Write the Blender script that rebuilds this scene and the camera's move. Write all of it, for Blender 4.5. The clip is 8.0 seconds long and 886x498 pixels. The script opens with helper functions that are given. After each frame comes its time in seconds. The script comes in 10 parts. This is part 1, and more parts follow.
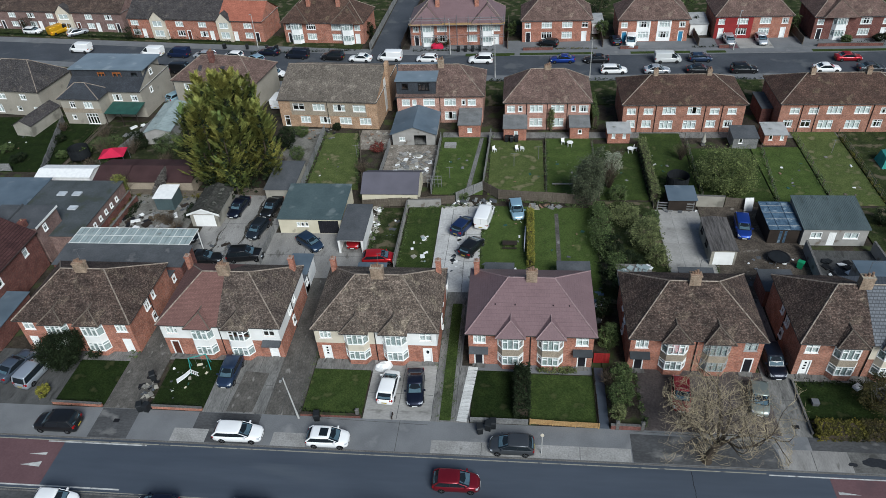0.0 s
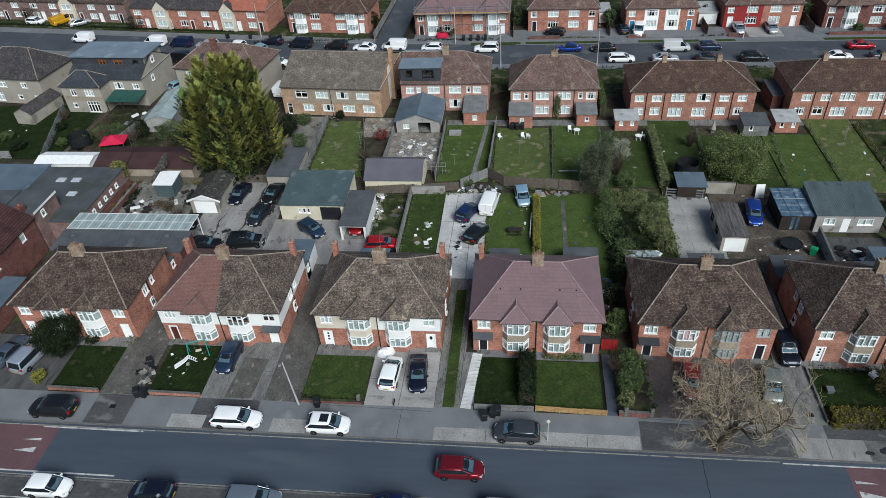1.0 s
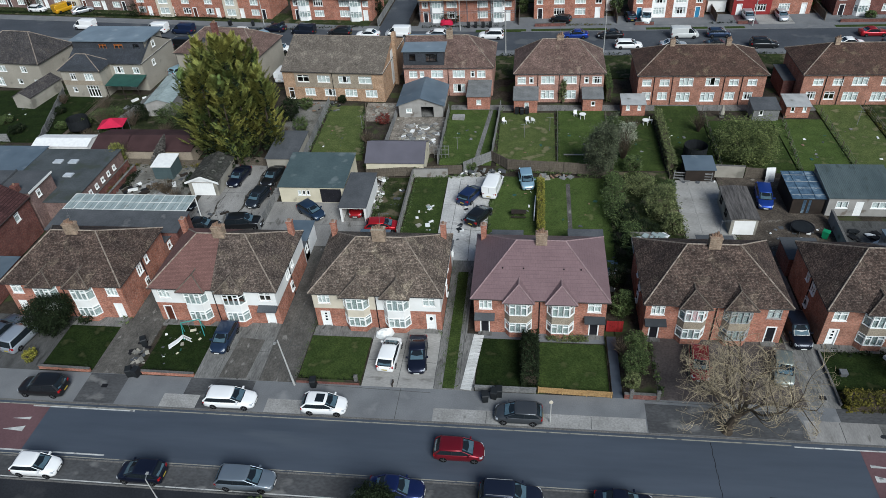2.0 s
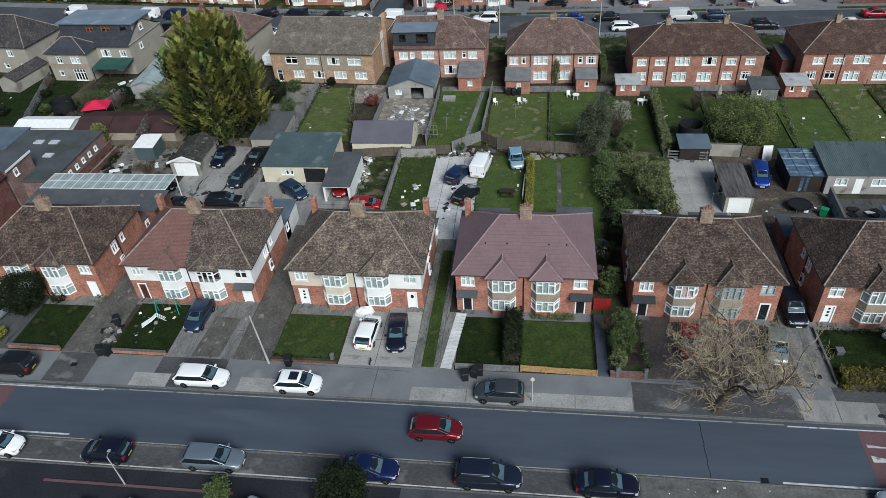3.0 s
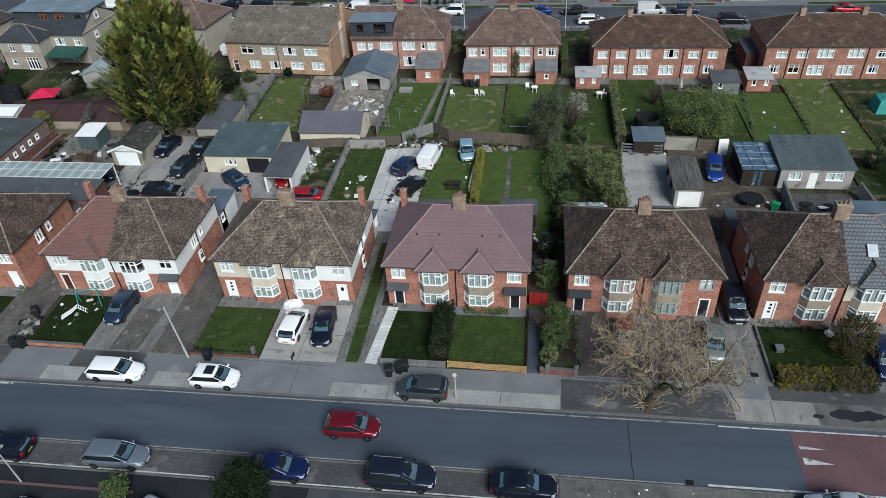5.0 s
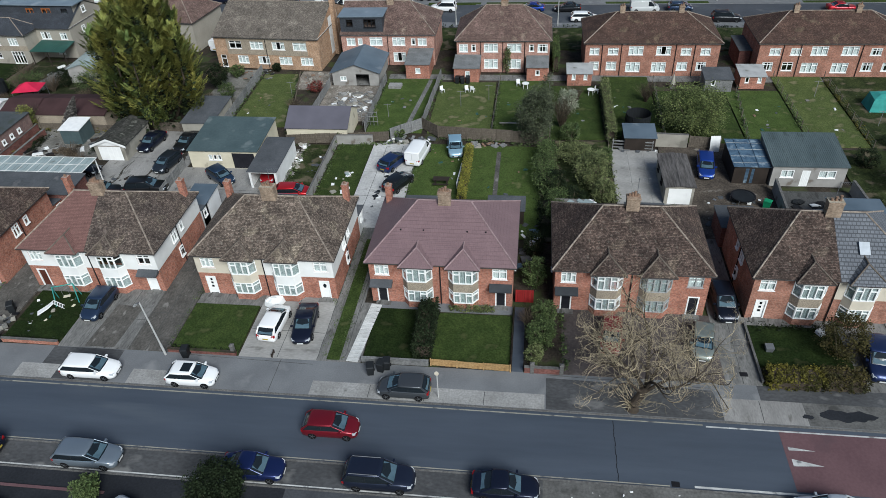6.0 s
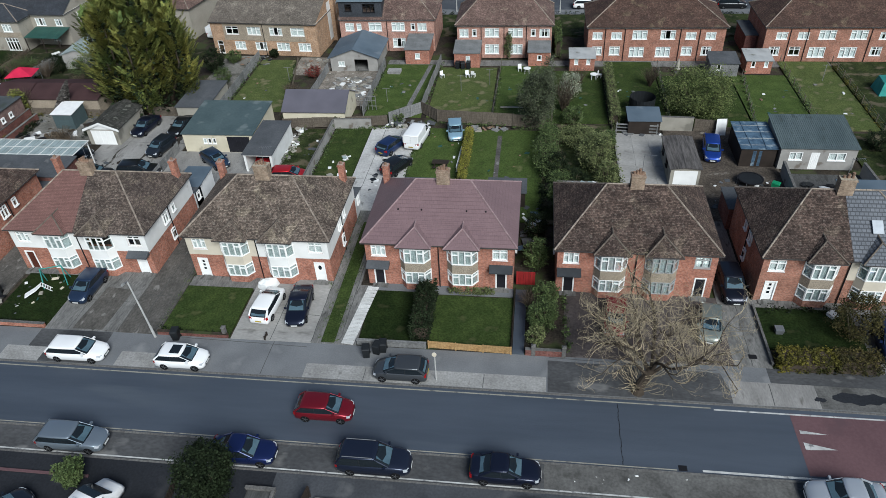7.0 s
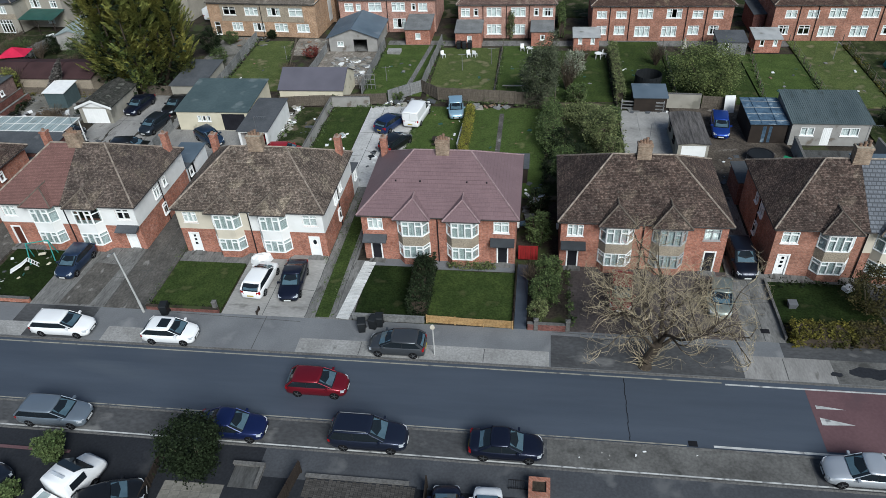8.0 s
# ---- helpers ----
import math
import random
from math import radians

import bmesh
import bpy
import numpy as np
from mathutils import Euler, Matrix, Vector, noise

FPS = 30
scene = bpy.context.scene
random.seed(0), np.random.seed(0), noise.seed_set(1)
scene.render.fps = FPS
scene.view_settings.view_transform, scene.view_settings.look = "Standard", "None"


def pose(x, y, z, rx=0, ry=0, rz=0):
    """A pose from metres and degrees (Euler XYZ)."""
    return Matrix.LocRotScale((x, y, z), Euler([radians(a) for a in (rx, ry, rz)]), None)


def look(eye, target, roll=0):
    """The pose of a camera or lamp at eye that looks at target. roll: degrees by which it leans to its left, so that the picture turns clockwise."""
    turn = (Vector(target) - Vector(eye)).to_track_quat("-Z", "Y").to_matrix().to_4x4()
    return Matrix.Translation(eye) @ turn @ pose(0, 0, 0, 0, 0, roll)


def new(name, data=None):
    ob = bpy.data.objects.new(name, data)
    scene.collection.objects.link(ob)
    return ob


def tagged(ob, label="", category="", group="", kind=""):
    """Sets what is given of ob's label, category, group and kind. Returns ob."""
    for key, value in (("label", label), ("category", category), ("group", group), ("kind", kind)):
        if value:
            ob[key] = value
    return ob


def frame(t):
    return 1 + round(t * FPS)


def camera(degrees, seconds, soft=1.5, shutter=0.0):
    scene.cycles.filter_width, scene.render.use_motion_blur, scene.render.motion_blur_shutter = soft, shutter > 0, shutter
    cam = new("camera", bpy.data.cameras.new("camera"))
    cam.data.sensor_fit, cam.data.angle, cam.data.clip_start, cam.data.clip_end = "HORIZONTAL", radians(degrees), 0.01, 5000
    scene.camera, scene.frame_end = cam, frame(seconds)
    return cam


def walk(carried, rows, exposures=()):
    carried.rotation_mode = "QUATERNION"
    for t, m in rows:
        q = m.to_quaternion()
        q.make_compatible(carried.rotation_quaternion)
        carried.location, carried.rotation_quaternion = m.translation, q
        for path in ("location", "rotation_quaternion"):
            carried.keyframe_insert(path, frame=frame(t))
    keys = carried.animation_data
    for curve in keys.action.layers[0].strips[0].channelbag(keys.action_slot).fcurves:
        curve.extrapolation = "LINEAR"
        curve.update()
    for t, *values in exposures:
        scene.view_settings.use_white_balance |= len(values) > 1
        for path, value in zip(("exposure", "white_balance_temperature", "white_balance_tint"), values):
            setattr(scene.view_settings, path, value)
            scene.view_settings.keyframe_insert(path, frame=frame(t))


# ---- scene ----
cam = camera(65.0, 8.0, soft=0.8)
PATH = [
    (0, (-1.092, 1.514, 54.385), (-1.301, 3.073, 53.149), -3.8),
    (0.5, (-1.079, 1.698, 53.572), (-1.294, 3.257, 52.338), -3.9),
    (1, (-1.099, 1.795, 51.971), (-1.323, 3.353, 50.737), -4.0),
    (1.5, (-1.072, 1.781, 50.538), (-1.302, 3.341, 49.307), -3.9),
    (3, (1.317, 2.481, 45.507), (1.059, 4.04, 44.28), -4.4),
    (3.5, (3.107, 2.943, 43.937), (2.851, 4.504, 42.714), -4.2),
    (4, (4.348, 3.402, 43.126), (4.1, 4.964, 41.902), -3.7),
    (4.5, (5.679, 3.994, 42.93), (5.421, 5.558, 41.71), -4.1),
    (5, (6.94, 4.495, 42.881), (6.691, 6.058, 41.659), -3.7),
    (6.5, (7.944, 5.595, 40.562), (7.703, 7.163, 39.344), -3.2),
    (7, (8.002, 5.719, 39.179), (7.756, 7.287, 37.962), -3.3),
    (7.5, (8.047, 5.829, 37.65), (7.796, 7.398, 36.436), -3.4),
    (8, (8.114, 6.038, 36.095), (7.86, 7.606, 34.88), -3.4),
]
walk(cam, [(t, look(eye, target, roll)) for t, eye, target, roll in PATH], exposures=[(0, 0.21, 5930, 5), (8, 0.29, 5930, 5)])

# ---- light: an overcast day, a broad soft sun behind thin cloud ----
SUN_EL, SUN_AZ = 40.0, 150.0          # degrees; azimuth from +y towards +x
world = bpy.data.worlds.new("sky")
scene.world = world
world.use_nodes = True
wn = world.node_tree.nodes
sky = wn.new("ShaderNodeTexSky")
sky.sky_type = "NISHITA"
sky.sun_disc = False
sky.sun_elevation, sky.sun_rotation = radians(SUN_EL), radians(SUN_AZ)
sky.air_density, sky.dust_density, sky.ozone_density = 1.0, 2.0, 1.5
wn["Background"].inputs["Strength"].default_value = 0.068
world.node_tree.links.new(sky.outputs["Color"], wn["Background"].inputs["Color"])
sun = new("sun", bpy.data.lights.new("sun", "SUN"))
sun.data.energy, sun.data.angle, sun.data.color = 3.6, radians(28), (1.0, 0.975, 0.94)
_a, _e = radians(SUN_AZ), radians(SUN_EL)
_d = Vector((math.sin(_a) * math.cos(_e), math.cos(_a) * math.cos(_e), math.sin(_e)))
sun.matrix_world = look(_d * 200, (0, 0, 0))

# ---- materials ----
def material(name, color, rough=0.8, color2=None, scale=1.0, fine=0.0, bump=0.0, bump_scale=30.0, metal=0.0, vary=0.0, patch=None, patch_scale=0.3, patch_at=0.55, spec=0.14, fine_low=0.55, stretch=None, island=0.0):
    """Two-scale noise colour, optional patches of a third colour, fine relief, and per-object variation."""
    m = bpy.data.materials.new(name)
    m.use_nodes = True
    n, l = m.node_tree.nodes, m.node_tree.links
    b = n["Principled BSDF"]
    b.inputs["Roughness"].default_value, b.inputs["Metallic"].default_value = rough, metal
    b.inputs["Specular IOR Level"].default_value = spec
    co = n.new("ShaderNodeTexCoord").outputs["Object"]
    if stretch:
        mp = n.new("ShaderNodeMapping")
        mp.inputs["Scale"].default_value = stretch
        l.new(co, mp.inputs["Vector"])
        co = mp.outputs["Vector"]
    def noise_tex(s, detail=4.0):
        t = n.new("ShaderNodeTexNoise")
        t.inputs["Scale"].default_value, t.inputs["Detail"].default_value = s, detail
        l.new(co, t.inputs["Vector"])
        return t.outputs["Fac"]
    def mix(fac, a, c, kind="MIX"):
        x = n.new("ShaderNodeMix")
        x.data_type, x.blend_type = "RGBA", kind
        for sock, v in ((x.inputs[0], fac), (x.inputs[6], a), (x.inputs[7], c)):
            if hasattr(v, "is_linked"):
                l.new(v, sock)
            else:
                sock.default_value = v
        return x.outputs[2]
    def ramp(v, lo, hi):
        r = n.new("ShaderNodeMapRange")
        r.inputs[1].default_value, r.inputs[2].default_value = lo, hi
        l.new(v, r.inputs[0])
        return r.outputs[0]
    c1 = (*color, 1)
    c2 = (*(color2 or [v * 0.7 for v in color]), 1)
    col = mix(ramp(noise_tex(scale), 0.32, 0.68), c1, c2)
    if fine:
        f = ramp(noise_tex(fine, 3.0), 0.3, 0.7)
        col = mix(f, col, mix(1.0, col, (fine_low, fine_low, fine_low, 1), "MULTIPLY"))
    if patch:
        col = mix(ramp(noise_tex(patch_scale, 5.0), patch_at, patch_at + 0.09), col, (*patch, 1))
    if island:
        g = n.new("ShaderNodeNewGeometry").outputs["Random Per Island"]
        r = n.new("ShaderNodeMapRange")
        r.inputs[3].default_value, r.inputs[4].default_value = 1 - island, 1 + island
        l.new(g, r.inputs[0])
        h = n.new("ShaderNodeHueSaturation")
        l.new(r.outputs[0], h.inputs["Value"])
        l.new(col, h.inputs["Color"])
        col = h.outputs["Color"]
    if vary:
        o = n.new("ShaderNodeObjectInfo").outputs["Random"]
        r = n.new("ShaderNodeMapRange")
        r.inputs[3].default_value, r.inputs[4].default_value = 1 - vary, 1 + vary
        l.new(o, r.inputs[0])
        h = n.new("ShaderNodeHueSaturation")
        l.new(r.outputs[0], h.inputs["Value"])
        l.new(col, h.inputs["Color"])
        col = h.outputs["Color"]
    l.new(col, b.inputs["Base Color"])
    if bump:
        bn = n.new("ShaderNodeBump")
        bn.inputs["Strength"].default_value, bn.inputs["Distance"].default_value = min(1.0, bump), 0.03
        l.new(noise_tex(bump_scale, 3.0), bn.inputs["Height"])
        l.new(bn.outputs[0], b.inputs["Normal"])
    return m


def tile_material(name, color, color2, moss=None, mottled=0.5, rough=0.85, row=0.075, width=0.165, joint=0.006, lichen=0.0):
    """Roof tiles in courses: single tiles told apart in tone, with weather stains, lichen specks and moss."""
    m = material(name, color, rough, color2, scale=0.5, fine=0.0, bump=0.5, bump_scale=9.0, patch=moss, patch_scale=0.7, patch_at=0.58)
    n, l = m.node_tree.nodes, m.node_tree.links
    b = n["Principled BSDF"]
    old = b.inputs["Base Color"].links[0].from_socket
    co = n.new("ShaderNodeTexCoord").outputs["Object"]
    def calc(kind, a, c=None, d=None):
        x = n.new("ShaderNodeMath")
        x.operation = kind
        for sock, v in zip(x.inputs, (a, c, d)):
            if hasattr(v, "is_linked"):
                l.new(v, sock)
            elif v is not None:
                sock.default_value = v
        return x.outputs[0]
    def spread(v, lo, hi, a, c):
        x = n.new("ShaderNodeMapRange")
        for k, q in enumerate((lo, hi, a, c)):
            x.inputs[k + 1].default_value = q
        l.new(v, x.inputs[0])
        return x.outputs[0]
    def grain(scale, detail):
        x = n.new("ShaderNodeTexNoise")
        x.inputs["Scale"].default_value, x.inputs["Detail"].default_value = scale, detail
        l.new(co, x.inputs["Vector"])
        return x.outputs["Fac"]
    sx, sn = n.new("ShaderNodeSeparateXYZ"), n.new("ShaderNodeSeparateXYZ")
    l.new(co, sx.inputs[0])
    tn = n.new("ShaderNodeTexCoord")
    l.new(tn.outputs["Normal"], sn.inputs[0])
    side = calc("GREATER_THAN", calc("ABSOLUTE", sn.outputs[0]), 0.25)      # hip ends run along y
    along = calc("ADD", calc("MULTIPLY", sx.outputs[1], side), calc("MULTIPLY", sx.outputs[0], calc("SUBTRACT", 1.0, side)))
    cx = n.new("ShaderNodeCombineXYZ")
    l.new(along, cx.inputs[0]), l.new(sx.outputs[2], cx.inputs[1])
    br = n.new("ShaderNodeTexBrick")
    br.inputs["Color1"].default_value, br.inputs["Color2"].default_value, br.inputs["Mortar"].default_value = (0, 0, 0, 1), (1, 1, 1, 1), (0, 0, 0, 1)
    br.inputs["Scale"].default_value, br.inputs["Mortar Size"].default_value = 1.0, joint
    br.inputs["Brick Width"].default_value, br.inputs["Row Height"].default_value = width, row
    l.new(cx.outputs[0], br.inputs["Vector"])
    tone = spread(calc("POWER", br.outputs["Color"], 1.6), 0, 1, 1 - mottled * 0.5, 1 + mottled * 0.85)
    tone = calc("MULTIPLY", tone, calc("MULTIPLY_ADD", br.outputs["Fac"], -0.45, 1.0))
    tone = calc("MULTIPLY", tone, spread(grain(7.0, 4.0), 0.35, 0.65, 1 - mottled * 0.45, 1 + mottled * 0.45))
    tone = calc("MULTIPLY", tone, spread(grain(0.9, 3.0), 0.3, 0.7, 1 - mottled * 0.35, 1 + mottled * 0.3))
    h = n.new("ShaderNodeHueSaturation")
    l.new(tone, h.inputs["Value"])
    l.new(old, h.inputs["Color"])
    out = h.outputs["Color"]
    if lichen:
        x = n.new("ShaderNodeMix")
        x.data_type = "RGBA"
        l.new(calc("MULTIPLY", spread(grain(5.0, 2.0), 0.6, 0.68, 0, 1), lichen), x.inputs[0])
        l.new(out, x.inputs[6])
        x.inputs[7].default_value = (0.2, 0.178, 0.147, 1)
        out = x.outputs[2]
    l.new(out, b.inputs["Base Color"])
    return m


def brick_material(name, c1, c2, mortar):
    m = bpy.data.materials.new(name)
    m.use_nodes = True
    n, l = m.node_tree.nodes, m.node_tree.links
    b = n["Principled BSDF"]
    b.inputs["Roughness"].default_value = 0.9
    b.inputs["Specular IOR Level"].default_value = 0.1
    tc = n.new("ShaderNodeTexCoord")
    sx = n.new("ShaderNodeSeparateXYZ")
    l.new(tc.outputs["Object"], sx.inputs[0])
    add = n.new("ShaderNodeMath")
    l.new(sx.outputs[0], add.inputs[0]), l.new(sx.outputs[1], add.inputs[1])
    cx = n.new("ShaderNodeCombineXYZ")
    l.new(add.outputs[0], cx.inputs[0]), l.new(sx.outputs[2], cx.inputs[1])
    br = n.new("ShaderNodeTexBrick")
    br.inputs["Color1"].default_value, br.inputs["Color2"].default_value, br.inputs["Mortar"].default_value = (*c1, 1), (*c2, 1), (*mortar, 1)
    br.inputs["Scale"].default_value = 1.0
    br.inputs["Mortar Size"].default_value = 0.008
    br.inputs["Brick Width"].default_value, br.inputs["Row Height"].default_value = 0.225, 0.075
    l.new(cx.outputs[0], br.inputs["Vector"])
    t = n.new("ShaderNodeTexNoise")
    t.inputs["Scale"].default_value, t.inputs["Detail"].default_value = 0.9, 5.0
    l.new(tc.outputs["Object"], t.inputs["Vector"])
    r = n.new("ShaderNodeMapRange")
    r.inputs[1].default_value, r.inputs[2].default_value, r.inputs[3].default_value, r.inputs[4].default_value = 0.3, 0.7, 0.72, 1.18
    l.new(t.outputs["Fac"], r.inputs[0])
    t2, r2, k = n.new("ShaderNodeTexNoise"), n.new("ShaderNodeMapRange"), n.new("ShaderNodeMath")
    t2.inputs["Scale"].default_value, t2.inputs["Detail"].default_value = 5.0, 4.0
    l.new(tc.outputs["Object"], t2.inputs["Vector"]), l.new(t2.outputs["Fac"], r2.inputs[0])
    r2.inputs[1].default_value, r2.inputs[2].default_value, r2.inputs[3].default_value, r2.inputs[4].default_value = 0.35, 0.65, 0.78, 1.2
    k.operation = "MULTIPLY"
    l.new(r.outputs[0], k.inputs[0]), l.new(r2.outputs[0], k.inputs[1])
    h = n.new("ShaderNodeHueSaturation")
    l.new(k.outputs[0], h.inputs["Value"]), l.new(br.outputs["Color"], h.inputs["Color"])
    l.new(h.outputs["Color"], b.inputs["Base Color"])
    return m


def glass_material():
    m = bpy.data.materials.new("window_glass")
    m.use_nodes = True
    n, l = m.node_tree.nodes, m.node_tree.links
    g, t, x, f = n.new("ShaderNodeBsdfGlossy"), n.new("ShaderNodeBsdfTransparent"), n.new("ShaderNodeMixShader"), n.new("ShaderNodeLayerWeight")
    g.inputs["Roughness"].default_value = 0.04
    t.inputs["Color"].default_value = (0.86, 0.9, 0.9, 1)
    f.inputs["Blend"].default_value = 0.25
    l.new(f.outputs["Facing"], x.inputs[0]), l.new(t.outputs[0], x.inputs[1]), l.new(g.outputs[0], x.inputs[2])
    l.new(x.outputs[0], n["Material Output"].inputs["Surface"])
    return m


GLASS = glass_material()
DARKGLASS = material("car_glass", (0.012, 0.016, 0.02), 0.05, (0.01, 0.014, 0.017), spec=0.35)
BRICK = brick_material("red_brick", (0.385, 0.155, 0.098), (0.265, 0.094, 0.062), (0.33, 0.24, 0.2))
BRICK2 = brick_material("orange_brick", (0.34, 0.155, 0.105), (0.25, 0.105, 0.07), (0.3, 0.22, 0.18))
BRICK3 = brick_material("dark_red_brick", (0.175, 0.07, 0.055), (0.115, 0.045, 0.038), (0.15, 0.1, 0.09))
BRICKBROWN = brick_material("mauve_brown_brick", (0.21, 0.135, 0.12), (0.15, 0.095, 0.085), (0.2, 0.16, 0.145))
BRICKPINK = brick_material("pinkish_brick", (0.4, 0.22, 0.17), (0.31, 0.155, 0.115), (0.36, 0.28, 0.24))
BRICKTAN = brick_material("tan_brick", (0.41, 0.27, 0.17), (0.32, 0.19, 0.11), (0.33, 0.26, 0.2))
REDPAINT = material("red_painted_brick", (0.25, 0.03, 0.03), 0.7, (0.19, 0.025, 0.025), 0.8)
WHITE = material("white_render", (0.72, 0.72, 0.7), 0.8, (0.6, 0.6, 0.575), 0.6, bump=0.1, patch=(0.5, 0.49, 0.46), patch_scale=0.7, patch_at=0.64)
CREAM = material("cream_render", (0.58, 0.525, 0.425), 0.85, (0.46, 0.415, 0.335), 0.7, bump=0.2)
CREAMPALE = material("pale_cream_render", (0.33, 0.31, 0.265), 0.85, (0.23, 0.215, 0.18), 0.5, bump=0.2, patch=(0.17, 0.16, 0.135), patch_scale=0.5, patch_at=0.57)
CREAMWALL = material("cream_house_render", (0.35, 0.322, 0.27), 0.85, (0.29, 0.266, 0.222), 0.4, bump=0.2, fine=5.0, fine_low=0.85, patch=(0.22, 0.2, 0.165), patch_scale=0.6, patch_at=0.62)
PEBBLE = material("pebbledash_render", (0.40, 0.34, 0.26), 0.95, (0.31, 0.26, 0.2), 0.9, fine=12, bump=0.4)
GREYRENDER = material("grey_render", (0.31, 0.3, 0.28), 0.9, (0.23, 0.22, 0.205), 0.8, bump=0.2, patch=(0.15, 0.13, 0.11), patch_scale=0.8, patch_at=0.6)
UPVC = material("white_upvc", (0.8, 0.8, 0.78), 0.45, (0.74, 0.74, 0.72), 1.5)
CURTAIN = material("net_curtain", (0.78, 0.79, 0.77), 0.9, (0.62, 0.63, 0.62), 3.0)
# near-black stands in for the dimness of unlit rooms
ROOM = material("room_dimness", (0.05, 0.045, 0.04), 0.9)
DARKDOOR = material("dark_door_paint", (0.02, 0.02, 0.025), 0.4)
BROWNDOOR = material("brown_wood_door", (0.09, 0.03, 0.02), 0.5)
BLUEDOOR = material("blue_door_paint", (0.05, 0.22, 0.38), 0.5)
TILE_BROWN = tile_material("weathered_brown_tiles", (0.108, 0.084, 0.069), (0.074, 0.058, 0.05), moss=(0.14, 0.113, 0.088), mottled=0.7, lichen=0.5)
TILE_MOSSY = tile_material("mossy_brown_tiles", (0.142, 0.112, 0.09), (0.094, 0.074, 0.061), moss=(0.2, 0.165, 0.125), mottled=0.72, lichen=0.6)
TILE_DARK = tile_material("dark_brown_tiles", (0.088, 0.062, 0.05), (0.055, 0.04, 0.034), moss=(0.11, 0.084, 0.065), mottled=0.75, lichen=0.3)
TILE_RED = tile_material("red_brown_tiles", (0.168, 0.092, 0.08), (0.148, 0.081, 0.071), mottled=0.14)
TILE_MAROON = tile_material("maroon_pantiles", (0.075, 0.036, 0.034), (0.05, 0.025, 0.025), mottled=0.35, row=0.16, width=0.24, joint=0.02)
TILE_PLUM = tile_material("new_plum_tiles", (0.172, 0.115, 0.12), (0.156, 0.104, 0.109), mottled=0.06, rough=0.4, row=0.2, width=0.33, joint=0.004)
TILE_GREY = tile_material("grey_concrete_tiles", (0.15, 0.158, 0.172), (0.125, 0.132, 0.146), mottled=0.12, row=0.19, width=0.33, joint=0.032)
TILE_OLIVE = tile_material("olive_grey_tiles", (0.165, 0.141, 0.117), (0.122, 0.105, 0.088), moss=(0.195, 0.17, 0.14), mottled=0.45, lichen=0.4)
TILE_FAR = tile_material("brown_red_tiles", (0.155, 0.104, 0.088), (0.108, 0.072, 0.061), moss=(0.185, 0.14, 0.11), mottled=0.5, lichen=0.2)
TILE_FARDK = tile_material("deep_brown_tiles", (0.092, 0.056, 0.043), (0.063, 0.04, 0.032), moss=(0.11, 0.08, 0.056), mottled=0.5, lichen=0.15)
TILE_ORANGE = tile_material("orange_tiles", (0.36, 0.135, 0.09), (0.29, 0.105, 0.07), mottled=0.2)
TILE_SLATE = tile_material("dark_slate", (0.055, 0.06, 0.07), (0.04, 0.044, 0.05), mottled=0.25, rough=0.6)
TILE_SOOT = tile_material("sooty_grey_tiles", (0.066, 0.06, 0.06), (0.046, 0.043, 0.044), moss=(0.085, 0.075, 0.068), mottled=0.55, lichen=0.4)
RIDGE = material("mortared_ridge_tiles", (0.32, 0.27, 0.22), 0.9, (0.15, 0.122, 0.1), 2.5)
RIDGEDARK = material("dark_ridge_tiles", (0.15, 0.125, 0.1), 0.9, (0.085, 0.07, 0.058), 2.5)
RIDGEPLUM = material("plum_ridge_tiles", (0.29, 0.21, 0.21), 0.7, (0.2, 0.14, 0.142), 2.0)
# gutter colour, kept dark to paint the shadow line under the eaves
EAVESBOX = material("gutter_and_eaves_shade", (0.05, 0.045, 0.042), 0.6, (0.035, 0.032, 0.03), 1.0)
GUTTER = material("black_plastic_gutter", (0.015, 0.015, 0.017), 0.5)
POT = material("terracotta_pot", (0.25, 0.155, 0.105), 0.85, (0.14, 0.1, 0.075), 3.0)
CHIMBRICK = brick_material("chimney_brick", (0.31, 0.23, 0.165), (0.21, 0.145, 0.105), (0.3, 0.26, 0.2))
ASPHALT = material("road_asphalt", (0.062, 0.075, 0.096), 0.6, (0.046, 0.057, 0.075), 0.35, fine=2.5, bump=0.3, bump_scale=40, fine_low=0.9, patch=(0.063, 0.075, 0.092), patch_scale=0.5, patch_at=0.6, spec=0.4, stretch=(0.12, 1.0, 1.0))
ASPHALT_FAR = material("worn_residential_asphalt", (0.07, 0.077, 0.088), 0.75, (0.052, 0.058, 0.068), 0.2, fine=3.0, fine_low=0.85, patch=(0.088, 0.094, 0.1), patch_scale=0.25, patch_at=0.58)
PAVING_DARK = material("dark_damp_asphalt", (0.028, 0.03, 0.035), 0.85, (0.02, 0.022, 0.026), 0.3, fine=6.0, bump=0.3, patch=(0.04, 0.041, 0.044), patch_scale=0.35, patch_at=0.6, fine_low=0.72, spec=0.1)
ASPHALT_OLD = material("old_asphalt", (0.09, 0.091, 0.093), 0.9, (0.058, 0.059, 0.061), 0.4, fine=5.0, bump=0.3, patch=(0.145, 0.143, 0.138), patch_scale=0.55, patch_at=0.58, fine_low=0.68, stretch=(0.6, 1.0, 1.0))
FORECOURT = material("brown_worn_forecourt", (0.11, 0.092, 0.086), 0.9, (0.074, 0.063, 0.059), 0.4, fine=5.0, bump=0.3, patch=(0.145, 0.127, 0.117), patch_scale=0.5, patch_at=0.6, fine_low=0.65)
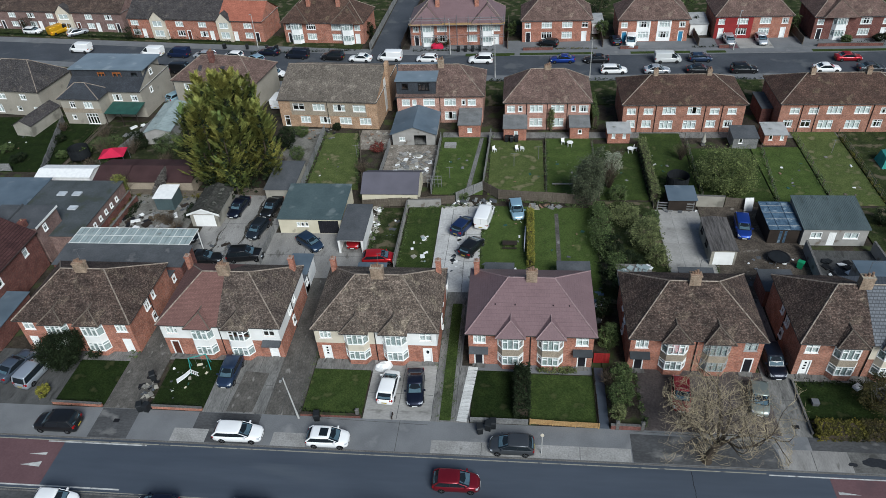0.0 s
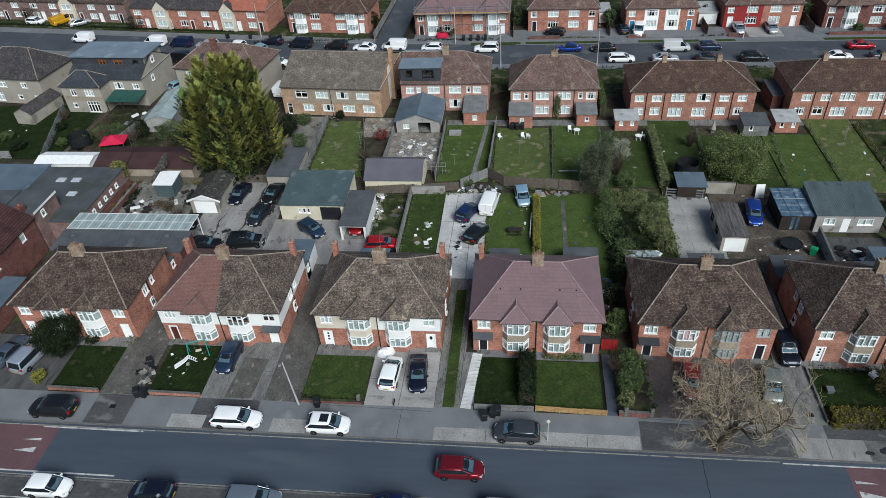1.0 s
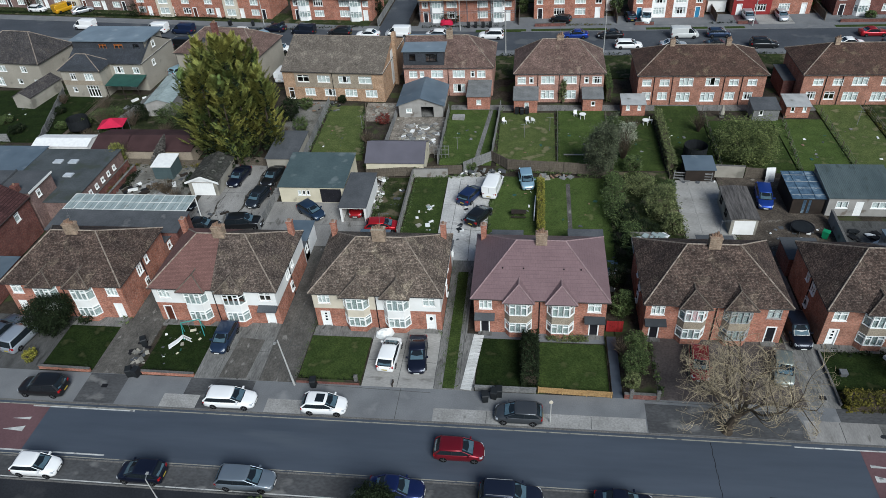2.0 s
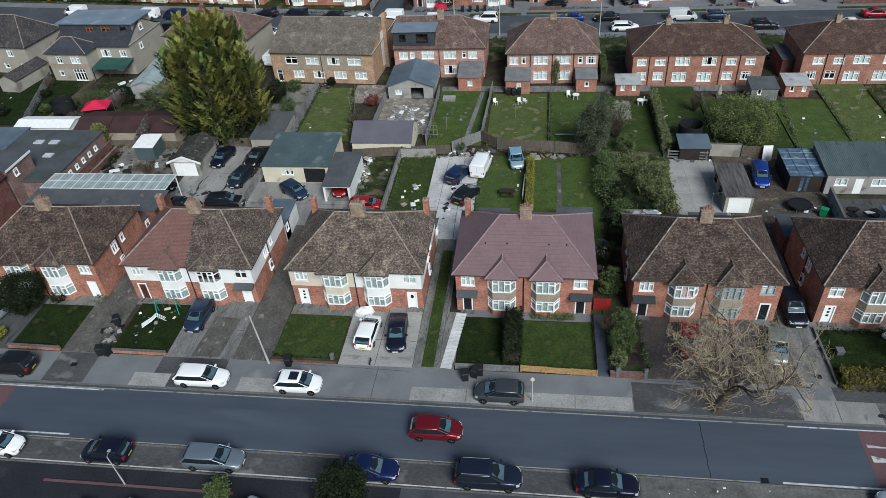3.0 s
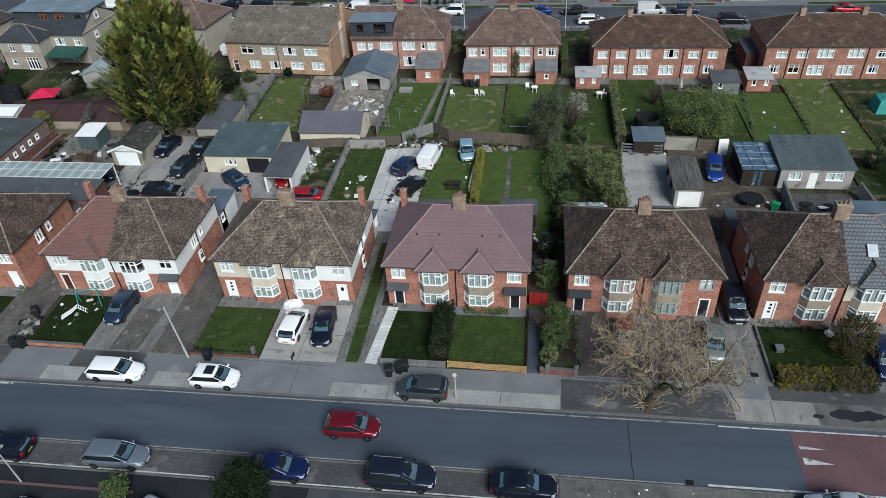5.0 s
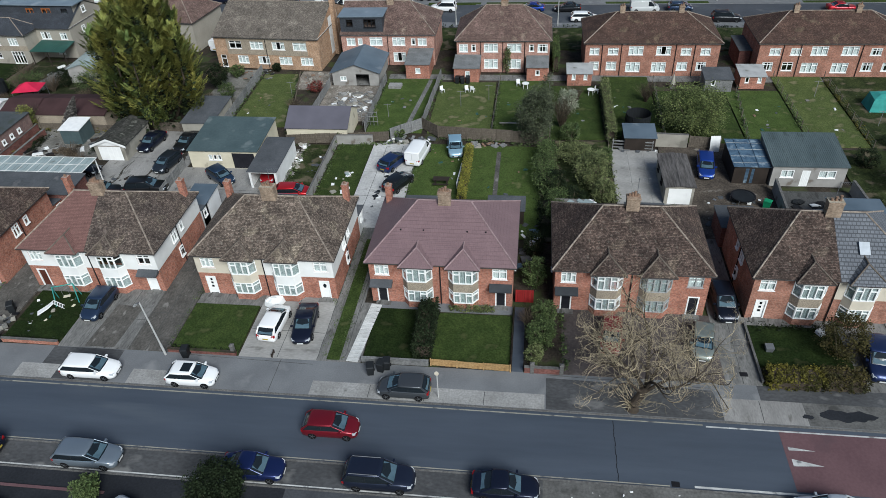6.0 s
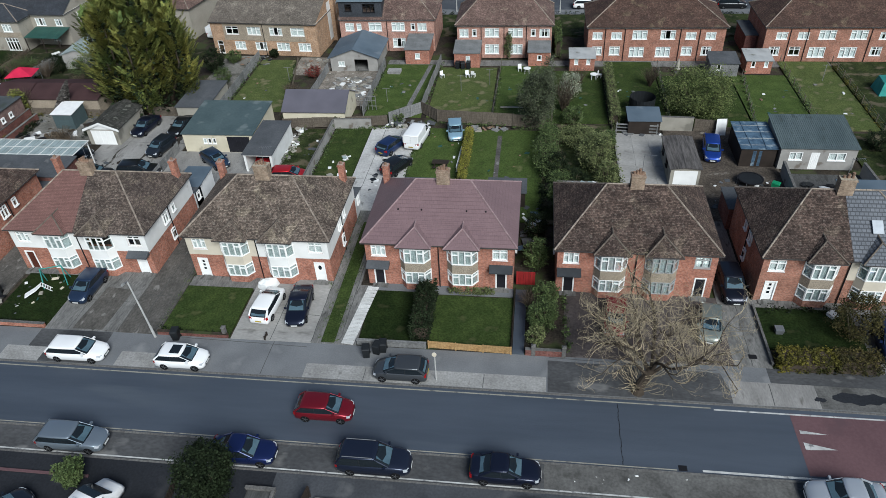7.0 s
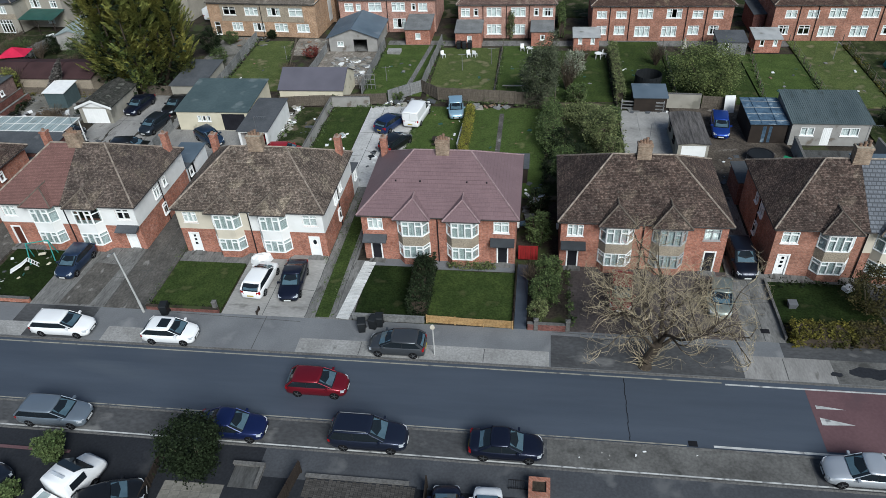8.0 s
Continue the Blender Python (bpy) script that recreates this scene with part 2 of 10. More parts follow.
PALEYARD = material("sunbleached_concrete", (0.56, 0.55, 0.53), 0.9, (0.4, 0.392, 0.375), 0.4, fine=4.0, bump=0.2, patch=(0.2, 0.195, 0.185), patch_scale=0.7, patch_at=0.6, fine_low=0.75)
PAVING_GREY = material("worn_grey_asphalt", (0.075, 0.079, 0.086), 0.9, (0.055, 0.058, 0.064), 0.3, fine=6.0, fine_low=0.75, patch=(0.1, 0.102, 0.104), patch_scale=0.4, patch_at=0.6)
PAVE_STAINED = material("stained_pavement_concrete", (0.15, 0.147, 0.138), 0.92, (0.09, 0.088, 0.083), 0.7, fine=6.0, bump=0.3, patch=(0.055, 0.054, 0.05), patch_scale=0.8, patch_at=0.6, fine_low=0.65)
EARTHSTAIN = material("earthy_dark_stain", (0.07, 0.062, 0.052), 0.95, (0.04, 0.036, 0.03), 0.8, fine=5.0, fine_low=0.6, patch=(0.12, 0.112, 0.1), patch_scale=1.2, patch_at=0.56)
PAVEMENT = material("pavement_asphalt", (0.18, 0.185, 0.19), 0.9, (0.13, 0.134, 0.14), 0.3, fine=9.0, bump=0.15, patch=(0.19, 0.192, 0.193), patch_scale=0.3, patch_at=0.6, fine_low=0.85)
SLAB = material("pale_concrete_slabs", (0.35, 0.345, 0.33), 0.9, (0.245, 0.24, 0.228), 0.6, fine=6.0, bump=0.3, fine_low=0.68, patch=(0.1, 0.098, 0.09), patch_scale=0.9, patch_at=0.64)
SLABWHITE = material("bright_white_slabs", (0.62, 0.62, 0.6), 0.85, (0.5, 0.5, 0.48), 1.2, fine=6.0, fine_low=0.8, vary=0.12)
SLABPALE = material("buff_concrete_slab", (0.2, 0.19, 0.165), 0.9, (0.15, 0.142, 0.122), 1.2, fine=6.0, fine_low=0.75, vary=0.14)
SETTBROWN = material("grey_brown_paving_block", (0.075, 0.07, 0.064), 0.9, (0.055, 0.051, 0.047), 1.2, fine=6.0, fine_low=0.7, vary=0.25)
KERB = material("concrete_kerb", (0.17, 0.165, 0.155), 0.9, (0.12, 0.115, 0.11), 0.6, fine=6.0)
CONCRETE = material("stained_concrete", (0.23, 0.225, 0.212), 0.92, (0.135, 0.132, 0.125), 0.7, fine=5.0, bump=0.3, patch=(0.07, 0.068, 0.063), patch_scale=1.5, patch_at=0.6, fine_low=0.62, stretch=(1.5, 0.45, 1.0))
CONCRETE_WET = material("damp_dark_concrete", (0.105, 0.105, 0.102), 0.8, (0.06, 0.06, 0.058), 0.6, fine=6.0, bump=0.3, patch=(0.04, 0.04, 0.038), patch_scale=1.1, patch_at=0.6, fine_low=0.66, stretch=(1.6, 0.5, 1.0))
CONCRETE_YARD = material("streaked_pale_concrete", (0.31, 0.3, 0.283), 0.9, (0.2, 0.193, 0.182), 0.35, fine=6.0, bump=0.2, patch=(0.11, 0.103, 0.093), patch_scale=0.8, patch_at=0.59, fine_low=0.76, stretch=(1.5, 0.5, 1.0))
CONCRETE_LT = material("light_concrete", (0.36, 0.35, 0.33), 0.9, (0.255, 0.247, 0.232), 0.4, fine=6.0, bump=0.2, patch=(0.15, 0.145, 0.133), patch_scale=0.8, patch_at=0.61, fine_low=0.78, stretch=(0.5, 1.2, 1.0))
REDROAD = material("red_road_surface", (0.13, 0.075, 0.08), 0.85, (0.108, 0.062, 0.067), 0.3, fine=6.0, fine_low=0.85, patch=(0.09, 0.055, 0.06), patch_scale=0.5, patch_at=0.6)
ROADPAINT = material("worn_white_road_paint", (0.5, 0.5, 0.48), 0.8, (0.3, 0.3, 0.29), 1.5, patch=(0.16, 0.16, 0.16), patch_scale=2.0, patch_at=0.58)
ROADYELLOW = material("faded_cream_road_paint", (0.3, 0.285, 0.235), 0.8, (0.2, 0.19, 0.16), 1.5, patch=(0.09, 0.09, 0.09), patch_scale=1.2, patch_at=0.56)
GRASS = material("lawn_grass", (0.058, 0.084, 0.022), 0.95, (0.03, 0.05, 0.013), 0.6, fine=7.0, bump=1.0, bump_scale=18, patch=(0.07, 0.076, 0.03), patch_scale=0.6, patch_at=0.6, spec=0.1, fine_low=0.45)
GRASS_MID = material("mid_lawn_grass", (0.088, 0.125, 0.033), 0.95, (0.05, 0.08, 0.02), 0.5, fine=7.0, bump=1.0, bump_scale=18, patch=(0.105, 0.115, 0.045), patch_scale=0.5, patch_at=0.6, spec=0.1, fine_low=0.5)
GRASS_DARK = material("dark_damp_lawn", (0.026, 0.041, 0.012), 0.95, (0.012, 0.022, 0.007), 0.6, fine=7.0, bump=1.0, bump_scale=18, patch=(0.036, 0.04, 0.017), patch_scale=0.6, patch_at=0.6, spec=0.05, fine_low=0.42)
GRASS_PALE = material("pale_lawn_grass", (0.115, 0.14, 0.046), 0.95, (0.066, 0.092, 0.027), 0.5, fine=7.0, bump=1.0, bump_scale=18, patch=(0.15, 0.14, 0.075), patch_scale=0.5, patch_at=0.57, spec=0.1, fine_low=0.5)
GRASS_ROUGH = material("rough_grass", (0.055, 0.07, 0.024), 0.95, (0.022, 0.032, 0.011), 0.7, fine=5.0, bump=1.0, bump_scale=10, patch=(0.1, 0.085, 0.055), patch_scale=0.6, patch_at=0.54, spec=0.1, fine_low=0.4)
SOIL = material("garden_soil", (0.075, 0.06, 0.045), 0.95, (0.035, 0.03, 0.023), 0.6, fine=5.0, bump=0.8, bump_scale=12, patch=(0.045, 0.055, 0.022), patch_scale=0.4, patch_at=0.52, fine_low=0.45)
EARTH = material("bare_brown_earth", (0.135, 0.112, 0.09), 0.95, (0.065, 0.054, 0.044), 0.6, fine=5.0, bump=0.8, bump_scale=12, patch=(0.2, 0.18, 0.155), patch_scale=0.9, patch_at=0.62, fine_low=0.45)
RUBBLE = material("tan_rubble_ground", (0.33, 0.29, 0.245), 0.95, (0.17, 0.15, 0.125), 0.7, fine=4.0, bump=0.8, bump_scale=20, patch=(0.42, 0.4, 0.36), patch_scale=1.2, patch_at=0.6, fine_low=0.5)
GRAVEL = material("gravel_yard", (0.25, 0.24, 0.215), 0.95, (0.14, 0.134, 0.118), 0.5, fine=5.0, bump=0.8, bump_scale=30, patch=(0.06, 0.058, 0.045), patch_scale=0.45, patch_at=0.57, fine_low=0.6)
# evergreen shrubs; also colours the shade within the golden conifer
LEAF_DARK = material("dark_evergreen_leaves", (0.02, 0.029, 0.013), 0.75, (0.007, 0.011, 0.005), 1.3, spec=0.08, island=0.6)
LEAF_MID = material("green_leaves", (0.095, 0.125, 0.045), 0.7, (0.03, 0.048, 0.016), 1.4, spec=0.15, island=0.6)
LEAF_LIGHT = material("spring_leaves", (0.15, 0.165, 0.07), 0.7, (0.05, 0.065, 0.024), 1.5, spec=0.15, island=0.6)
LEAF_SPRING = material("fresh_green_leaves", (0.15, 0.178, 0.05), 0.7, (0.065, 0.09, 0.026), 1.0, spec=0.15, island=0.55)
GRASS_WILD = material("dark_tangled_grass", (0.042, 0.05, 0.02), 0.95, (0.02, 0.025, 0.011), 0.7, fine=5.0, bump=1.0, bump_scale=10, patch=(0.07, 0.06, 0.042), patch_scale=0.6, patch_at=0.56, spec=0.1, fine_low=0.45)
FELTWORN = material("sun_bleached_roofing_felt", (0.19, 0.195, 0.195), 0.9, (0.13, 0.133, 0.133), 0.8, fine=5.0, fine_low=0.75, patch=(0.085, 0.085, 0.08), patch_scale=0.9, patch_at=0.6)
LEAF_SAGE = material("dull_green_leaves", (0.13, 0.152, 0.052), 0.75, (0.048, 0.065, 0.023), 1.0, spec=0.15, island=0.6)
LEAF_GREY = material("grey_green_leaves", (0.1, 0.112, 0.068), 0.75, (0.028, 0.036, 0.019), 1.2, spec=0.15, island=0.6)
LAMPGREY = material("pale_painted_steel", (0.42, 0.42, 0.4), 0.6, (0.3, 0.3, 0.29), 2.0)
LEAF_GOLD = material("golden_conifer_leaves", (0.245, 0.225, 0.054), 0.75, (0.082, 0.12, 0.036), 0.25, spec=0.12, island=0.5)
LEAF_YELLOW = material("yellow_hedge_leaves", (0.2, 0.18, 0.03), 0.75, (0.1, 0.105, 0.02), 1.2, spec=0.2, island=0.6)
LEAF_OLIVE = material("olive_hedge_leaves", (0.115, 0.1, 0.017), 0.75, (0.014, 0.018, 0.006), 0.7, spec=0.15, island=0.6)
LEAF_BLOSSOM = material("pale_blossom", (0.3, 0.31, 0.24), 0.8, (0.17, 0.19, 0.12), 1.2, spec=0.2, island=0.6)
LEAF_RUST = material("rust_red_leaves", (0.16, 0.04, 0.03), 0.8, (0.1, 0.03, 0.025), 1.2, island=0.6)
LEAF_BROWN = material("brown_green_leaves", (0.062, 0.05, 0.016), 0.75, (0.02, 0.022, 0.008), 1.2, spec=0.15, island=0.7)
BARK = material("brown_bark", (0.135, 0.116, 0.076), 0.95, (0.07, 0.062, 0.042), 2.0, bump=0.6)
BARKDARK = material("dark_bark", (0.07, 0.055, 0.04), 0.95, (0.04, 0.032, 0.025), 2.0, bump=0.6)
TWIG = material("bare_twigs", (0.37, 0.31, 0.205), 0.95, (0.24, 0.2, 0.135), 0.8, island=0.45)
WOOD = material("weathered_fence_wood", (0.16, 0.135, 0.105), 0.9, (0.11, 0.092, 0.075), 0.7, fine=5.0, vary=0.15)
WOODGREY = material("grey_fence_wood", (0.26, 0.26, 0.255), 0.9, (0.17, 0.17, 0.165), 0.7, fine=5.0, vary=0.2)
WOODNEW = material("new_yellow_fence_wood", (0.45, 0.3, 0.14), 0.8, (0.37, 0.23, 0.1), 1.0, fine=5.0, vary=0.12)
WOODDARK = material("dark_stained_wood", (0.035, 0.027, 0.022), 0.8, (0.024, 0.019, 0.016), 0.9)
FELT = material("grey_roofing_felt", (0.095, 0.1, 0.107), 0.9, (0.065, 0.07, 0.076), 0.5, fine=5.0, patch=(0.14, 0.14, 0.14), patch_scale=0.5, patch_at=0.64, fine_low=0.8)
FELTGREEN = material("green_grey_sheet_roof", (0.078, 0.108, 0.112), 0.65, (0.058, 0.083, 0.088), 0.4, patch=(0.12, 0.145, 0.147), patch_scale=0.5, patch_at=0.6, fine=4.0, fine_low=0.85)
SHEETGREEN = material("weathered_green_grey_ribbed_sheet", (0.098, 0.125, 0.13), 0.7, (0.07, 0.093, 0.098), 0.5, fine=5.0, fine_low=0.8, patch=(0.055, 0.07, 0.07), patch_scale=0.9, patch_at=0.6, stretch=(1.6, 0.5, 1.0))
FELTGREY = material("mossy_grey_roofing_felt", (0.085, 0.095, 0.1), 0.85, (0.06, 0.068, 0.07), 0.5, fine=5.0, fine_low=0.75, patch=(0.05, 0.058, 0.05), patch_scale=0.45, patch_at=0.57)
CONCRETE_BROWN = material("worn_brown_concrete", (0.135, 0.126, 0.113), 0.95, (0.082, 0.077, 0.069), 0.8, fine=5.0, bump=0.4, patch=(0.19, 0.18, 0.165), patch_scale=1.3, patch_at=0.62, fine_low=0.6, stretch=(1.2, 0.7, 1.0))
ORANGEFRAME = material("orange_timber_frame", (0.36, 0.12, 0.035), 0.6)
FELTBLUE = material("blue_grey_sheet_roof", (0.105, 0.135, 0.165), 0.6, (0.075, 0.1, 0.125), 0.4, patch=(0.13, 0.155, 0.18), patch_scale=0.5, patch_at=0.6)
FELTPALE = material("pale_blue_grey_sheet", (0.17, 0.21, 0.245), 0.5, (0.13, 0.165, 0.195), 0.4, patch=(0.22, 0.255, 0.28), patch_scale=0.5, patch_at=0.6)
MOSSROOF = material("dark_mossy_sheet", (0.075, 0.072, 0.066), 0.95, (0.03, 0.032, 0.026), 1.2, fine=4.0, fine_low=0.5, patch=(0.12, 0.118, 0.105), patch_scale=1.2, patch_at=0.6)
PURPLEROOF = material("dark_mauve_sheet_roof", (0.105, 0.1, 0.12), 0.6, (0.088, 0.084, 0.1), 0.5)
MAROON = material("maroon_felt_roof", (0.055, 0.03, 0.03), 0.85, (0.04, 0.022, 0.022), 0.5)
ASBESTOS = material("corrugated_cement_sheet", (0.2, 0.19, 0.175), 0.9, (0.13, 0.12, 0.11), 0.8, patch=(0.09, 0.085, 0.06), patch_scale=0.7, patch_at=0.55)
CORRBROWN = material("brown_corrugated_sheet", (0.15, 0.14, 0.135), 0.85, (0.06, 0.056, 0.055), 1.2, fine=4.0, fine_low=0.6, stretch=(4.0, 0.35, 1.0))
POLYCARB = material("pale_corrugated_plastic", (0.3, 0.35, 0.345), 0.35, (0.22, 0.265, 0.26), 0.9, patch=(0.15, 0.155, 0.14), patch_scale=0.6, patch_at=0.62)
PALESHEET = material("pale_grey_sheet", (0.36, 0.365, 0.36), 0.6, (0.26, 0.265, 0.26), 0.9, patch=(0.16, 0.16, 0.14), patch_scale=0.8, patch_at=0.6)
# blue base colour paints the sky's reflection on the car glass
SCREEN = material("windscreen_sky_tint", (0.075, 0.12, 0.145), 0.03, (0.05, 0.085, 0.105), 1.5, spec=1.0)
DRYGREY = material("dry_grey_foliage", (0.125, 0.115, 0.105), 0.95, (0.07, 0.064, 0.058), 1.0, island=0.5)
TWIGGY = material("brown_winter_twigs", (0.13, 0.1, 0.07), 0.95, (0.06, 0.048, 0.036), 1.0, island=0.5)
GREENPLASTIC = material("green_plastic_sheet", (0.028, 0.085, 0.068), 0.4, (0.02, 0.058, 0.048), 0.8)
TARPBLUE = material("blue_tarpaulin", (0.1, 0.16, 0.225), 0.5, (0.05, 0.085, 0.13), 1.6, bump=1.0, bump_scale=2.5, patch=(0.2, 0.25, 0.29), patch_scale=1.3, patch_at=0.58, fine=5.0, fine_low=0.7)
TARPGREEN = material("turquoise_tarpaulin", (0.06, 0.3, 0.26), 0.6, (0.04, 0.2, 0.18), 1.0)
REDCLOTH = material("red_canopy_cloth", (0.5, 0.02, 0.06), 0.8, (0.4, 0.015, 0.05), 1.0)
WHITEPLASTIC = material("white_plastic", (0.75, 0.75, 0.73), 0.5, (0.66, 0.66, 0.65), 2.0)
YELLOWPAINT = material("pale_yellow_paint", (0.58, 0.53, 0.41), 0.85, (0.47, 0.43, 0.32), 0.6, patch=(0.34, 0.31, 0.24), patch_scale=0.9, patch_at=0.6)
STEEL = material("galvanised_steel", (0.2, 0.21, 0.22), 0.55, (0.15, 0.155, 0.165), 2.0, metal=0.5)
BLACKPLASTIC = material("black_plastic", (0.018, 0.02, 0.022), 0.5)
GREENBIN = material("green_plastic", (0.02, 0.22, 0.1), 0.5)
RUBBER = material("tyre_rubber", (0.008, 0.008, 0.009), 0.85)
ALLOY = material("alloy_rim", (0.22, 0.225, 0.23), 0.4, metal=0.8)
HEADLAMP = material("clear_lamp_glass", (0.5, 0.53, 0.56), 0.1)
TAILLAMP = material("red_lamp_lens", (0.3, 0.01, 0.012), 0.2)
PLATEWHITE = material("white_plate", (0.7, 0.7, 0.68), 0.5)
PLATEYELLOW = material("yellow_plate", (0.45, 0.34, 0.06), 0.5)
REDGATE = material("red_gate_paint", (0.24, 0.02, 0.02), 0.65, (0.18, 0.015, 0.015), 1.0, vary=0.15)
AWNING = material("dark_canopy_sheet", (0.045, 0.05, 0.055), 0.6)
# ---- mesh helpers ----
class Mesh:
    """Collects boxes, faces and tubes, and links them as one mesh object."""

    def __init__(self):
        self.v, self.f = [], []

    def face(self, *pts):
        k = len(self.v)
        self.v += [tuple(p) for p in pts]
        self.f.append(tuple(range(k, k + len(pts))))
        return self

    def box(self, x0, y0, z0, x1, y1, z1):
        k = len(self.v)
        self.v += [(x, y, z) for z in (z0, z1) for x, y in ((x0, y0), (x1, y0), (x1, y1), (x0, y1))]
        self.f += [(k + a, k + b, k + c, k + d) for a, b, c, d in ((3, 2, 1, 0), (4, 5, 6, 7), (0, 1, 5, 4), (1, 2, 6, 5), (2, 3, 7, 6), (3, 0, 4, 7))]
        return self

    def prism(self, base, z0, z1, top=None):
        """A closed prism over a polygon given anticlockwise; top may be another polygon of as many points."""
        n, k = len(base), len(self.v)
        self.v += [(x, y, z0) for x, y in base] + [(x, y, z1) for x, y in (top or base)]
        self.f += [tuple(k + i for i in reversed(range(n))), tuple(k + n + i for i in range(n))]
        self.f += [(k + i, k + (i + 1) % n, k + n + (i + 1) % n, k + n + i) for i in range(n)]
        return self

    def tube(self, a, b, r0, r1=None, n=6, caps=True):
        r1 = r0 if r1 is None else r1
        a, b = Vector(a), Vector(b)
        d = (b - a).normalized()
        u = d.orthogonal().normalized()
        w = d.cross(u)
        k = len(self.v)
        for c, r in ((a, r0), (b, r1)):
            self.v += [tuple(c + (u * math.cos(t) + w * math.sin(t)) * r) for t in (2 * math.pi * i / n for i in range(n))]
        self.f += [(k + i, k + (i + 1) % n, k + n + (i + 1) % n, k + n + i) for i in range(n)]
        if caps:
            self.f += [tuple(k + i for i in reversed(range(n))), tuple(k + n + i for i in range(n))]
        return self

    def loft(self, rings, close=True):
        """Rings of equally many points joined into a skin with closed ends."""
        n, k = len(rings[0]), len(self.v)
        for r in rings:
            self.v += [tuple(p) for p in r]
        for j in range(len(rings) - 1):
            a, b = k + j * n, k + (j + 1) * n
            self.f += [(a + i, a + (i + 1) % n, b + (i + 1) % n, b + i) for i in range(n)]
        if close:
            e = k + (len(rings) - 1) * n
            self.f += [tuple(k + i for i in reversed(range(n))), tuple(e + i for i in range(n))]
        return self

    def data(self, name, mat, smooth=False, fix=False):
        me = bpy.data.meshes.new(name)
        me.from_pydata(self.v, [], self.f)
        me.materials.append(mat)
        if fix:
            bm = bmesh.new()
            bm.from_mesh(me)
            bmesh.ops.recalc_face_normals(bm, faces=bm.faces)
            bm.to_mesh(me)
            bm.free()
        if smooth:
            me.polygons.foreach_set("use_smooth", [True] * len(me.polygons))
        me.update()
        return me


def part(name, mesh, mat, parent, label="", at=None, smooth=False, fix=False):
    """One mesh object under a thing or under a part."""
    data = mesh.data(name, mat, smooth, fix) if isinstance(mesh, Mesh) else mesh
    ob = new(name, data)
    ob.parent = parent
    if at is not None:
        ob.matrix_basis = at
    return tagged(ob, label)


def thing(name, at, label, category, group="", kind=""):
    ob = new(name)
    ob.matrix_basis = at
    ob.empty_display_size = 0.2
    return tagged(ob, label, category, group, kind)


def solid(name, mesh, mat, label, category="", kind="", group="", at=None, smooth=False, fix=False):
    ob = new(name, mesh.data(name, mat, smooth, fix))
    if at is not None:
        ob.matrix_basis = at
    return tagged(ob, label, category, group, kind)


def rect(x0, y0, x1, y1):
    return [(x0, y0), (x1, y0), (x1, y1), (x0, y1)]


# ---- buildings ----
def pierced(mesh, x0, x1, z0, z1, y0, y1, holes):
    """A wall along x from y0 to y1 thick with rectangular holes (x0, z0, x1, z1) through it."""
    xs = sorted({x0, x1, *(h[0] for h in holes), *(h[2] for h in holes)})
    zs = sorted({z0, z1, *(h[1] for h in holes), *(h[3] for h in holes)})
    for i in range(len(zs) - 1):
        za, zb, run = zs[i], zs[i + 1], None
        for j in range(len(xs)):
            solid_cell = False
            if j < len(xs) - 1:
                cx, cz = (xs[j] + xs[j + 1]) / 2, (za + zb) / 2
                solid_cell = x0 < cx < x1 and z0 < cz < z1 and not any(h[0] < cx < h[2] and h[1] < cz < h[3] for h in holes)
            if solid_cell and run is None:
                run = xs[j]
            if not solid_cell and run is not None:
                mesh.box(run, y0, za, xs[j], y1, zb)
                run = None
    return mesh


WINDOWS = {}


def lattice(xs, zs, empty, y0, y1):
    """One welded slab of cells between the lines xs and zs, from y0 to y1 thick, with the empty cells cut through it."""
    m, at = Mesh(), {}
    def v(i, j, k):
        if (i, j, k) not in at:
            at[i, j, k] = len(m.v)
            m.v.append((xs[i], (y0, y1)[k], zs[j]))
        return at[i, j, k]
    nx, nz = len(xs) - 1, len(zs) - 1
    full = lambda i, j: 0 <= i < nx and 0 <= j < nz and (i, j) not in empty
    for i in range(nx):
        for j in range(nz):
            if not full(i, j):
                continue
            m.f += [(v(i, j, 0), v(i + 1, j, 0), v(i + 1, j + 1, 0), v(i, j + 1, 0)), (v(i, j + 1, 1), v(i + 1, j + 1, 1), v(i + 1, j, 1), v(i, j, 1))]
            for di, dj, a, b in ((-1, 0, (i, j + 1), (i, j)), (1, 0, (i + 1, j), (i + 1, j + 1)), (0, -1, (i, j), (i + 1, j)), (0, 1, (i + 1, j + 1), (i, j + 1))):
                if not full(i + di, j + dj):
                    m.f.append((v(*b, 0), v(*a, 0), v(*a, 1), v(*b, 1)))
    return m


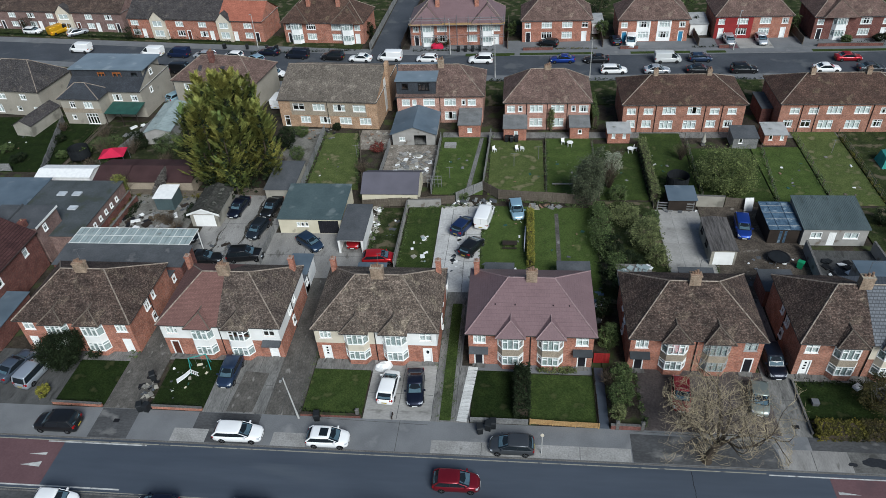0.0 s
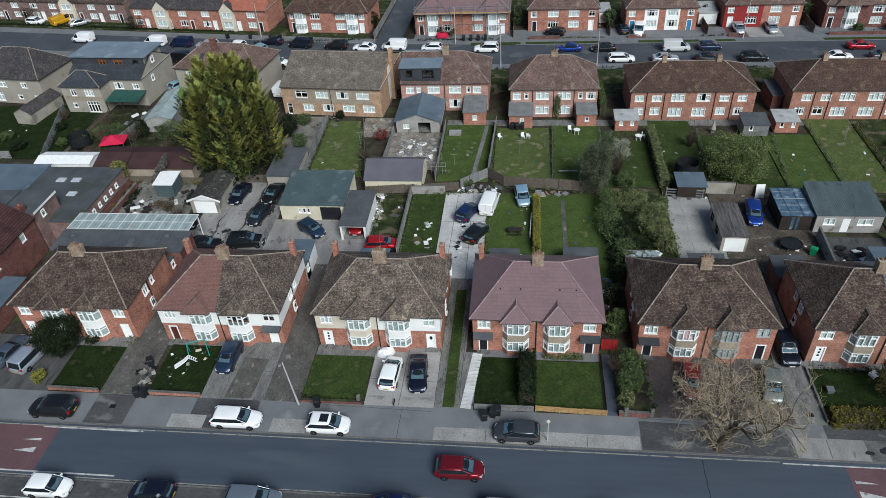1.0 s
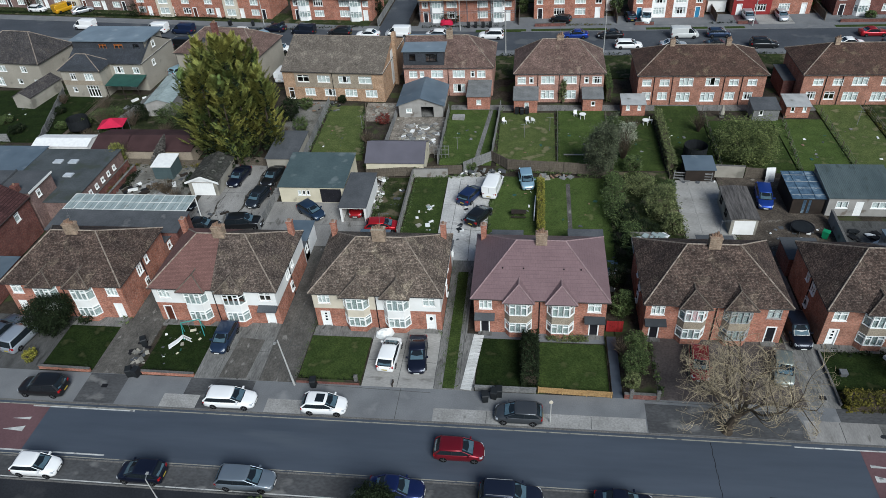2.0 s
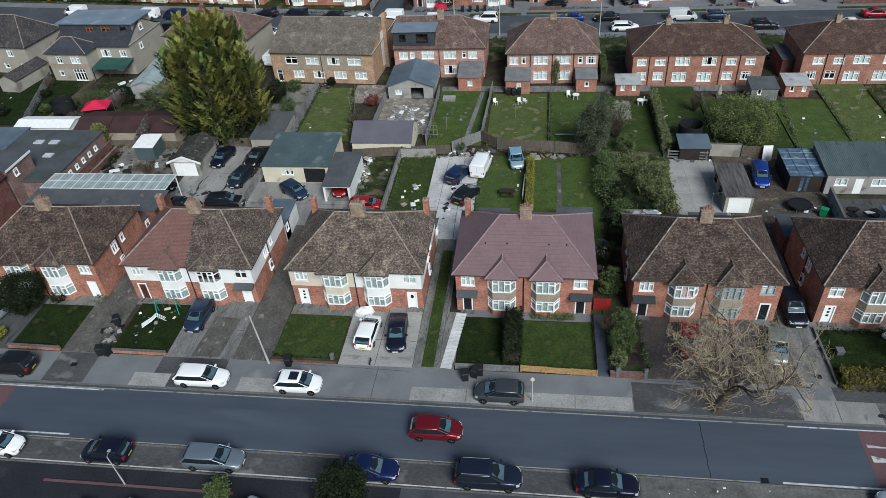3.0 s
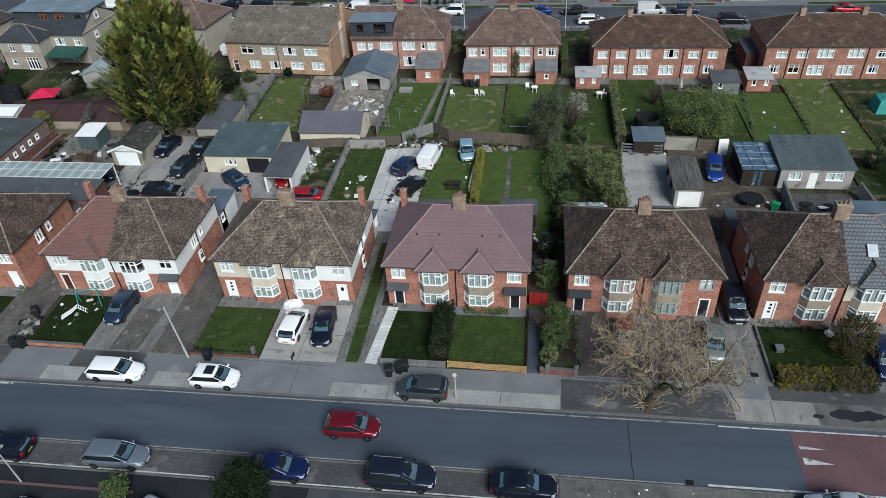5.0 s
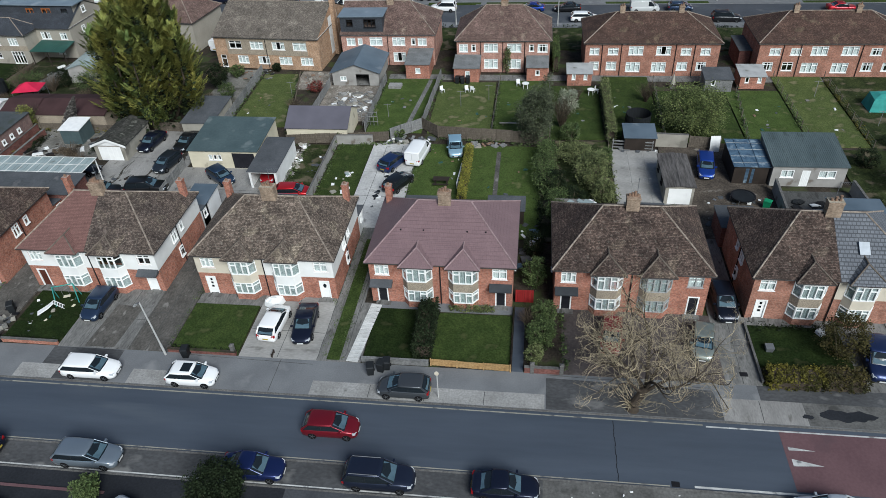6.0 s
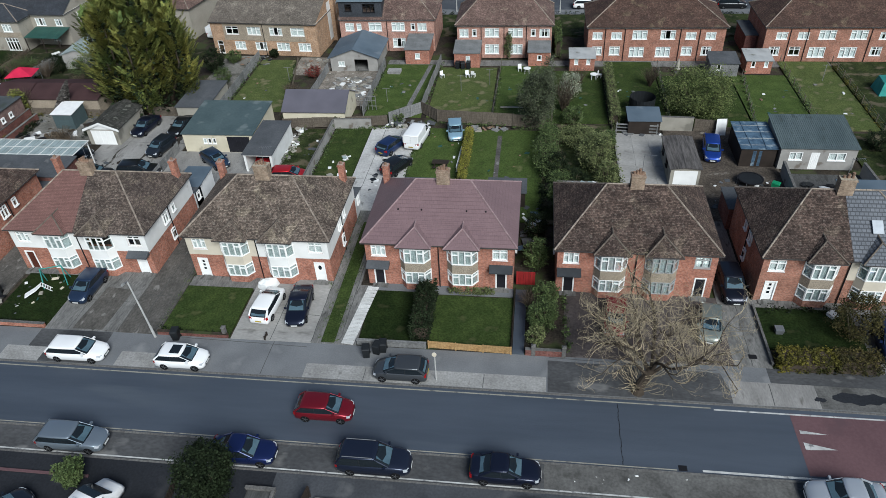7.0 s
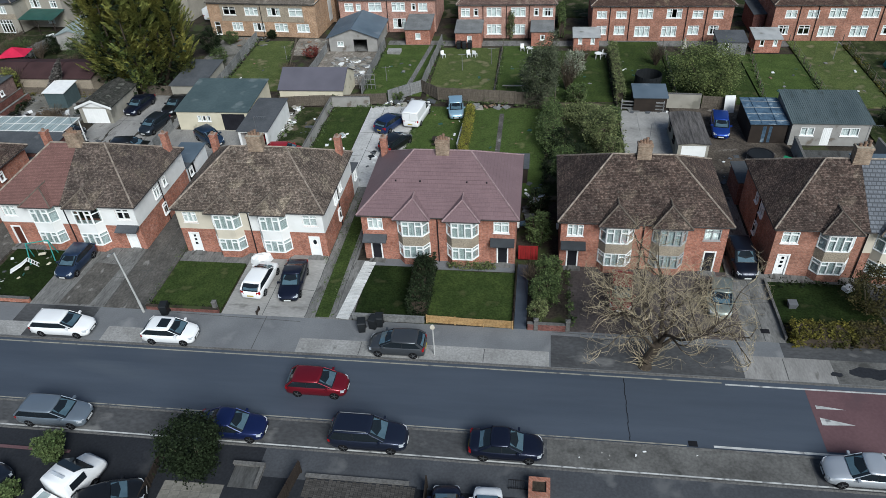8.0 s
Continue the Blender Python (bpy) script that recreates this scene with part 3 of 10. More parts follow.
def window_meshes(w, h, n, top, mat):
    key = (round(w, 2), round(h, 2), n, top, mat.name)
    if key not in WINDOWS:
        b, d = 0.075, 0.09
        xs = [0, b] + [w * i / n + o for i in range(1, n) for o in (-0.045, 0.045)] + [w - b, w]
        zs = [0, b, h * 0.68, h * 0.68 + 0.06, h - b, h]
        lit = [i for i in range(n) if top and (n < 3 or i % 2 == 0 or n == 4)]
        f = lattice(xs, zs, {(2 * i + 1, j) for i in range(n) for j in (1, 2, 3) if j != 2 or i not in lit}, -0.03, d)
        sill = Mesh().box(-0.06, -0.1, -0.06, w + 0.06, 0.05, -0.001)
        p = Mesh().box(b, 0.03, b, w - b, 0.045, h - b)
        c = Mesh()
        for a, e in ((0.03, w * 0.27), (w * 0.73, w - 0.03)):
            k = max(3, int((e - a) / 0.09))
            for i in range(k):
                xa, xb = a + (e - a) * i / k, a + (e - a) * (i + 1) / k
                c.face((xa, 0.09 + 0.03 * (i % 2), 0.02), (xb, 0.09 + 0.03 * ((i + 1) % 2), 0.02), (xb, 0.09 + 0.03 * ((i + 1) % 2), h - 0.02), (xa, 0.09 + 0.03 * (i % 2), h - 0.02))
        full = Mesh()
        k = max(4, int(w / 0.1))
        for i in range(k):
            xa, xb = w * i / k, w * (i + 1) / k
            full.face((xa, 0.09 + 0.03 * (i % 2), 0.02), (xb, 0.09 + 0.03 * ((i + 1) % 2), 0.02), (xb, 0.09 + 0.03 * ((i + 1) % 2), h - 0.02), (xa, 0.09 + 0.03 * (i % 2), h - 0.02))
        WINDOWS[key] = (f.data("window", mat), p.data("pane", GLASS), c.data("curtain", CURTAIN), full.data("curtain", CURTAIN), sill.data("sill", mat))
    return WINDOWS[key]


def window(parent, x, z, w, h, y=0.0, n=2, top=True, turn=0.0, mat=None, curtain=None, at=None):
    """A framed window; its lower left outer corner at (x, y, z), looking along -y turned by that many degrees."""
    f, p, c, full, sill = window_meshes(w, h, n, top, mat or UPVC)
    ob = part("window", f, None, parent, at=at or pose(x, y, z, 0, 0, turn))
    part("sill", sill, None, ob)
    pane = part("pane", p, None, ob)
    pane.visible_shadow = False
    curtain = random.choice((0, 1, 1, 2, 2, 2, 2, 2, 2)) if curtain is None else curtain
    if curtain:
        part("curtain", (c, full)[curtain - 1], None, ob)
    return ob


def slope(mesh, a, b, c, d, step=0.2):
    """A tiled roof plane from the eave a-b up to d-c (c above b), laid in lapped courses."""
    a, b, c, d = (Vector(p) for p in (a, b, c, d))
    nrm = (b - a).cross(d - a if (d - a).length > 0.01 else c - a).normalized()
    n = max(2, round(((c + d) / 2 - (a + b) / 2).length / step))
    up, k = nrm * step * 0.075, len(mesh.v)
    mesh.v += [tuple(a - nrm * 0.03), tuple(b - nrm * 0.03)]
    for i in range(n):
        s, t = i / n, (i + 1) / n
        mesh.v += [tuple(a.lerp(d, s) + up), tuple(b.lerp(c, s) + up), tuple(a.lerp(d, t)), tuple(b.lerp(c, t))]
    for i in range(2 * n):
        j = k + 2 * i
        mesh.f.append((j, j + 1, j + 3, j + 2))
    return mesh


def ridge_line(mesh, a, b, r=0.08):
    a, b = Vector(a), Vector(b)
    n = max(2, round((b - a).length / 0.45))
    for i in range(n):
        p, q = a.lerp(b, i / n), a.lerp(b, (i + 0.96) / n)
        mesh.tube(p, q, r, r * 0.86, 6)
    return mesh


def chimney(parent, x, y, z0, z1, w=0.9, d=0.55, pots=2, mat=None):
    m = Mesh().box(x - w / 2, y - d / 2, z0, x + w / 2, y + d / 2, z1 - 0.18)
    m.box(x - w / 2 - 0.05, y - d / 2 - 0.05, z1 - 0.18, x + w / 2 + 0.05, y + d / 2 + 0.05, z1 - 0.06)
    m.box(x - w / 2 - 0.02, y - d / 2 - 0.02, z1 - 0.06, x + w / 2 + 0.02, y + d / 2 + 0.02, z1)
    ob = part("chimney", m, mat or CHIMBRICK, parent)
    for i in range(pots):
        px = x + (i - (pots - 1) / 2) * (w * 0.8 / max(1, pots))
        h = 0.34 + 0.13 * ((i * 7) % 3 - 1)
        p = Mesh().tube((px, y, z1), (px, y, z1 + h * 0.85), 0.13, 0.1, 8).tube((px, y, z1 + h * 0.85), (px, y, z1 + h), 0.13, 0.13, 8)
        p.tube((px, y, z1 + h + 0.002), (px, y, z1 + h + 0.01), 0.085, 0.085, 8)
        part("chimney_pot", p, POT, ob, "terracotta chimney pot")
    return ob


def door(parent, x, z, w, h, y, mat, frame_mat=None, turn=0.0, lights=0):
    """A panelled door in a broad frame; lights: small panes (1: one arched pane, 4: four oblong ones)."""
    f = Mesh().box(0, -0.1, 0, 0.11, 0.1, h).box(w - 0.11, -0.1, 0, w, 0.1, h).box(0.11, -0.1, h - 0.12, w - 0.11, 0.1, h)
    ob = part("door_frame", f, frame_mat or UPVC, parent, at=pose(x, y, z, 0, 0, turn))
    d = Mesh().box(0.112, 0.0, 0, w - 0.112, 0.08, h - 0.122)
    for k in range(3):
        d.box(0.22, -0.015, 0.2 + k * 0.58, w - 0.22, 0.0, 0.6 + k * 0.58)
    part("door_leaf", d, mat, ob)
    if lights == 1:
        part("door_pane", Mesh().prism([(w / 2 + 0.16 * math.cos(i * 0.785), 1.45 + 0.25 * math.sin(i * 0.785)) for i in range(8)], -0.03, -0.016), DARKGLASS, ob, at=Matrix(((1, 0, 0, 0), (0, 0, 1, 0), (0, 1, 0, 0), (0, 0, 0, 1))))
    for i in range(lights if lights > 1 else 0):
        zz = (0.75, 1.15, 1.55, 1.55)[i]
        part("door_pane", Mesh().box(w / 2 - 0.13 + 0.02 * i, -0.03, zz, w / 2 + 0.1, -0.016, zz + 0.22), DARKGLASS, ob)
    return ob


def hip_roof(parent, x0, x1, y0, y1, eave, ridge, runl, runr, mats, split=None, ridge_mat=None, over=0.3, step=0.2, yr=None, gable=None):
    """A hipped or gabled roof (run 0) over the wall rectangle; the roof halves may differ either side of split."""
    X0, X1, Y0, Y1 = x0 - over * (runl > 0) - 0.08 * (runl == 0), x1 + over * (runr > 0) + 0.08 * (runr == 0), y0 - over, y1 + over
    ym = (Y0 + Y1) / 2 if yr is None else yr
    ra, rb = Vector((X0 + runl, ym, ridge)), Vector((X1 - runr, ym, ridge))
    A, B, C, D = Vector((X0, Y0, eave)), Vector((X1, Y0, eave)), Vector((X1, Y1, eave)), Vector((X0, Y1, eave))
    xs = split if split is not None else None
    planes = []
    if xs is None:
        planes += [(A, B, rb, ra, 0), (C, D, ra, rb, 0)]
    else:
        mid, midr, midb = Vector((xs, Y0, eave)), Vector((xs, ym, ridge)), Vector((xs, Y1, eave))
        planes += [(A, mid, midr, ra, 0), (midb, D, ra, midr, 0), (mid, B, rb, midr, 1), (C, midb, midr, rb, 1)]
    if runr:
        planes.append((B, C, rb, rb, 1 if len(mats) > 1 else 0))
    if runl:
        planes.append((D, A, ra, ra, 0))
    for p, q, r, o, k in planes:
        part("roof_slope", slope(Mesh(), p, q, r, o, step), mats[k], parent)
    r = Mesh()
    ridge_line(r, ra, rb)
    for e, top, run in ((A, ra, runl), (D, ra, runl), (B, rb, runr), (C, rb, runr)):
        if run:
            ridge_line(r, e + Vector((0, 0, 0.03)), top)
    part("ridge_tiles", r, ridge_mat or RIDGE, parent, "mortared ridge and hip tiles")
    # gutters, which also draw the thin eaves shadow
    g = Mesh()
    for p, q in ((A, B), (B, C), (C, D), (D, A)):
        o = Vector((0, 0, -0.07))
        g.tube(p + o, q + o, 0.05, 0.05, 6)
    part("gutter", g, EAVESBOX, parent, "gutter, dark to draw the eaves' shadow line")
    s = Mesh().box(X0 + 0.04, Y0 + 0.04, eave - 0.16, X1 - 0.04, Y1 - 0.04, eave - 0.03)
    if not runl or not runr:
        for gx, sgn in ((x0, 0), (x1, 1)):
            if (runl, runr)[sgn] == 0:
                xa, xb = (gx, gx + 0.25) if sgn == 0 else (gx - 0.25, gx)
                s2 = Mesh()
                s2.v = [(xa, y0, eave - 0.1), (xa, y1, eave - 0.1), (xa, ym, ridge - 0.12), (xb, y0, eave - 0.1), (xb, y1, eave - 0.1), (xb, ym, ridge - 0.12)]
                s2.f = [(0, 2, 1), (3, 4, 5), (0, 3, 5, 2), (1, 2, 5, 4), (0, 1, 4, 3)]
                part("gable_wall", s2, gable or BRICK, parent)
    part("soffit", s, UPVC, parent, "white painted eaves boards")
    return ra, rb


def bay(parent, xc, side, eave, panel, tiles, ridge_mat, upper, apex, wall, fm, bare=False):
    """A canted two-storey bay with its own small hipped roof."""
    w, f, d = 1.3, 0.82, 0.64       # half widths at the wall and in front, and depth
    def ring(k=0.0):
        return [(xc - w - k, 0.0), (xc - f - k * 0.6, -d - k), (xc + f + k * 0.6, -d - k), (xc + w + k, 0.0)]
    part("bay_plinth", Mesh().prism(ring(), 0, 0.72), BRICK if wall is None else wall, parent)
    part("bay_panel", Mesh().prism(ring(), 1.98, 2.92), panel, parent, "rendered bay panel")
    part("bay_head", Mesh().prism(ring(0.03), eave - 0.2, eave + 0.02), fm, parent)
    for z0, h in ((0.72, 1.26), (2.92, eave - 0.2 - 2.92)):
        ob = part("window", window_meshes(2 * f, h, 3, True, fm)[0], None, parent, at=pose(xc - f, -d, z0))
        pane = part("pane", window_meshes(2 * f, h, 3, True, fm)[1], None, ob)
        if not (bare and z0 > 2):
            part("curtain", window_meshes(2 * f, h, 3, True, fm)[3], None, ob)
        L = math.hypot(w - f, d)
        ang = math.degrees(math.atan2(d, w - f))
        for sx, at in ((-1, pose(xc - w, 0, z0, 0, 0, -ang)), (1, pose(xc + f, -d, z0, 0, 0, ang))):
            ob = part("window", window_meshes(L, h, 1, True, fm)[0], None, parent, at=at)
            part("pane", window_meshes(L, h, 1, True, fm)[1], None, ob)
            if not (bare and z0 > 2):
                part("curtain", window_meshes(L, h, 1, True, fm)[3], None, ob)
    o = 0.2
    e = eave + 0.02
    A, B = Vector((xc - w - o, -d - o, e)), Vector((xc + w + o, -d - o, e))
    top = Vector((xc, 0.6, apex))
    back = Vector((xc, 2.6, apex))
    A2, B2 = Vector((xc - w - o, 0.9, e)), Vector((xc + w + o, 0.9, e))
    for p, q, c, e in ((A, B, top, top), (A2, A, top, back), (B, B2, back, top)):
        part("bay_roof", slope(Mesh(), p, q, c, e, 0.33 if tiles is TILE_PLUM else 0.2), tiles, parent)
    r = Mesh()
    ridge_line(r, A + Vector((0, 0, 0.05)), top, 0.075), ridge_line(r, B + Vector((0, 0, 0.05)), top, 0.075), ridge_line(r, top, back, 0.075)
    part("ridge_tiles", r, ridge_mat, parent)
    part("gutter", Mesh().tube(A, B, 0.045), EAVESBOX, parent)


def semi(x0, x1, y0, depth, label, tiles, uppers=(None, None), panels=None, split=False, ridge_mat=None, eave=4.6, ridge=7.85, runs=(4.2, 4.2),
         doors=(None, None), chimneys=(), porches=(False, False), bayroof=None, wall=None, frames=(None, None), lights=(0, 0), bare=(False, False)):
    """A pair of two-storey semi-detached houses with bays, doors at the outer ends."""
    W = x1 - x0
    wall = wall or BRICK
    h = thing("house", pose(x0, y0, 0), label, "house", "semi-detached houses along the main road")
    half = W / 2
    holes = []
    bx = (half - 2.0, half + 2.0)
    dx = (0.55, W - 0.55 - 0.95)
    wx = (0.5, W - 0.5 - 1.25)
    for k in (0, 1):
        holes += [(dx[k], 0.0, dx[k] + 0.95, 2.1), (wx[k], 3.1, wx[k] + 1.25, 4.2)]
        holes += [(bx[k] - 1.1, 0.75, bx[k] + 1.1, 1.95), (bx[k] - 1.1, 2.95, bx[k] + 1.1, eave - 0.22)]
    m = Mesh()
    pierced(m, 0, W, 0, eave - 0.16, 0, 0.28, holes)
    part("front_wall", m, wall, h)
    for k in (0, 1):                         # upper storey rendered over the brick
        if uppers[k]:
            a, b = ((0, half) if k == 0 else (half, W))
            u = Mesh()
            pierced(u, a - 0.02 * (k == 0), b + 0.02 * (k == 1), 2.5, eave - 0.165, -0.03, -0.002, [o for o in holes if o[1] > 2.5])
            part("render_panel", u, uppers[k], h, "rendered upper storey")
    for sx in (0, W - 0.28):
        part("side_wall", Mesh().box(sx, 0.28, 0, sx + 0.28, depth - 0.28, eave - 0.16), wall, h)
    back = Mesh()
    bh = [(W * a, z, W * a + 1.3, z + 1.1) for a in (0.08, 0.3, 0.58, 0.8) for z in (0.9, 3.1)]
    pierced(back, 0, W, 0, eave - 0.16, depth - 0.28, depth, bh)
    part("back_wall", back, wall, h)
    for o in bh:
        window(h, o[2], o[1], o[2] - o[0], o[3] - o[1], depth, 2, True, 180)
    # inner walls and floors get the painted indoor gloom
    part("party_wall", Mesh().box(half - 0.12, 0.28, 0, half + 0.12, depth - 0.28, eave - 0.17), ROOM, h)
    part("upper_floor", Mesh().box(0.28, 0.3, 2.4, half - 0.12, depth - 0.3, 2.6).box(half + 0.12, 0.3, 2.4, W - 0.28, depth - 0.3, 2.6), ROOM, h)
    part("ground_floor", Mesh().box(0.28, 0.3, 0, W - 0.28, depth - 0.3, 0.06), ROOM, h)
    for k in (0, 1):
        if uppers[k]:                        # render returns along the flank
            x = -0.03 if k == 0 else W + 0.002
            u = Mesh()
            u.box(x, -0.03, 2.5, x + 0.028, depth, eave - 0.165)
            part("render_panel", u, uppers[k], h, "rendered flank")
    # flank windows
    for k, x in ((0, 0.0), (1, W)):
        for yy, zz, ww, hh in ((3.4, 3.0, 0.9, 1.2), (5.2, 3.2, 0.6, 0.9), (4.0, 0.9, 0.7, 1.1)):
            off = 0.1 if k == 1 else -0.1
            window(h, 0, 0, ww, hh, n=1 if ww < 0.8 else 2, at=pose(x + off, yy if k == 1 else yy + ww, zz, 0, 0, 90 if k == 1 else -90), curtain=2)
    for k in (0, 1):
        window(h, wx[k], 3.1, 1.25, 1.1, 0.05, 2 + (k + int(W * 10)) % 2, mat=frames[k], curtain=0 if bare[k] else 2)
        door(h, dx[k], 0.03, 0.95, 2.07, 0.06, doors[k] or UPVC, lights=lights[k])
        bay(h, bx[k], k, eave - 0.02, (panels or (PEBBLE, PEBBLE))[k], (bayroof or tiles)[k], ridge_mat or RIDGEDARK, None, eave + 1.18, wall, frames[k] or UPVC, bare[k])
        if porches[k]:
            c = Mesh()
            c.face((dx[k] - 0.5, -0.75, 2.3), (dx[k] + 1.45, -0.75, 2.3), (dx[k] + 1.45, -0.01, 2.6), (dx[k] - 0.5, -0.01, 2.6))
            c.face((dx[k] - 0.5, -0.75, 2.3), (dx[k] - 0.5, -0.01, 2.6), (dx[k] - 0.5, -0.01, 2.25), (dx[k] - 0.5, -0.75, 2.2))
            c.face((dx[k] + 1.45, -0.75, 2.3), (dx[k] + 1.45, -0.75, 2.2), (dx[k] + 1.45, -0.01, 2.25), (dx[k] + 1.45, -0.01, 2.6))
            c.face((dx[k] - 0.5, -0.75, 2.2), (dx[k] + 1.45, -0.75, 2.2), (dx[k] + 1.45, -0.75, 2.3), (dx[k] - 0.5, -0.75, 2.3))
            c.face((dx[k] - 0.5, -0.75, 2.2), (dx[k] - 0.5, -0.01, 2.25), (dx[k] + 1.45, -0.01, 2.25), (dx[k] + 1.45, -0.75, 2.2))
            part("porch_canopy", c, porches[k], h, "sloping porch canopy over the door")
        part("doorstep", Mesh().box(dx[k] - 0.2, -0.55, 0, dx[k] + 1.15, 0.06, 0.1), CONCRETE, h)
    p = Mesh().tube((half, -0.08, 0.0), (half, -0.08, eave - 0.1), 0.05)
    part("downpipe", p, GUTTER, h, "black downpipe")
    for x in (-0.07, W + 0.07):
        part("downpipe", Mesh().tube((x, 4.6, 0), (x, 4.6, eave - 0.1), 0.05), GUTTER, h, "black downpipe")
    hip_roof(h, 0, W, 0, depth, eave, ridge, runs[0], runs[1], tiles, half if split else None, ridge_mat, step=0.33 if tiles[0] is TILE_PLUM else 0.2)
    for cx, cy, z0, z1, cw, cd, pots in chimneys:
        chimney(h, cx, cy, z0, z1, cw, cd, pots, BRICK if cw < 0.6 else None)
    return h
# ---- ground, roads, pavements ----
g = Mesh()
g.face((-2500, -2000, -0.13), (2500, -2000, -0.13), (2500, 3000, -0.13), (-2500, 3000, -0.13))
solid("ground", g, SOIL, "bare and weedy ground under the streets", "ground", "structure")


def sheet(name, poly, z1, mat, label, category, z0=-0.125):
    return solid(name, Mesh().prism(poly, z0, z1), mat, label, category, "structure")


def plot(name, poly, mat, label, category, z=0.03):
    return sheet(name, poly, z, mat, label, category)


sheet("road", rect(-400, 33.85, 400, 39.62), -0.11, ASPHALT, "dark asphalt main road", "road")
sheet("pavement_north", rect(-400, 39.75, 400, 43.35), 0.0, PAVEMENT, "worn grey asphalt pavement", "pavement")
sheet("kerb_north", rect(-400, 39.62, 400, 39.75), -0.004, KERB, "grey concrete kerb stones", "kerb")
sheet("parking_lane", rect(-400, 31.6, 400, 33.7), -0.06, ASPHALT_OLD, "worn grey parking strip beside the road", "parking strip")
sheet("kerb_south", rect(-400, 33.7, 400, 33.85), -0.03, KERB, "low concrete kerb", "kerb")
sheet("pavement_south", rect(-400, 29.4, -8.0, 31.45), 0.0, PAVING_DARK, "dark asphalt pavement", "pavement")
sheet("pavement_south", rect(-8.0, 29.4, 400, 31.45), 0.0, PAVING_GREY, "grey asphalt pavement", "pavement")
sheet("kerb_parking", rect(-400, 31.45, 400, 31.6), 0.004, KERB, "concrete kerb stones", "kerb")
sheet("front_yards_south", rect(-400, 10, 400, 29.4), 0.0, PAVING_DARK, "dark paved forecourts", "forecourt")
# far road, bending gently
N = [(-400, 178), (-130, 144), (-74, 137.2), (-31, 132.2), (0, 130.6), (60, 130.6), (400, 134)]
for a in range(len(N) - 1):
    (xa, ya), (xb, yb) = N[a], N[a + 1]
    sheet("road_far", [(xa, ya - 9.2), (xb, yb - 9.2), (xb, yb), (xa, ya)], -0.11, ASPHALT_FAR, "grey residential road", "road")
    sheet("pavement_far", [(xa, ya), (xb, yb), (xb, yb + 2.4), (xa, ya + 2.4)], 0.0, PAVEMENT, "grey pavement", "pavement")
    sheet("pavement_far", [(xa, ya - 11.4), (xb, yb - 11.4), (xb, yb - 9.2), (xa, ya - 9.2)], 0.0, PAVEMENT, "grey pavement", "pavement")
# ---- the houses along the main road ----
YF, DEP = 50.95, 9.6
semi(-54.6, -41.8, YF, DEP, "red brick semi-detached pair with weathered brown hipped roof", (TILE_DARK, TILE_DARK), panels=(WHITE, WHITE), doors=(UPVC, UPVC),
     chimneys=[(6.4, 4.7, 7.2, 8.9, 1.3, 0.7, 4)])
semi(-38.4, -25.5, YF, DEP, "semi-detached pair with white upper storey, half red and half brown roof", (TILE_RED, TILE_BROWN), (WHITE, WHITE), (WHITE, WHITE), True,
     doors=(BROWNDOOR, UPVC), bare=(False, True), porches=(False, FELT), chimneys=[(6.4, 4.7, 7.2, 8.9, 1.2, 0.75, 4), (0.4, 8.6, 4.6, 6.9, 0.55, 0.6, 1), (12.4, 8.6, 4.6, 6.9, 0.55, 0.6, 1)])
semi(-21.7, -9.0, YF, DEP, "semi-detached pair, cream and white upper storeys, weathered brown roof", (TILE_MOSSY, TILE_MOSSY), (CREAM, WHITE), (CREAM, WHITE),
     doors=(UPVC, UPVC), lights=(4, 1), chimneys=[(6.3, 4.7, 7.2, 9.0, 1.3, 0.75, 4), (0.5, 8.6, 4.6, 6.9, 0.55, 0.6, 1), (12.2, 8.6, 4.6, 6.9, 0.55, 0.6, 1)])
plum = semi(-5.75, 6.75, YF, DEP, "red brick semi-detached pair with new plum tiled roof", (TILE_PLUM, TILE_PLUM), ridge_mat=RIDGEPLUM, doors=(DARKDOOR, DARKDOOR),
     porches=(FELT, AWNING), chimneys=[(6.3, 4.7, 7.2, 8.9, 1.1, 0.7, 4), (0.45, 8.6, 4.6, 6.9, 0.55, 0.6, 1)])
semi(10.3, 22.9, YF, DEP, "red brick semi-detached pair with weathered dark brown roof", (TILE_DARK, TILE_DARK), doors=(DARKDOOR, DARKDOOR),
     porches=(AWNING, False), frames=(None, PALESHEET), chimneys=[(6.3, 4.7, 7.2, 8.9, 1.1, 0.7, 4)])
grey = semi(26.3, 39.1, YF, DEP, "red brick semi-detached pair, half weathered brown and half grey tiled roof", (TILE_DARK, TILE_GREY), (None, CREAM), (PEBBLE, CREAM), True,
     doors=(UPVC, UPVC), lights=(4, 0), chimneys=[(6.3, 4.7, 7.2, 9.0, 1.2, 0.75, 3)], wall=BRICK2)
for x, y in ((2.6, 2.3), (4.6, 2.3), (8.4, 2.3), (10.0, 2.3)):
    part("roof_vent", Mesh().box(x, y, 6.22, x + 0.12, y + 0.12, 6.38), GUTTER, plum, "small dark roof vent")
part("skylight", Mesh().box(0, -0.02, 0, 0.8, 0.06, 1.1), HEADLAMP, grey, "white-framed skylight", at=pose(8.0, 1.55, 5.95, -55))
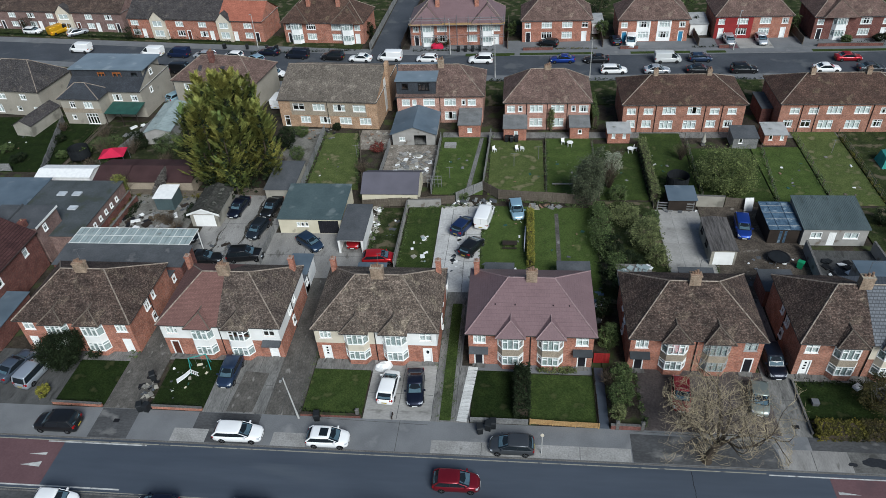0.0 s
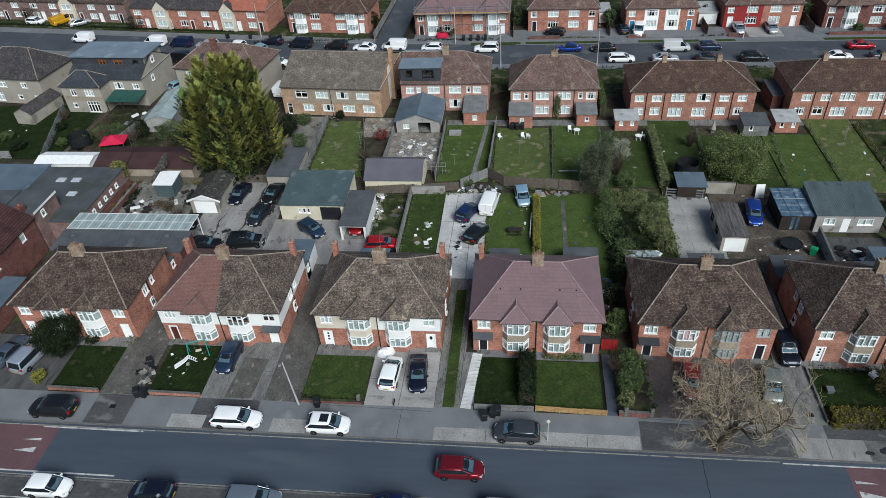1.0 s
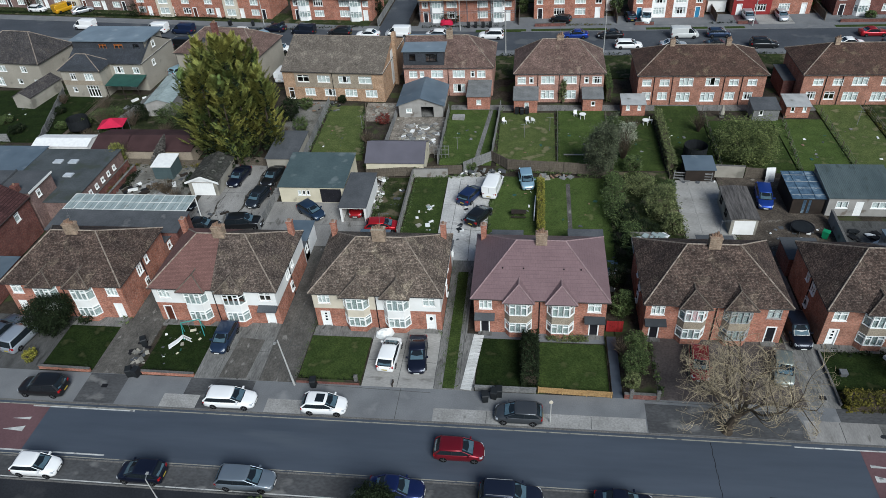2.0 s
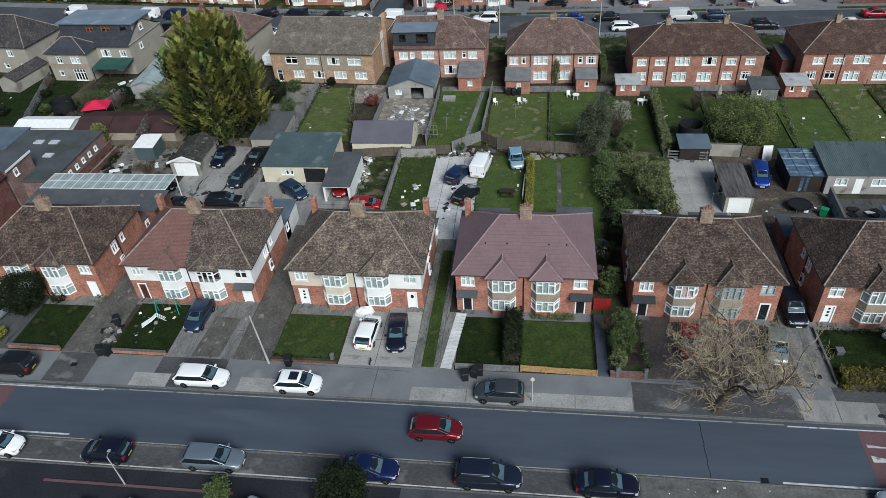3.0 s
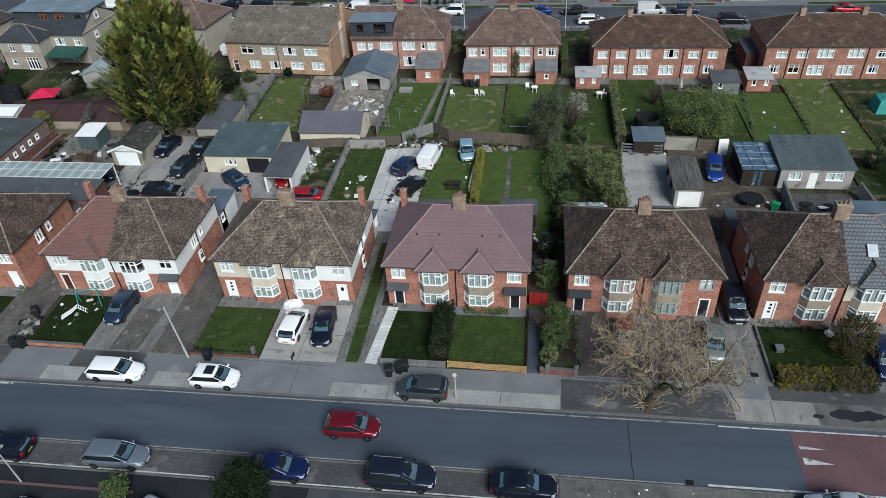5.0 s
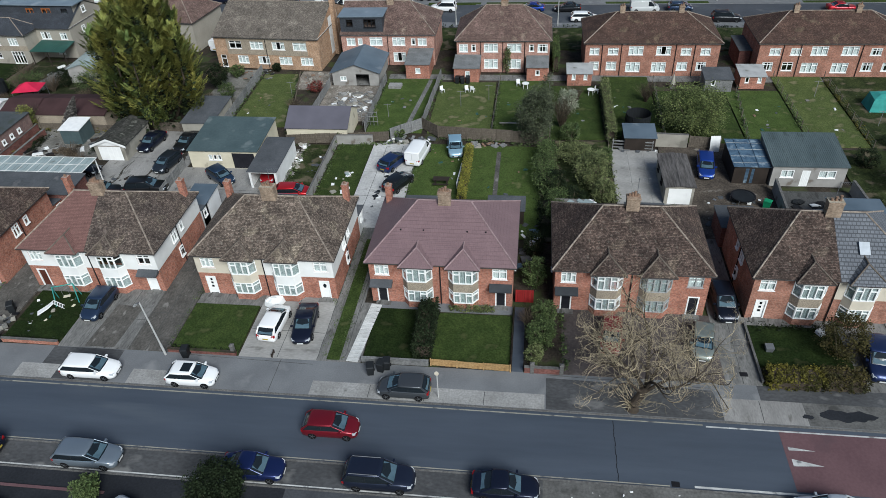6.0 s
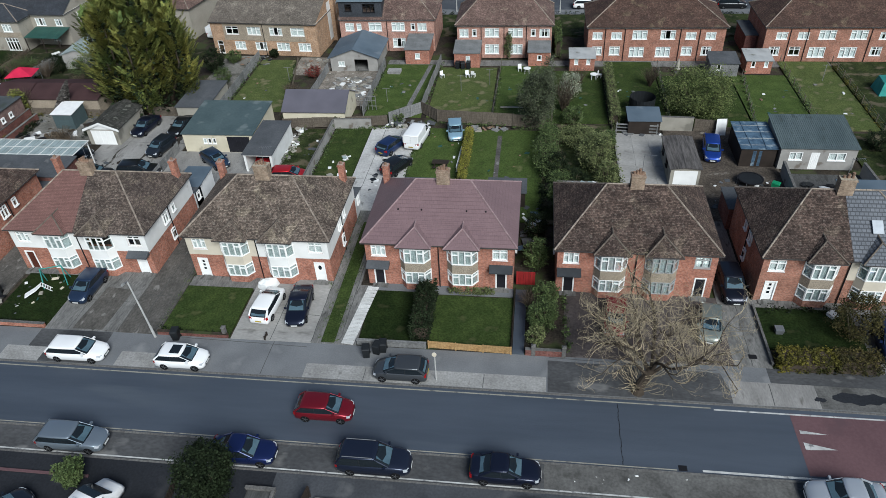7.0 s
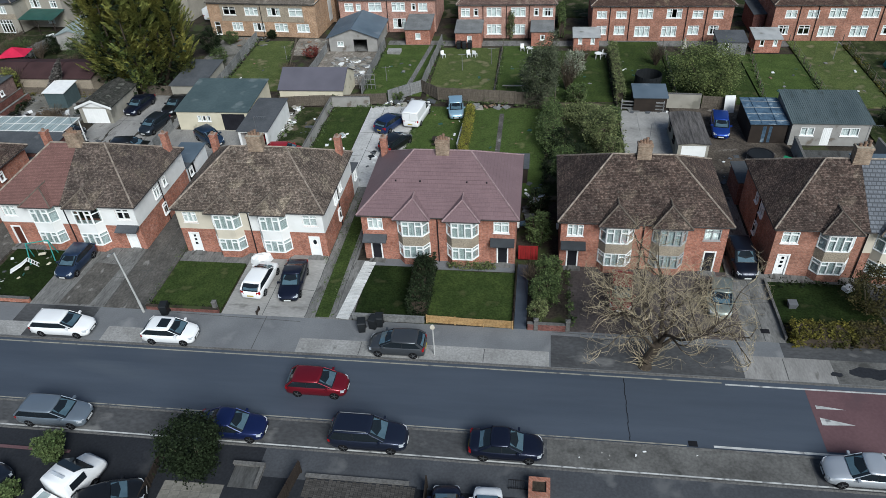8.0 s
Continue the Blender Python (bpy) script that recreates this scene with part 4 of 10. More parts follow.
# ---- plainer houses further off, seen from their gardens or from across the far road ----
def house(x0, y0, W, depth, label, tiles, wall, wins, eave=4.8, ridge=7.9, runs=(4, 4), turn=0.0, doors=(), chimneys=(), pipes=(), split=None, bands=(), group="", ridge_mat=None, gable=None):
    """wins: (x, z, w, h, lights) along the wall that faces -y; doors: (x, w, h, material); bands: (x0, z0, x1, z1, material) laid on the wall."""
    h = thing("house", pose(x0, y0, 0, 0, 0, turn), label, "house", group)
    holes = [(x, z, x + w, z + k) for x, z, w, k, n in wins] + [(x, 0.0, x + w, k) for x, w, k, m in doors]
    part("front_wall", pierced(Mesh(), 0, W, 0, eave - 0.16, 0, 0.28, holes), wall, h)
    for sx in (0, W - 0.28):
        part("side_wall", Mesh().box(sx, 0.28, 0, sx + 0.28, depth - 0.28, eave - 0.16), wall, h)
    part("back_wall", Mesh().box(0, depth - 0.28, 0, W, depth, eave - 0.16), wall, h)
    part("upper_floor", Mesh().box(0.28, 0.3, 2.4, W - 0.28, depth - 0.3, 2.6), ROOM, h)
    for bx0, bz0, bx1, bz1, bm in bands:
        part("wall_panel", pierced(Mesh(), bx0, bx1, bz0, bz1, -0.04, -0.002, [o for o in holes if o[0] < bx1 and o[2] > bx0]), bm, h)
    for x, z, w, k, n in wins:
        window(h, x, z, w, k, 0.05, n)
    for x, w, k, m in doors:
        door(h, x, 0.02, w, k - 0.03, 0.06, m)
    for x in pipes:
        part("downpipe", Mesh().tube((x, -0.07, 0), (x, -0.07, eave - 0.1), 0.05), GUTTER, h)
    mats = tiles if len(tiles) > 1 else (tiles[0],)
    hip_roof(h, 0, W, 0, depth, eave, ridge, runs[0], runs[1], mats, split, ridge_mat, gable=gable or wall)
    for c in chimneys:
        chimney(h, *c)
    return h


def annex(x0, y0, x1, y1, h, wall, roof, label, name="outbuilding", category="outbuilding", kind="lean", rise=0.5, holes=(), doormat=None, over=0.15, ribs=0.0, turn=0.0, group=""):
    """A small building: walls with a flat, lean-to (falling to -y, or to +y with a negative rise) or gabled roof (ridge along x or y).
    holes: (x, z, w, h, material or None for an open door) in the wall that faces -y."""
    W, D = x1 - x0, y1 - y0
    o = thing(name, pose(x0, y0, 0, 0, 0, turn), label, category, group)
    t = 0.14
    cut = [(x, z, x + w, z + k) for x, z, w, k, m in holes]
    front_h = h
    back_h = h + (rise if kind == "lean" else 0)
    part("front_wall", pierced(Mesh(), 0, W, 0, front_h, 0, t, cut), wall, o)
    for sx in (0, W - t):
        m = Mesh()
        if kind == "lean":
            m.v = [(sx, t, 0), (sx + t, t, 0), (sx + t, D - t, 0), (sx, D - t, 0), (sx, t, front_h), (sx + t, t, front_h), (sx + t, D - t, back_h), (sx, D - t, back_h)]
            m.f = [(3, 2, 1, 0), (4, 5, 6, 7), (0, 1, 5, 4), (1, 2, 6, 5), (2, 3, 7, 6), (3, 0, 4, 7)]
        else:
            m.box(sx, t, 0, sx + t, D - t, h)
            if kind == "gable_x":
                m.face((sx, 0, h), (sx, D / 2, h + rise), (sx, D, h)).face((sx + t, 0, h), (sx + t, D, h), (sx + t, D / 2, h + rise))
        part("side_wall", m, wall, o)
    m = Mesh().box(0, D - t, 0, W, D, back_h)
    part("back_wall", m, wall, o)
    if kind == "gable_y":
        for y in (0.0, D - t):
            m = Mesh()
            m.v = [(0, y, h), (W, y, h), (W / 2, y, h + rise), (0, y + t, h), (W, y + t, h), (W / 2, y + t, h + rise)]
            m.f = [(0, 1, 2), (3, 5, 4), (0, 2, 5, 3), (1, 4, 5, 2)]
            part("gable_wall", m, wall, o)
    part("floor_slab", Mesh().box(t, t, 0.0, W - t, D - t, 0.05), CONCRETE, o)
    def pane_(a, b, c, d, th=0.08):
        a, b, c, d = (Vector(p) for p in (a, b, c, d))
        m = Mesh()
        n = (b - a).cross(d - a).normalized() * th
        m.v = [tuple(p) for p in (a, b, c, d, a + n, b + n, c + n, d + n)]
        m.f = [(3, 2, 1, 0), (4, 5, 6, 7), (0, 1, 5, 4), (1, 2, 6, 5), (2, 3, 7, 6), (3, 0, 4, 7)]
        part("roof_sheet", m, roof, o)
        if ribs:
            r = Mesh()
            k = max(2, int((b - a).length / ribs))
            for i in range(k + 1):
                r.tube(a.lerp(b, i / k) + n * 1.02, d.lerp(c, i / k) + n * 1.02, 0.035, 0.035, 4)
            tagged(part("roof_ribs", r, roof, o), kind="stuff")
    q = over
    if kind == "gable_x":
        ym, zr = D / 2, h + rise
        s = rise / (D / 2)
        pane_((-q, -q, h - q * s), (W + q, -q, h - q * s), (W + q, ym, zr), (-q, ym, zr))
        pane_((W + q, D + q, h - q * s), (-q, D + q, h - q * s), (-q, ym, zr), (W + q, ym, zr))
    elif kind == "gable_y":
        xm, zr = W / 2, h + rise
        s = rise / (W / 2)
        pane_((-q, D + q, h - q * s), (-q, -q, h - q * s), (xm, -q, zr), (xm, D + q, zr))
        pane_((W + q, -q, h - q * s), (W + q, D + q, h - q * s), (xm, D + q, zr), (xm, -q, zr))
    else:
        z1 = back_h if kind == "lean" else h
        pane_((-q, -q, h + 0.005), (W + q, -q, h + 0.005), (W + q, D + q, z1 + 0.005), (-q, D + q, z1 + 0.005))
    for x, z, w, k, mm in holes:
        if mm == "window":
            window(o, x, z, w, k, 0.03, 2 if w > 0.7 else 1, False)
        elif mm is not None:
            p = Mesh().box(x, 0.02, z, x + w, 0.07, z + k)
            for i in range(1, 5):
                p.box(x + w * i / 5 - 0.015, 0.005, z + 0.03, x + w * i / 5 + 0.015, 0.02, z + k - 0.03)
            part("door", p, mm, o)
    return o


FAR = "houses backing onto the gardens"
up, lo = 3.05, 0.85
# pair with garden extensions
house(-3.2, 101.2, 13.2, 8.6, "red brick semi-detached pair with brown hipped roof", (TILE_FAR,), BRICKPINK,
      [(0.35, up, 1.25, 1.15, 2), (2.1, up + .1, 0.65, 1.0, 1), (3.9, up, 2.0, 1.25, 3), (7.2, up, 2.0, 1.25, 3), (10.3, up + .1, 0.7, 1.0, 1), (11.5, up, 1.4, 1.15, 2), (3.9, 0.6, 2.0, 1.4, 3), (7.2, 0.6, 2.0, 1.4, 3)],
      chimneys=[(6.6, 4.4, 7.2, 8.9, 1.0, 0.7, 3)], pipes=(3.4, 6.6, 9.7), group=FAR, runs=(4.3, 4.3), ridge=8.4)
annex(-3.3, 97.6, 0.2, 101.1, 2.1, BRICK, FELTWORN, "brick lean-to extension with grey felt roof", "extension", "extension", "lean", 0.5, [(1.6, 0.9, 0.6, 0.8, "window")])
annex(6.9, 98.2, 9.8, 101.1, 2.0, BRICK, FELTWORN, "brick lean-to extension with weathered felt roof", "extension", "extension", "lean", 0.5, [(1.2, 0.9, 0.6, 0.7, "window")])
# long hipped block
W4 = [(0.6, up, 1.3, 1.0, 2), (3.1, up, 1.4, 1.0, 2), (5.9, up, 1.95, 1.25, 3), (9.6, up, 1.95, 1.25, 3), (12.9, up, 1.35, 1.0, 2), (15.5, up, 1.3, 1.0, 2),
      (0.7, lo, 1.3, 1.2, 2), (3.0, lo, 1.4, 1.2, 2), (5.7, 0.6, 1.95, 1.4, 3), (9.2, 0.6, 1.95, 1.4, 3), (12.6, lo, 1.4, 1.2, 2), (15.2, lo, 1.3, 1.2, 2)]
house(14.9, 100.3, 18.0, 9.2, "long red brick block of homes with dark brown hipped roof", (TILE_FARDK,), BRICK2, W4, ridge=7.5, runs=(4.6, 4.6), pipes=(2.3, 4.9, 12.2, 14.7), group=FAR,
      chimneys=[(5.0, 4.6, 6.9, 8.3, 0.7, 0.6, 2), (13.0, 4.6, 6.9, 8.3, 0.7, 0.6, 2)])
W5 = [(1.4, up, 1.4, 1.0, 2), (4.1, up, 1.4, 1.0, 2), (6.7, up, 2.1, 1.25, 3), (10.6, up, 2.1, 1.25, 3), (14.2, up, 1.4, 1.0, 2), (16.6, up, 1.4, 1.0, 2),
      (0.8, lo, 1.4, 1.2, 2), (3.4, lo, 1.4, 1.2, 2), (5.9, 0.6, 2.1, 1.4, 3), (9.8, 0.6, 2.1, 1.4, 3), (13.6, lo, 1.4, 1.2, 2), (16.2, lo, 1.4, 1.2, 2)]
house(38.0, 100.3, 19.0, 9.4, "long red brick block of homes with dark brown hipped roof", (TILE_FARDK,), BRICK2, W5, ridge=7.5, runs=(4.6, 4.6), pipes=(3.1, 5.3, 13.1), group=FAR,
      chimneys=[(5.0, 4.6, 6.9, 8.3, 0.7, 0.6, 2), (13.0, 4.6, 6.9, 8.3, 0.7, 0.6, 2)])
house(61.0, 100.3, 18.0, 9.4, "long red brick block of homes with dark brown hipped roof", (TILE_FARDK,), BRICK2, W4, ridge=7.5, runs=(4.6, 4.6), group=FAR)
annex(36.3, 103.0, 37.8, 108.5, 2.6, BRICK3, FELT, "narrow brick side store with dark flat roof", "side_store", "outbuilding", "flat")
# pair with a loft conversion
f2 = house(-20.7, 103.6, 13.9, 9.4, "pink-red brick pair, one half with dark loft dormer", (TILE_FAR,), BRICKPINK,
           [(0.8, up, 1.3, 1.15, 2), (2.5, up + .1, .7, 1.0, 1), (4.3, up, 1.9, 1.25, 2), (7.7, up, 1.9, 1.25, 3), (10.5, up + .1, .65, 1.0, 1), (11.5, up, 1.3, 1.15, 2), (7.7, 0.6, 1.9, 1.4, 3), (0.8, .6, 1.9, 1.4, 2), (4.2, .6, 1.9, 1.4, 2)],
           runs=(0, 4.3), ridge=8.1, chimneys=[(7.0, 4.4, 7.2, 9.0, 1.0, 0.7, 3)], pipes=(7.0,), group=FAR)
d = Mesh()
pierced(d, 0.1, 6.4, 4.6, 7.3, 0.12, 0.27, [(1.0, 5.9, 2.0, 6.9), (3.6, 5.7, 5.4, 6.95)])
part("dormer_front", d, TILE_SLATE, f2, "dark slate-hung dormer front")
for sx in (0.1, 6.25):
    part("dormer_cheek", Mesh().box(sx, 0.27, 4.6, sx + 0.15, 6.6, 7.3), TILE_SLATE, f2)
part("dormer_roof", Mesh().box(-0.1, -0.12, 7.3, 6.65, 7.0, 7.45), FELTPALE, f2, "pale blue-grey flat dormer roof")
window(f2, 1.0, 5.9, 1.0, 1.0, 0.14, 1, mat=GUTTER, curtain=0), window(f2, 3.6, 5.7, 1.8, 1.25, 0.14, 3, mat=GUTTER, curtain=0)
annex(-10.4, 98.8, -7.0, 103.5, 2.1, BRICK, FELTWORN, "brick lean-to extension with patched felt roof", "extension", "extension", "lean", 0.5, [(1.4, 0.8, 0.7, 0.8, "window")])
annex(-20.6, 96.3, -13.9, 103.4, 2.0, GREYRENDER, FELTBLUE, "grey rendered garage with blue-grey gabled roof", "garage", "garage", "gable_y", 1.2, [(1.1, 0.7, 0.9, 0.7, "window"), (3.4, 0.0, 1.9, 1.7, None)], over=0.3)
# broad gabled house
f1 = house(-40.2, 102.6, 16.6, 14.5, "tan brick gabled house pair with olive tiled roof", (TILE_OLIVE,), BRICKTAN,
      [(2.4, up, 2.0, 1.2, 2), (5.8, up, 2.1, 1.2, 3), (9.3, up, 2.0, 1.2, 3), (12.6, up, 2.1, 1.2, 2), (3.4, 0.8, 1.7, 1.2, 3), (6.7, 0.8, 1.8, 1.2, 3), (10.1, 0.8, 2.0, 1.2, 3), (13.5, 0.8, 1.9, 1.2, 3), (0.6, 0.1, 0.9, 1.9, 1)],
      eave=4.9, ridge=7.9, runs=(0, 0), turn=-4.5, pipes=(8.3,), bands=[(2.0, 2.2, 14.8, 4.7, PEBBLE)], group=FAR, gable=BRICKTAN)
part('skylight', Mesh().box(0, -0.02, 0, 0.9, 0.08, 1.2), HEADLAMP, f1, 'white-framed skylight', at=pose(12.6, 3.4, 6.33, -68))
part('gable_paint', Mesh().box(16.605, 5.2, 0.6, 16.62, 9.2, 6.2), WHITE, f1, 'white painted strip of gable wall')
part('chimney_flue', Mesh().box(16.62, 6.6, 0, 17.2, 7.6, 8.6), BRICKTAN, f1, 'tan brick flue on the gable')
# pale houses
c2 = house(-79.0, 106.6, 13.6, 10.6, "cream rendered house with broad flat-roofed loft dormer", (TILE_SLATE,), CREAMWALL,
           [(8.2, up, 1.7, 1.2, 3), (11.6, up, 1.2, 1.1, 2), (10.2, .6, 1.2, 1.3, 2)], eave=4.9, ridge=7.6, runs=(0, 0), turn=-3, group=FAR)
d = Mesh()
pierced(d, 0.1, 13.3, 4.9, 7.6, 2.6, 2.75, [(5.0, 6.2, 6.3, 7.1), (7.8, 6.2, 9.4, 7.1), (11.3, 6.2, 12.4, 7.1)])
part("dormer_front", d, TILE_SLATE, c2)
part("dormer_roof", Mesh().box(-0.2, 2.3, 7.6, 13.9, 9.0, 7.78), FELTPALE, c2, "blue-grey flat dormer roof with pale edge")
for sx in (0.1, 13.15):
    part("dormer_cheek", Mesh().box(sx, 2.75, 4.7, sx + 0.15, 8.6, 7.6), CREAMWALL, c2)
window(c2, 5.0, 6.2, 1.3, 0.9, 2.62, 2, mat=ORANGEFRAME, curtain=0), window(c2, 7.8, 6.2, 1.6, 0.9, 2.62, 2, mat=ORANGEFRAME, curtain=0), window(c2, 11.3, 6.2, 1.1, 0.9, 2.62, 1, mat=GUTTER, curtain=0)
window(c2, 0, 0, 0.9, 1.0, n=1, at=pose(13.68, 4.4, 5.9, 0, 0, 90), curtain=0), window(c2, 0, 0, 0.8, 1.0, n=1, at=pose(13.68, 3.0, 3.2, 0, 0, 90), curtain=0)
house(-78.9, 103.6, 7.2, 3.6, "cream two-storey rear wing with slate hipped roof", (TILE_SLATE,), CREAMWALL,
      [(1.6, up, 1.0, 1.2, 2), (4.2, up, 1.6, 1.2, 3), (1.2, 0.9, 0.8, 0.9, 1), (3.9, 0.1, 2.2, 2.0, 4)], eave=4.8, ridge=6.9, runs=(3.0, 3.0), turn=-3, bands=[(0, 2.2, 7.2, 3.0, PEBBLE)], group=FAR)
cn = thing("garden_canopy", pose(-71.2, 102.6, 0, 0, 0, -3), "green corrugated plastic canopy on thin posts", "canopy")
m = Mesh()
for i in range(14):
    xa, xb = i * 0.43, i * 0.43 + 0.4
    m = Mesh()
    m.v = [(xa, 0, 2.35), (xb, 0, 2.35), (xb, 3.5, 2.86), (xa, 3.5, 2.86), (xa, 0, 2.39), (xb, 0, 2.39), (xb, 3.5, 2.9), (xa, 3.5, 2.9)]
    m.f = [(3, 2, 1, 0), (4, 5, 6, 7), (0, 1, 5, 4), (1, 2, 6, 5), (2, 3, 7, 6), (3, 0, 4, 7)]
    part("canopy_sheet", m, GREENPLASTIC, cn, "green corrugated sheet")
for x in (0.1, 3, 5.8):
    part("post", Mesh().box(x, 0.05, 0, x + 0.1, 0.15, 2.35), WOODDARK, cn)
house(-97.0, 107.8, 12.6, 9.0, "cream rendered house with dark grey-brown hipped roof", (TILE_SOOT,), CREAMWALL,
      [(1.0, up, 1.2, 1.1, 2), (4.0, up, 1.6, 1.1, 2), (8.6, up, 1.2, 1.1, 2), (2.0, .4, 2.0, 1.6, 3), (7.0, 0.9, 1.0, .9, 1), (10.5, .9, .8, .9, 1)], eave=4.8, ridge=8.6, runs=(4, 4), turn=-7, group=FAR)
annex(-86.0, 99.4, -82.6, 107.0, 2.0, CREAMPALE, TILE_SOOT, "low cream rear extension with dark tiled roof", "extension", "extension", "gable_y", 0.9, turn=-8)
f0 = house(-61.5, 110.6, 15.6, 9.0, "pale rendered house with mauve-brown hipped roof and skylights", (TILE_FAR,), CREAMWALL,
           [(2.0, up, 1.6, 1.2, 2), (6.5, up, 1.6, 1.2, 2), (11.5, up, 1.6, 1.2, 2), (5.0, .6, 2, 1.4, 3), (11, .6, 2, 1.4, 3)], eave=4.8, ridge=7.8, runs=(4.4, 4.4), turn=-8, chimneys=[(6.6, 3.4, 6.6, 8.9, 0.9, 0.7, 3, BRICK3)], group=FAR)
part("skylight", Mesh().box(0, -0.02, 0, 0.8, 0.08, 1.2), GLASS, f0, "pale skylight", at=pose(8.6, 1.5, 6.05, -57))
part("skylight", Mesh().box(0, -0.02, 0, 0.7, 0.08, 1.1), GLASS, f0, "pale skylight", at=pose(4.4, 1.5, 6.05, -57))

# ---- across the far road ----
ACROSS = "houses across the far road"
def front_wins(W, bayx=()):
    return [(0.5, 2.8, 1.2, 1.1, 2), (W * 0.3 - .2, 2.8, 2.0, 1.2, 4), (W * 0.7 - 1.6, 2.8, 2.0, 1.2, 4), (W - 1.8, 2.8, 1.2, 1.1, 2), (W * 0.3 - .2, 0.7, 2.0, 1.3, 4), (W * 0.7 - 1.6, 0.7, 2.0, 1.3, 4)]
def front_doors(W, m=None):
    return [(0.7, 1.0, 2.1, m or DARKDOOR), (W - 1.8, 1.0, 2.1, m or UPVC)]
house(-0.6, 137.2, 13.4, 8.4, "red brick semi-detached pair with brown hipped roof", (TILE_FAR,), BRICK, front_wins(13.4), doors=front_doors(13.4), group=ACROSS, eave=4.4, runs=(4.2, 4.2))
def white_bay(h, x, tiles, eave=4.4):
    """A white two-storey canted bay with its small hipped roof."""
    bay(h, x, 0, eave, UPVC, tiles, RIDGEDARK, None, eave + 1.0, UPVC, UPVC)


def wing_roof(h, xc, hw, eave, apex, tiles, back=4.4, front=-1.05):
    """A broad hipped roof over a projecting end of the front."""
    A, B, top, rear = Vector((xc - hw, front, eave)), Vector((xc + hw, front, eave)), Vector((xc, 1.6, apex)), Vector((xc, back, apex))
    A2, B2 = Vector((xc - hw, 1.2, eave)), Vector((xc + hw, 1.2, eave))
    for p, q, c, e in ((A, B, top, top), (A2, A, top, rear), (B, B2, rear, top)):
        part("wing_roof", slope(Mesh(), p, q, c, e, 0.25), tiles, h)
    r = Mesh()
    ridge_line(r, A, top), ridge_line(r, B, top), ridge_line(r, top, rear)
    part("ridge_tiles", r, RIDGEDARK, h)


h = house(18.0, 136.6, 13.2, 8.4, "red brick pair with full-height white bays and brown roof", (TILE_FAR,), BRICK, front_wins(13.2), doors=front_doors(13.2, BLUEDOOR), group=ACROSS, eave=4.4, runs=(4.2, 4.2),
          bands=[(3.45, 0.1, 6.05, 4.2, UPVC), (7.35, 0.1, 9.95, 4.2, UPVC)])
h = house(36.4, 137.6, 14.0, 8.4, "brick pair, one half painted red, brown hipped roof", (TILE_FAR,), BRICK, front_wins(14), doors=front_doors(14, UPVC), group=ACROSS, eave=4.4, runs=(4.2, 4.2),
          bands=[(0.0, 0.02, 6.9, 4.2, REDPAINT)])
h = house(54.2, 136.6, 14.0, 8.6, "dark brick pair with brown roof and white bay", (TILE_FAR,), BRICK3, front_wins(14), doors=front_doors(14), group=ACROSS, eave=4.4, runs=(4.2, 4.2))
white_bay(h, 4.6, TILE_FAR), wing_roof(h, 4.4, 3.2, 4.45, 7.0, TILE_FAR)
house(72.0, 136.6, 14.0, 8.6, "dark brick pair with brown hipped roof", (TILE_FAR,), BRICK3, front_wins(14), doors=front_doors(14), group=ACROSS, eave=4.4, runs=(4.2, 4.2))
t3 = house(-22.8, 136.2, 18.5, 9.0, "brick corner pair with mauve hipped roof, under scaffolding", (TILE_PLUM,), BRICK, front_wins(18.5), doors=front_doors(18.5), group=ACROSS, eave=4.4, runs=(4.4, 4.4), ridge=8.2,
           chimneys=[(5.4, 3.0, 6.2, 9.2, 0.8, 0.7, 2, BRICK), (13.2, 3.0, 6.2, 9.2, 0.8, 0.7, 2, BRICK)])
for x in (3.4, 15.3):
    white_bay(t3, x, TILE_PLUM), wing_roof(t3, x, 3.3, 4.45, 7.4, TILE_PLUM)
h = house(-49.6, 139.0, 17.0, 8.8, "red brick pair with white bays and brown hipped roof", (TILE_FARDK,), BRICK, front_wins(17), doors=front_doors(17), group=ACROSS, eave=4.4, runs=(4.2, 4.2), turn=-5,
          chimneys=[(5.0, 3, 6.5, 9.4, 0.8, 0.7, 2, BRICK), (11.4, 3, 6.5, 9.4, 0.8, 0.7, 2, BRICK)])
for x in (2.7, 13.6):
    white_bay(h, x, TILE_FARDK), wing_roof(h, x, 3.1, 4.45, 7.3, TILE_FARDK)
tp = Mesh().loft([[(1.3 * math.cos(a) * k, 0.8 * math.sin(a) * k, z + 0.12 * math.sin(3 * a)) for a in [2 * math.pi * i / 14 for i in range(14)]] for k, z in ((1.0, 0.15), (0.9, 0.7), (0.45, 1.0))])
solid("red_tarpaulin", tp, REDCLOTH, "red tarpaulin over builders' materials", "tarpaulin", at=pose(-17.4, 134.6, 0.02), fix=True)
for x0, x1 in ((-11.5, -2.0), (-1.0, 13.0), (20.0, 31.0), (34.0, 37.5), (53.0, 80.0)):
    plot("verge", rect(x0, 130.75, x1, 131.75), GRASS, "strip of grass between road and pavement", "grass", 0.03)
def terrace_wins(W):
    k = int(W / 4.6)
    out = []
    for i in range(k):
        x = 0.6 + i * W / k
        out += [(x, 2.8, 1.8, 1.1, 3), (x, 0.7, 1.8, 1.2, 3)]
    return out
def terrace_doors(W):
    k = int(W / 4.6)
    return [(2.9 + i * W / k, 0.95, 2.05, (UPVC, DARKDOOR, BROWNDOOR)[i % 3]) for i in range(k)]
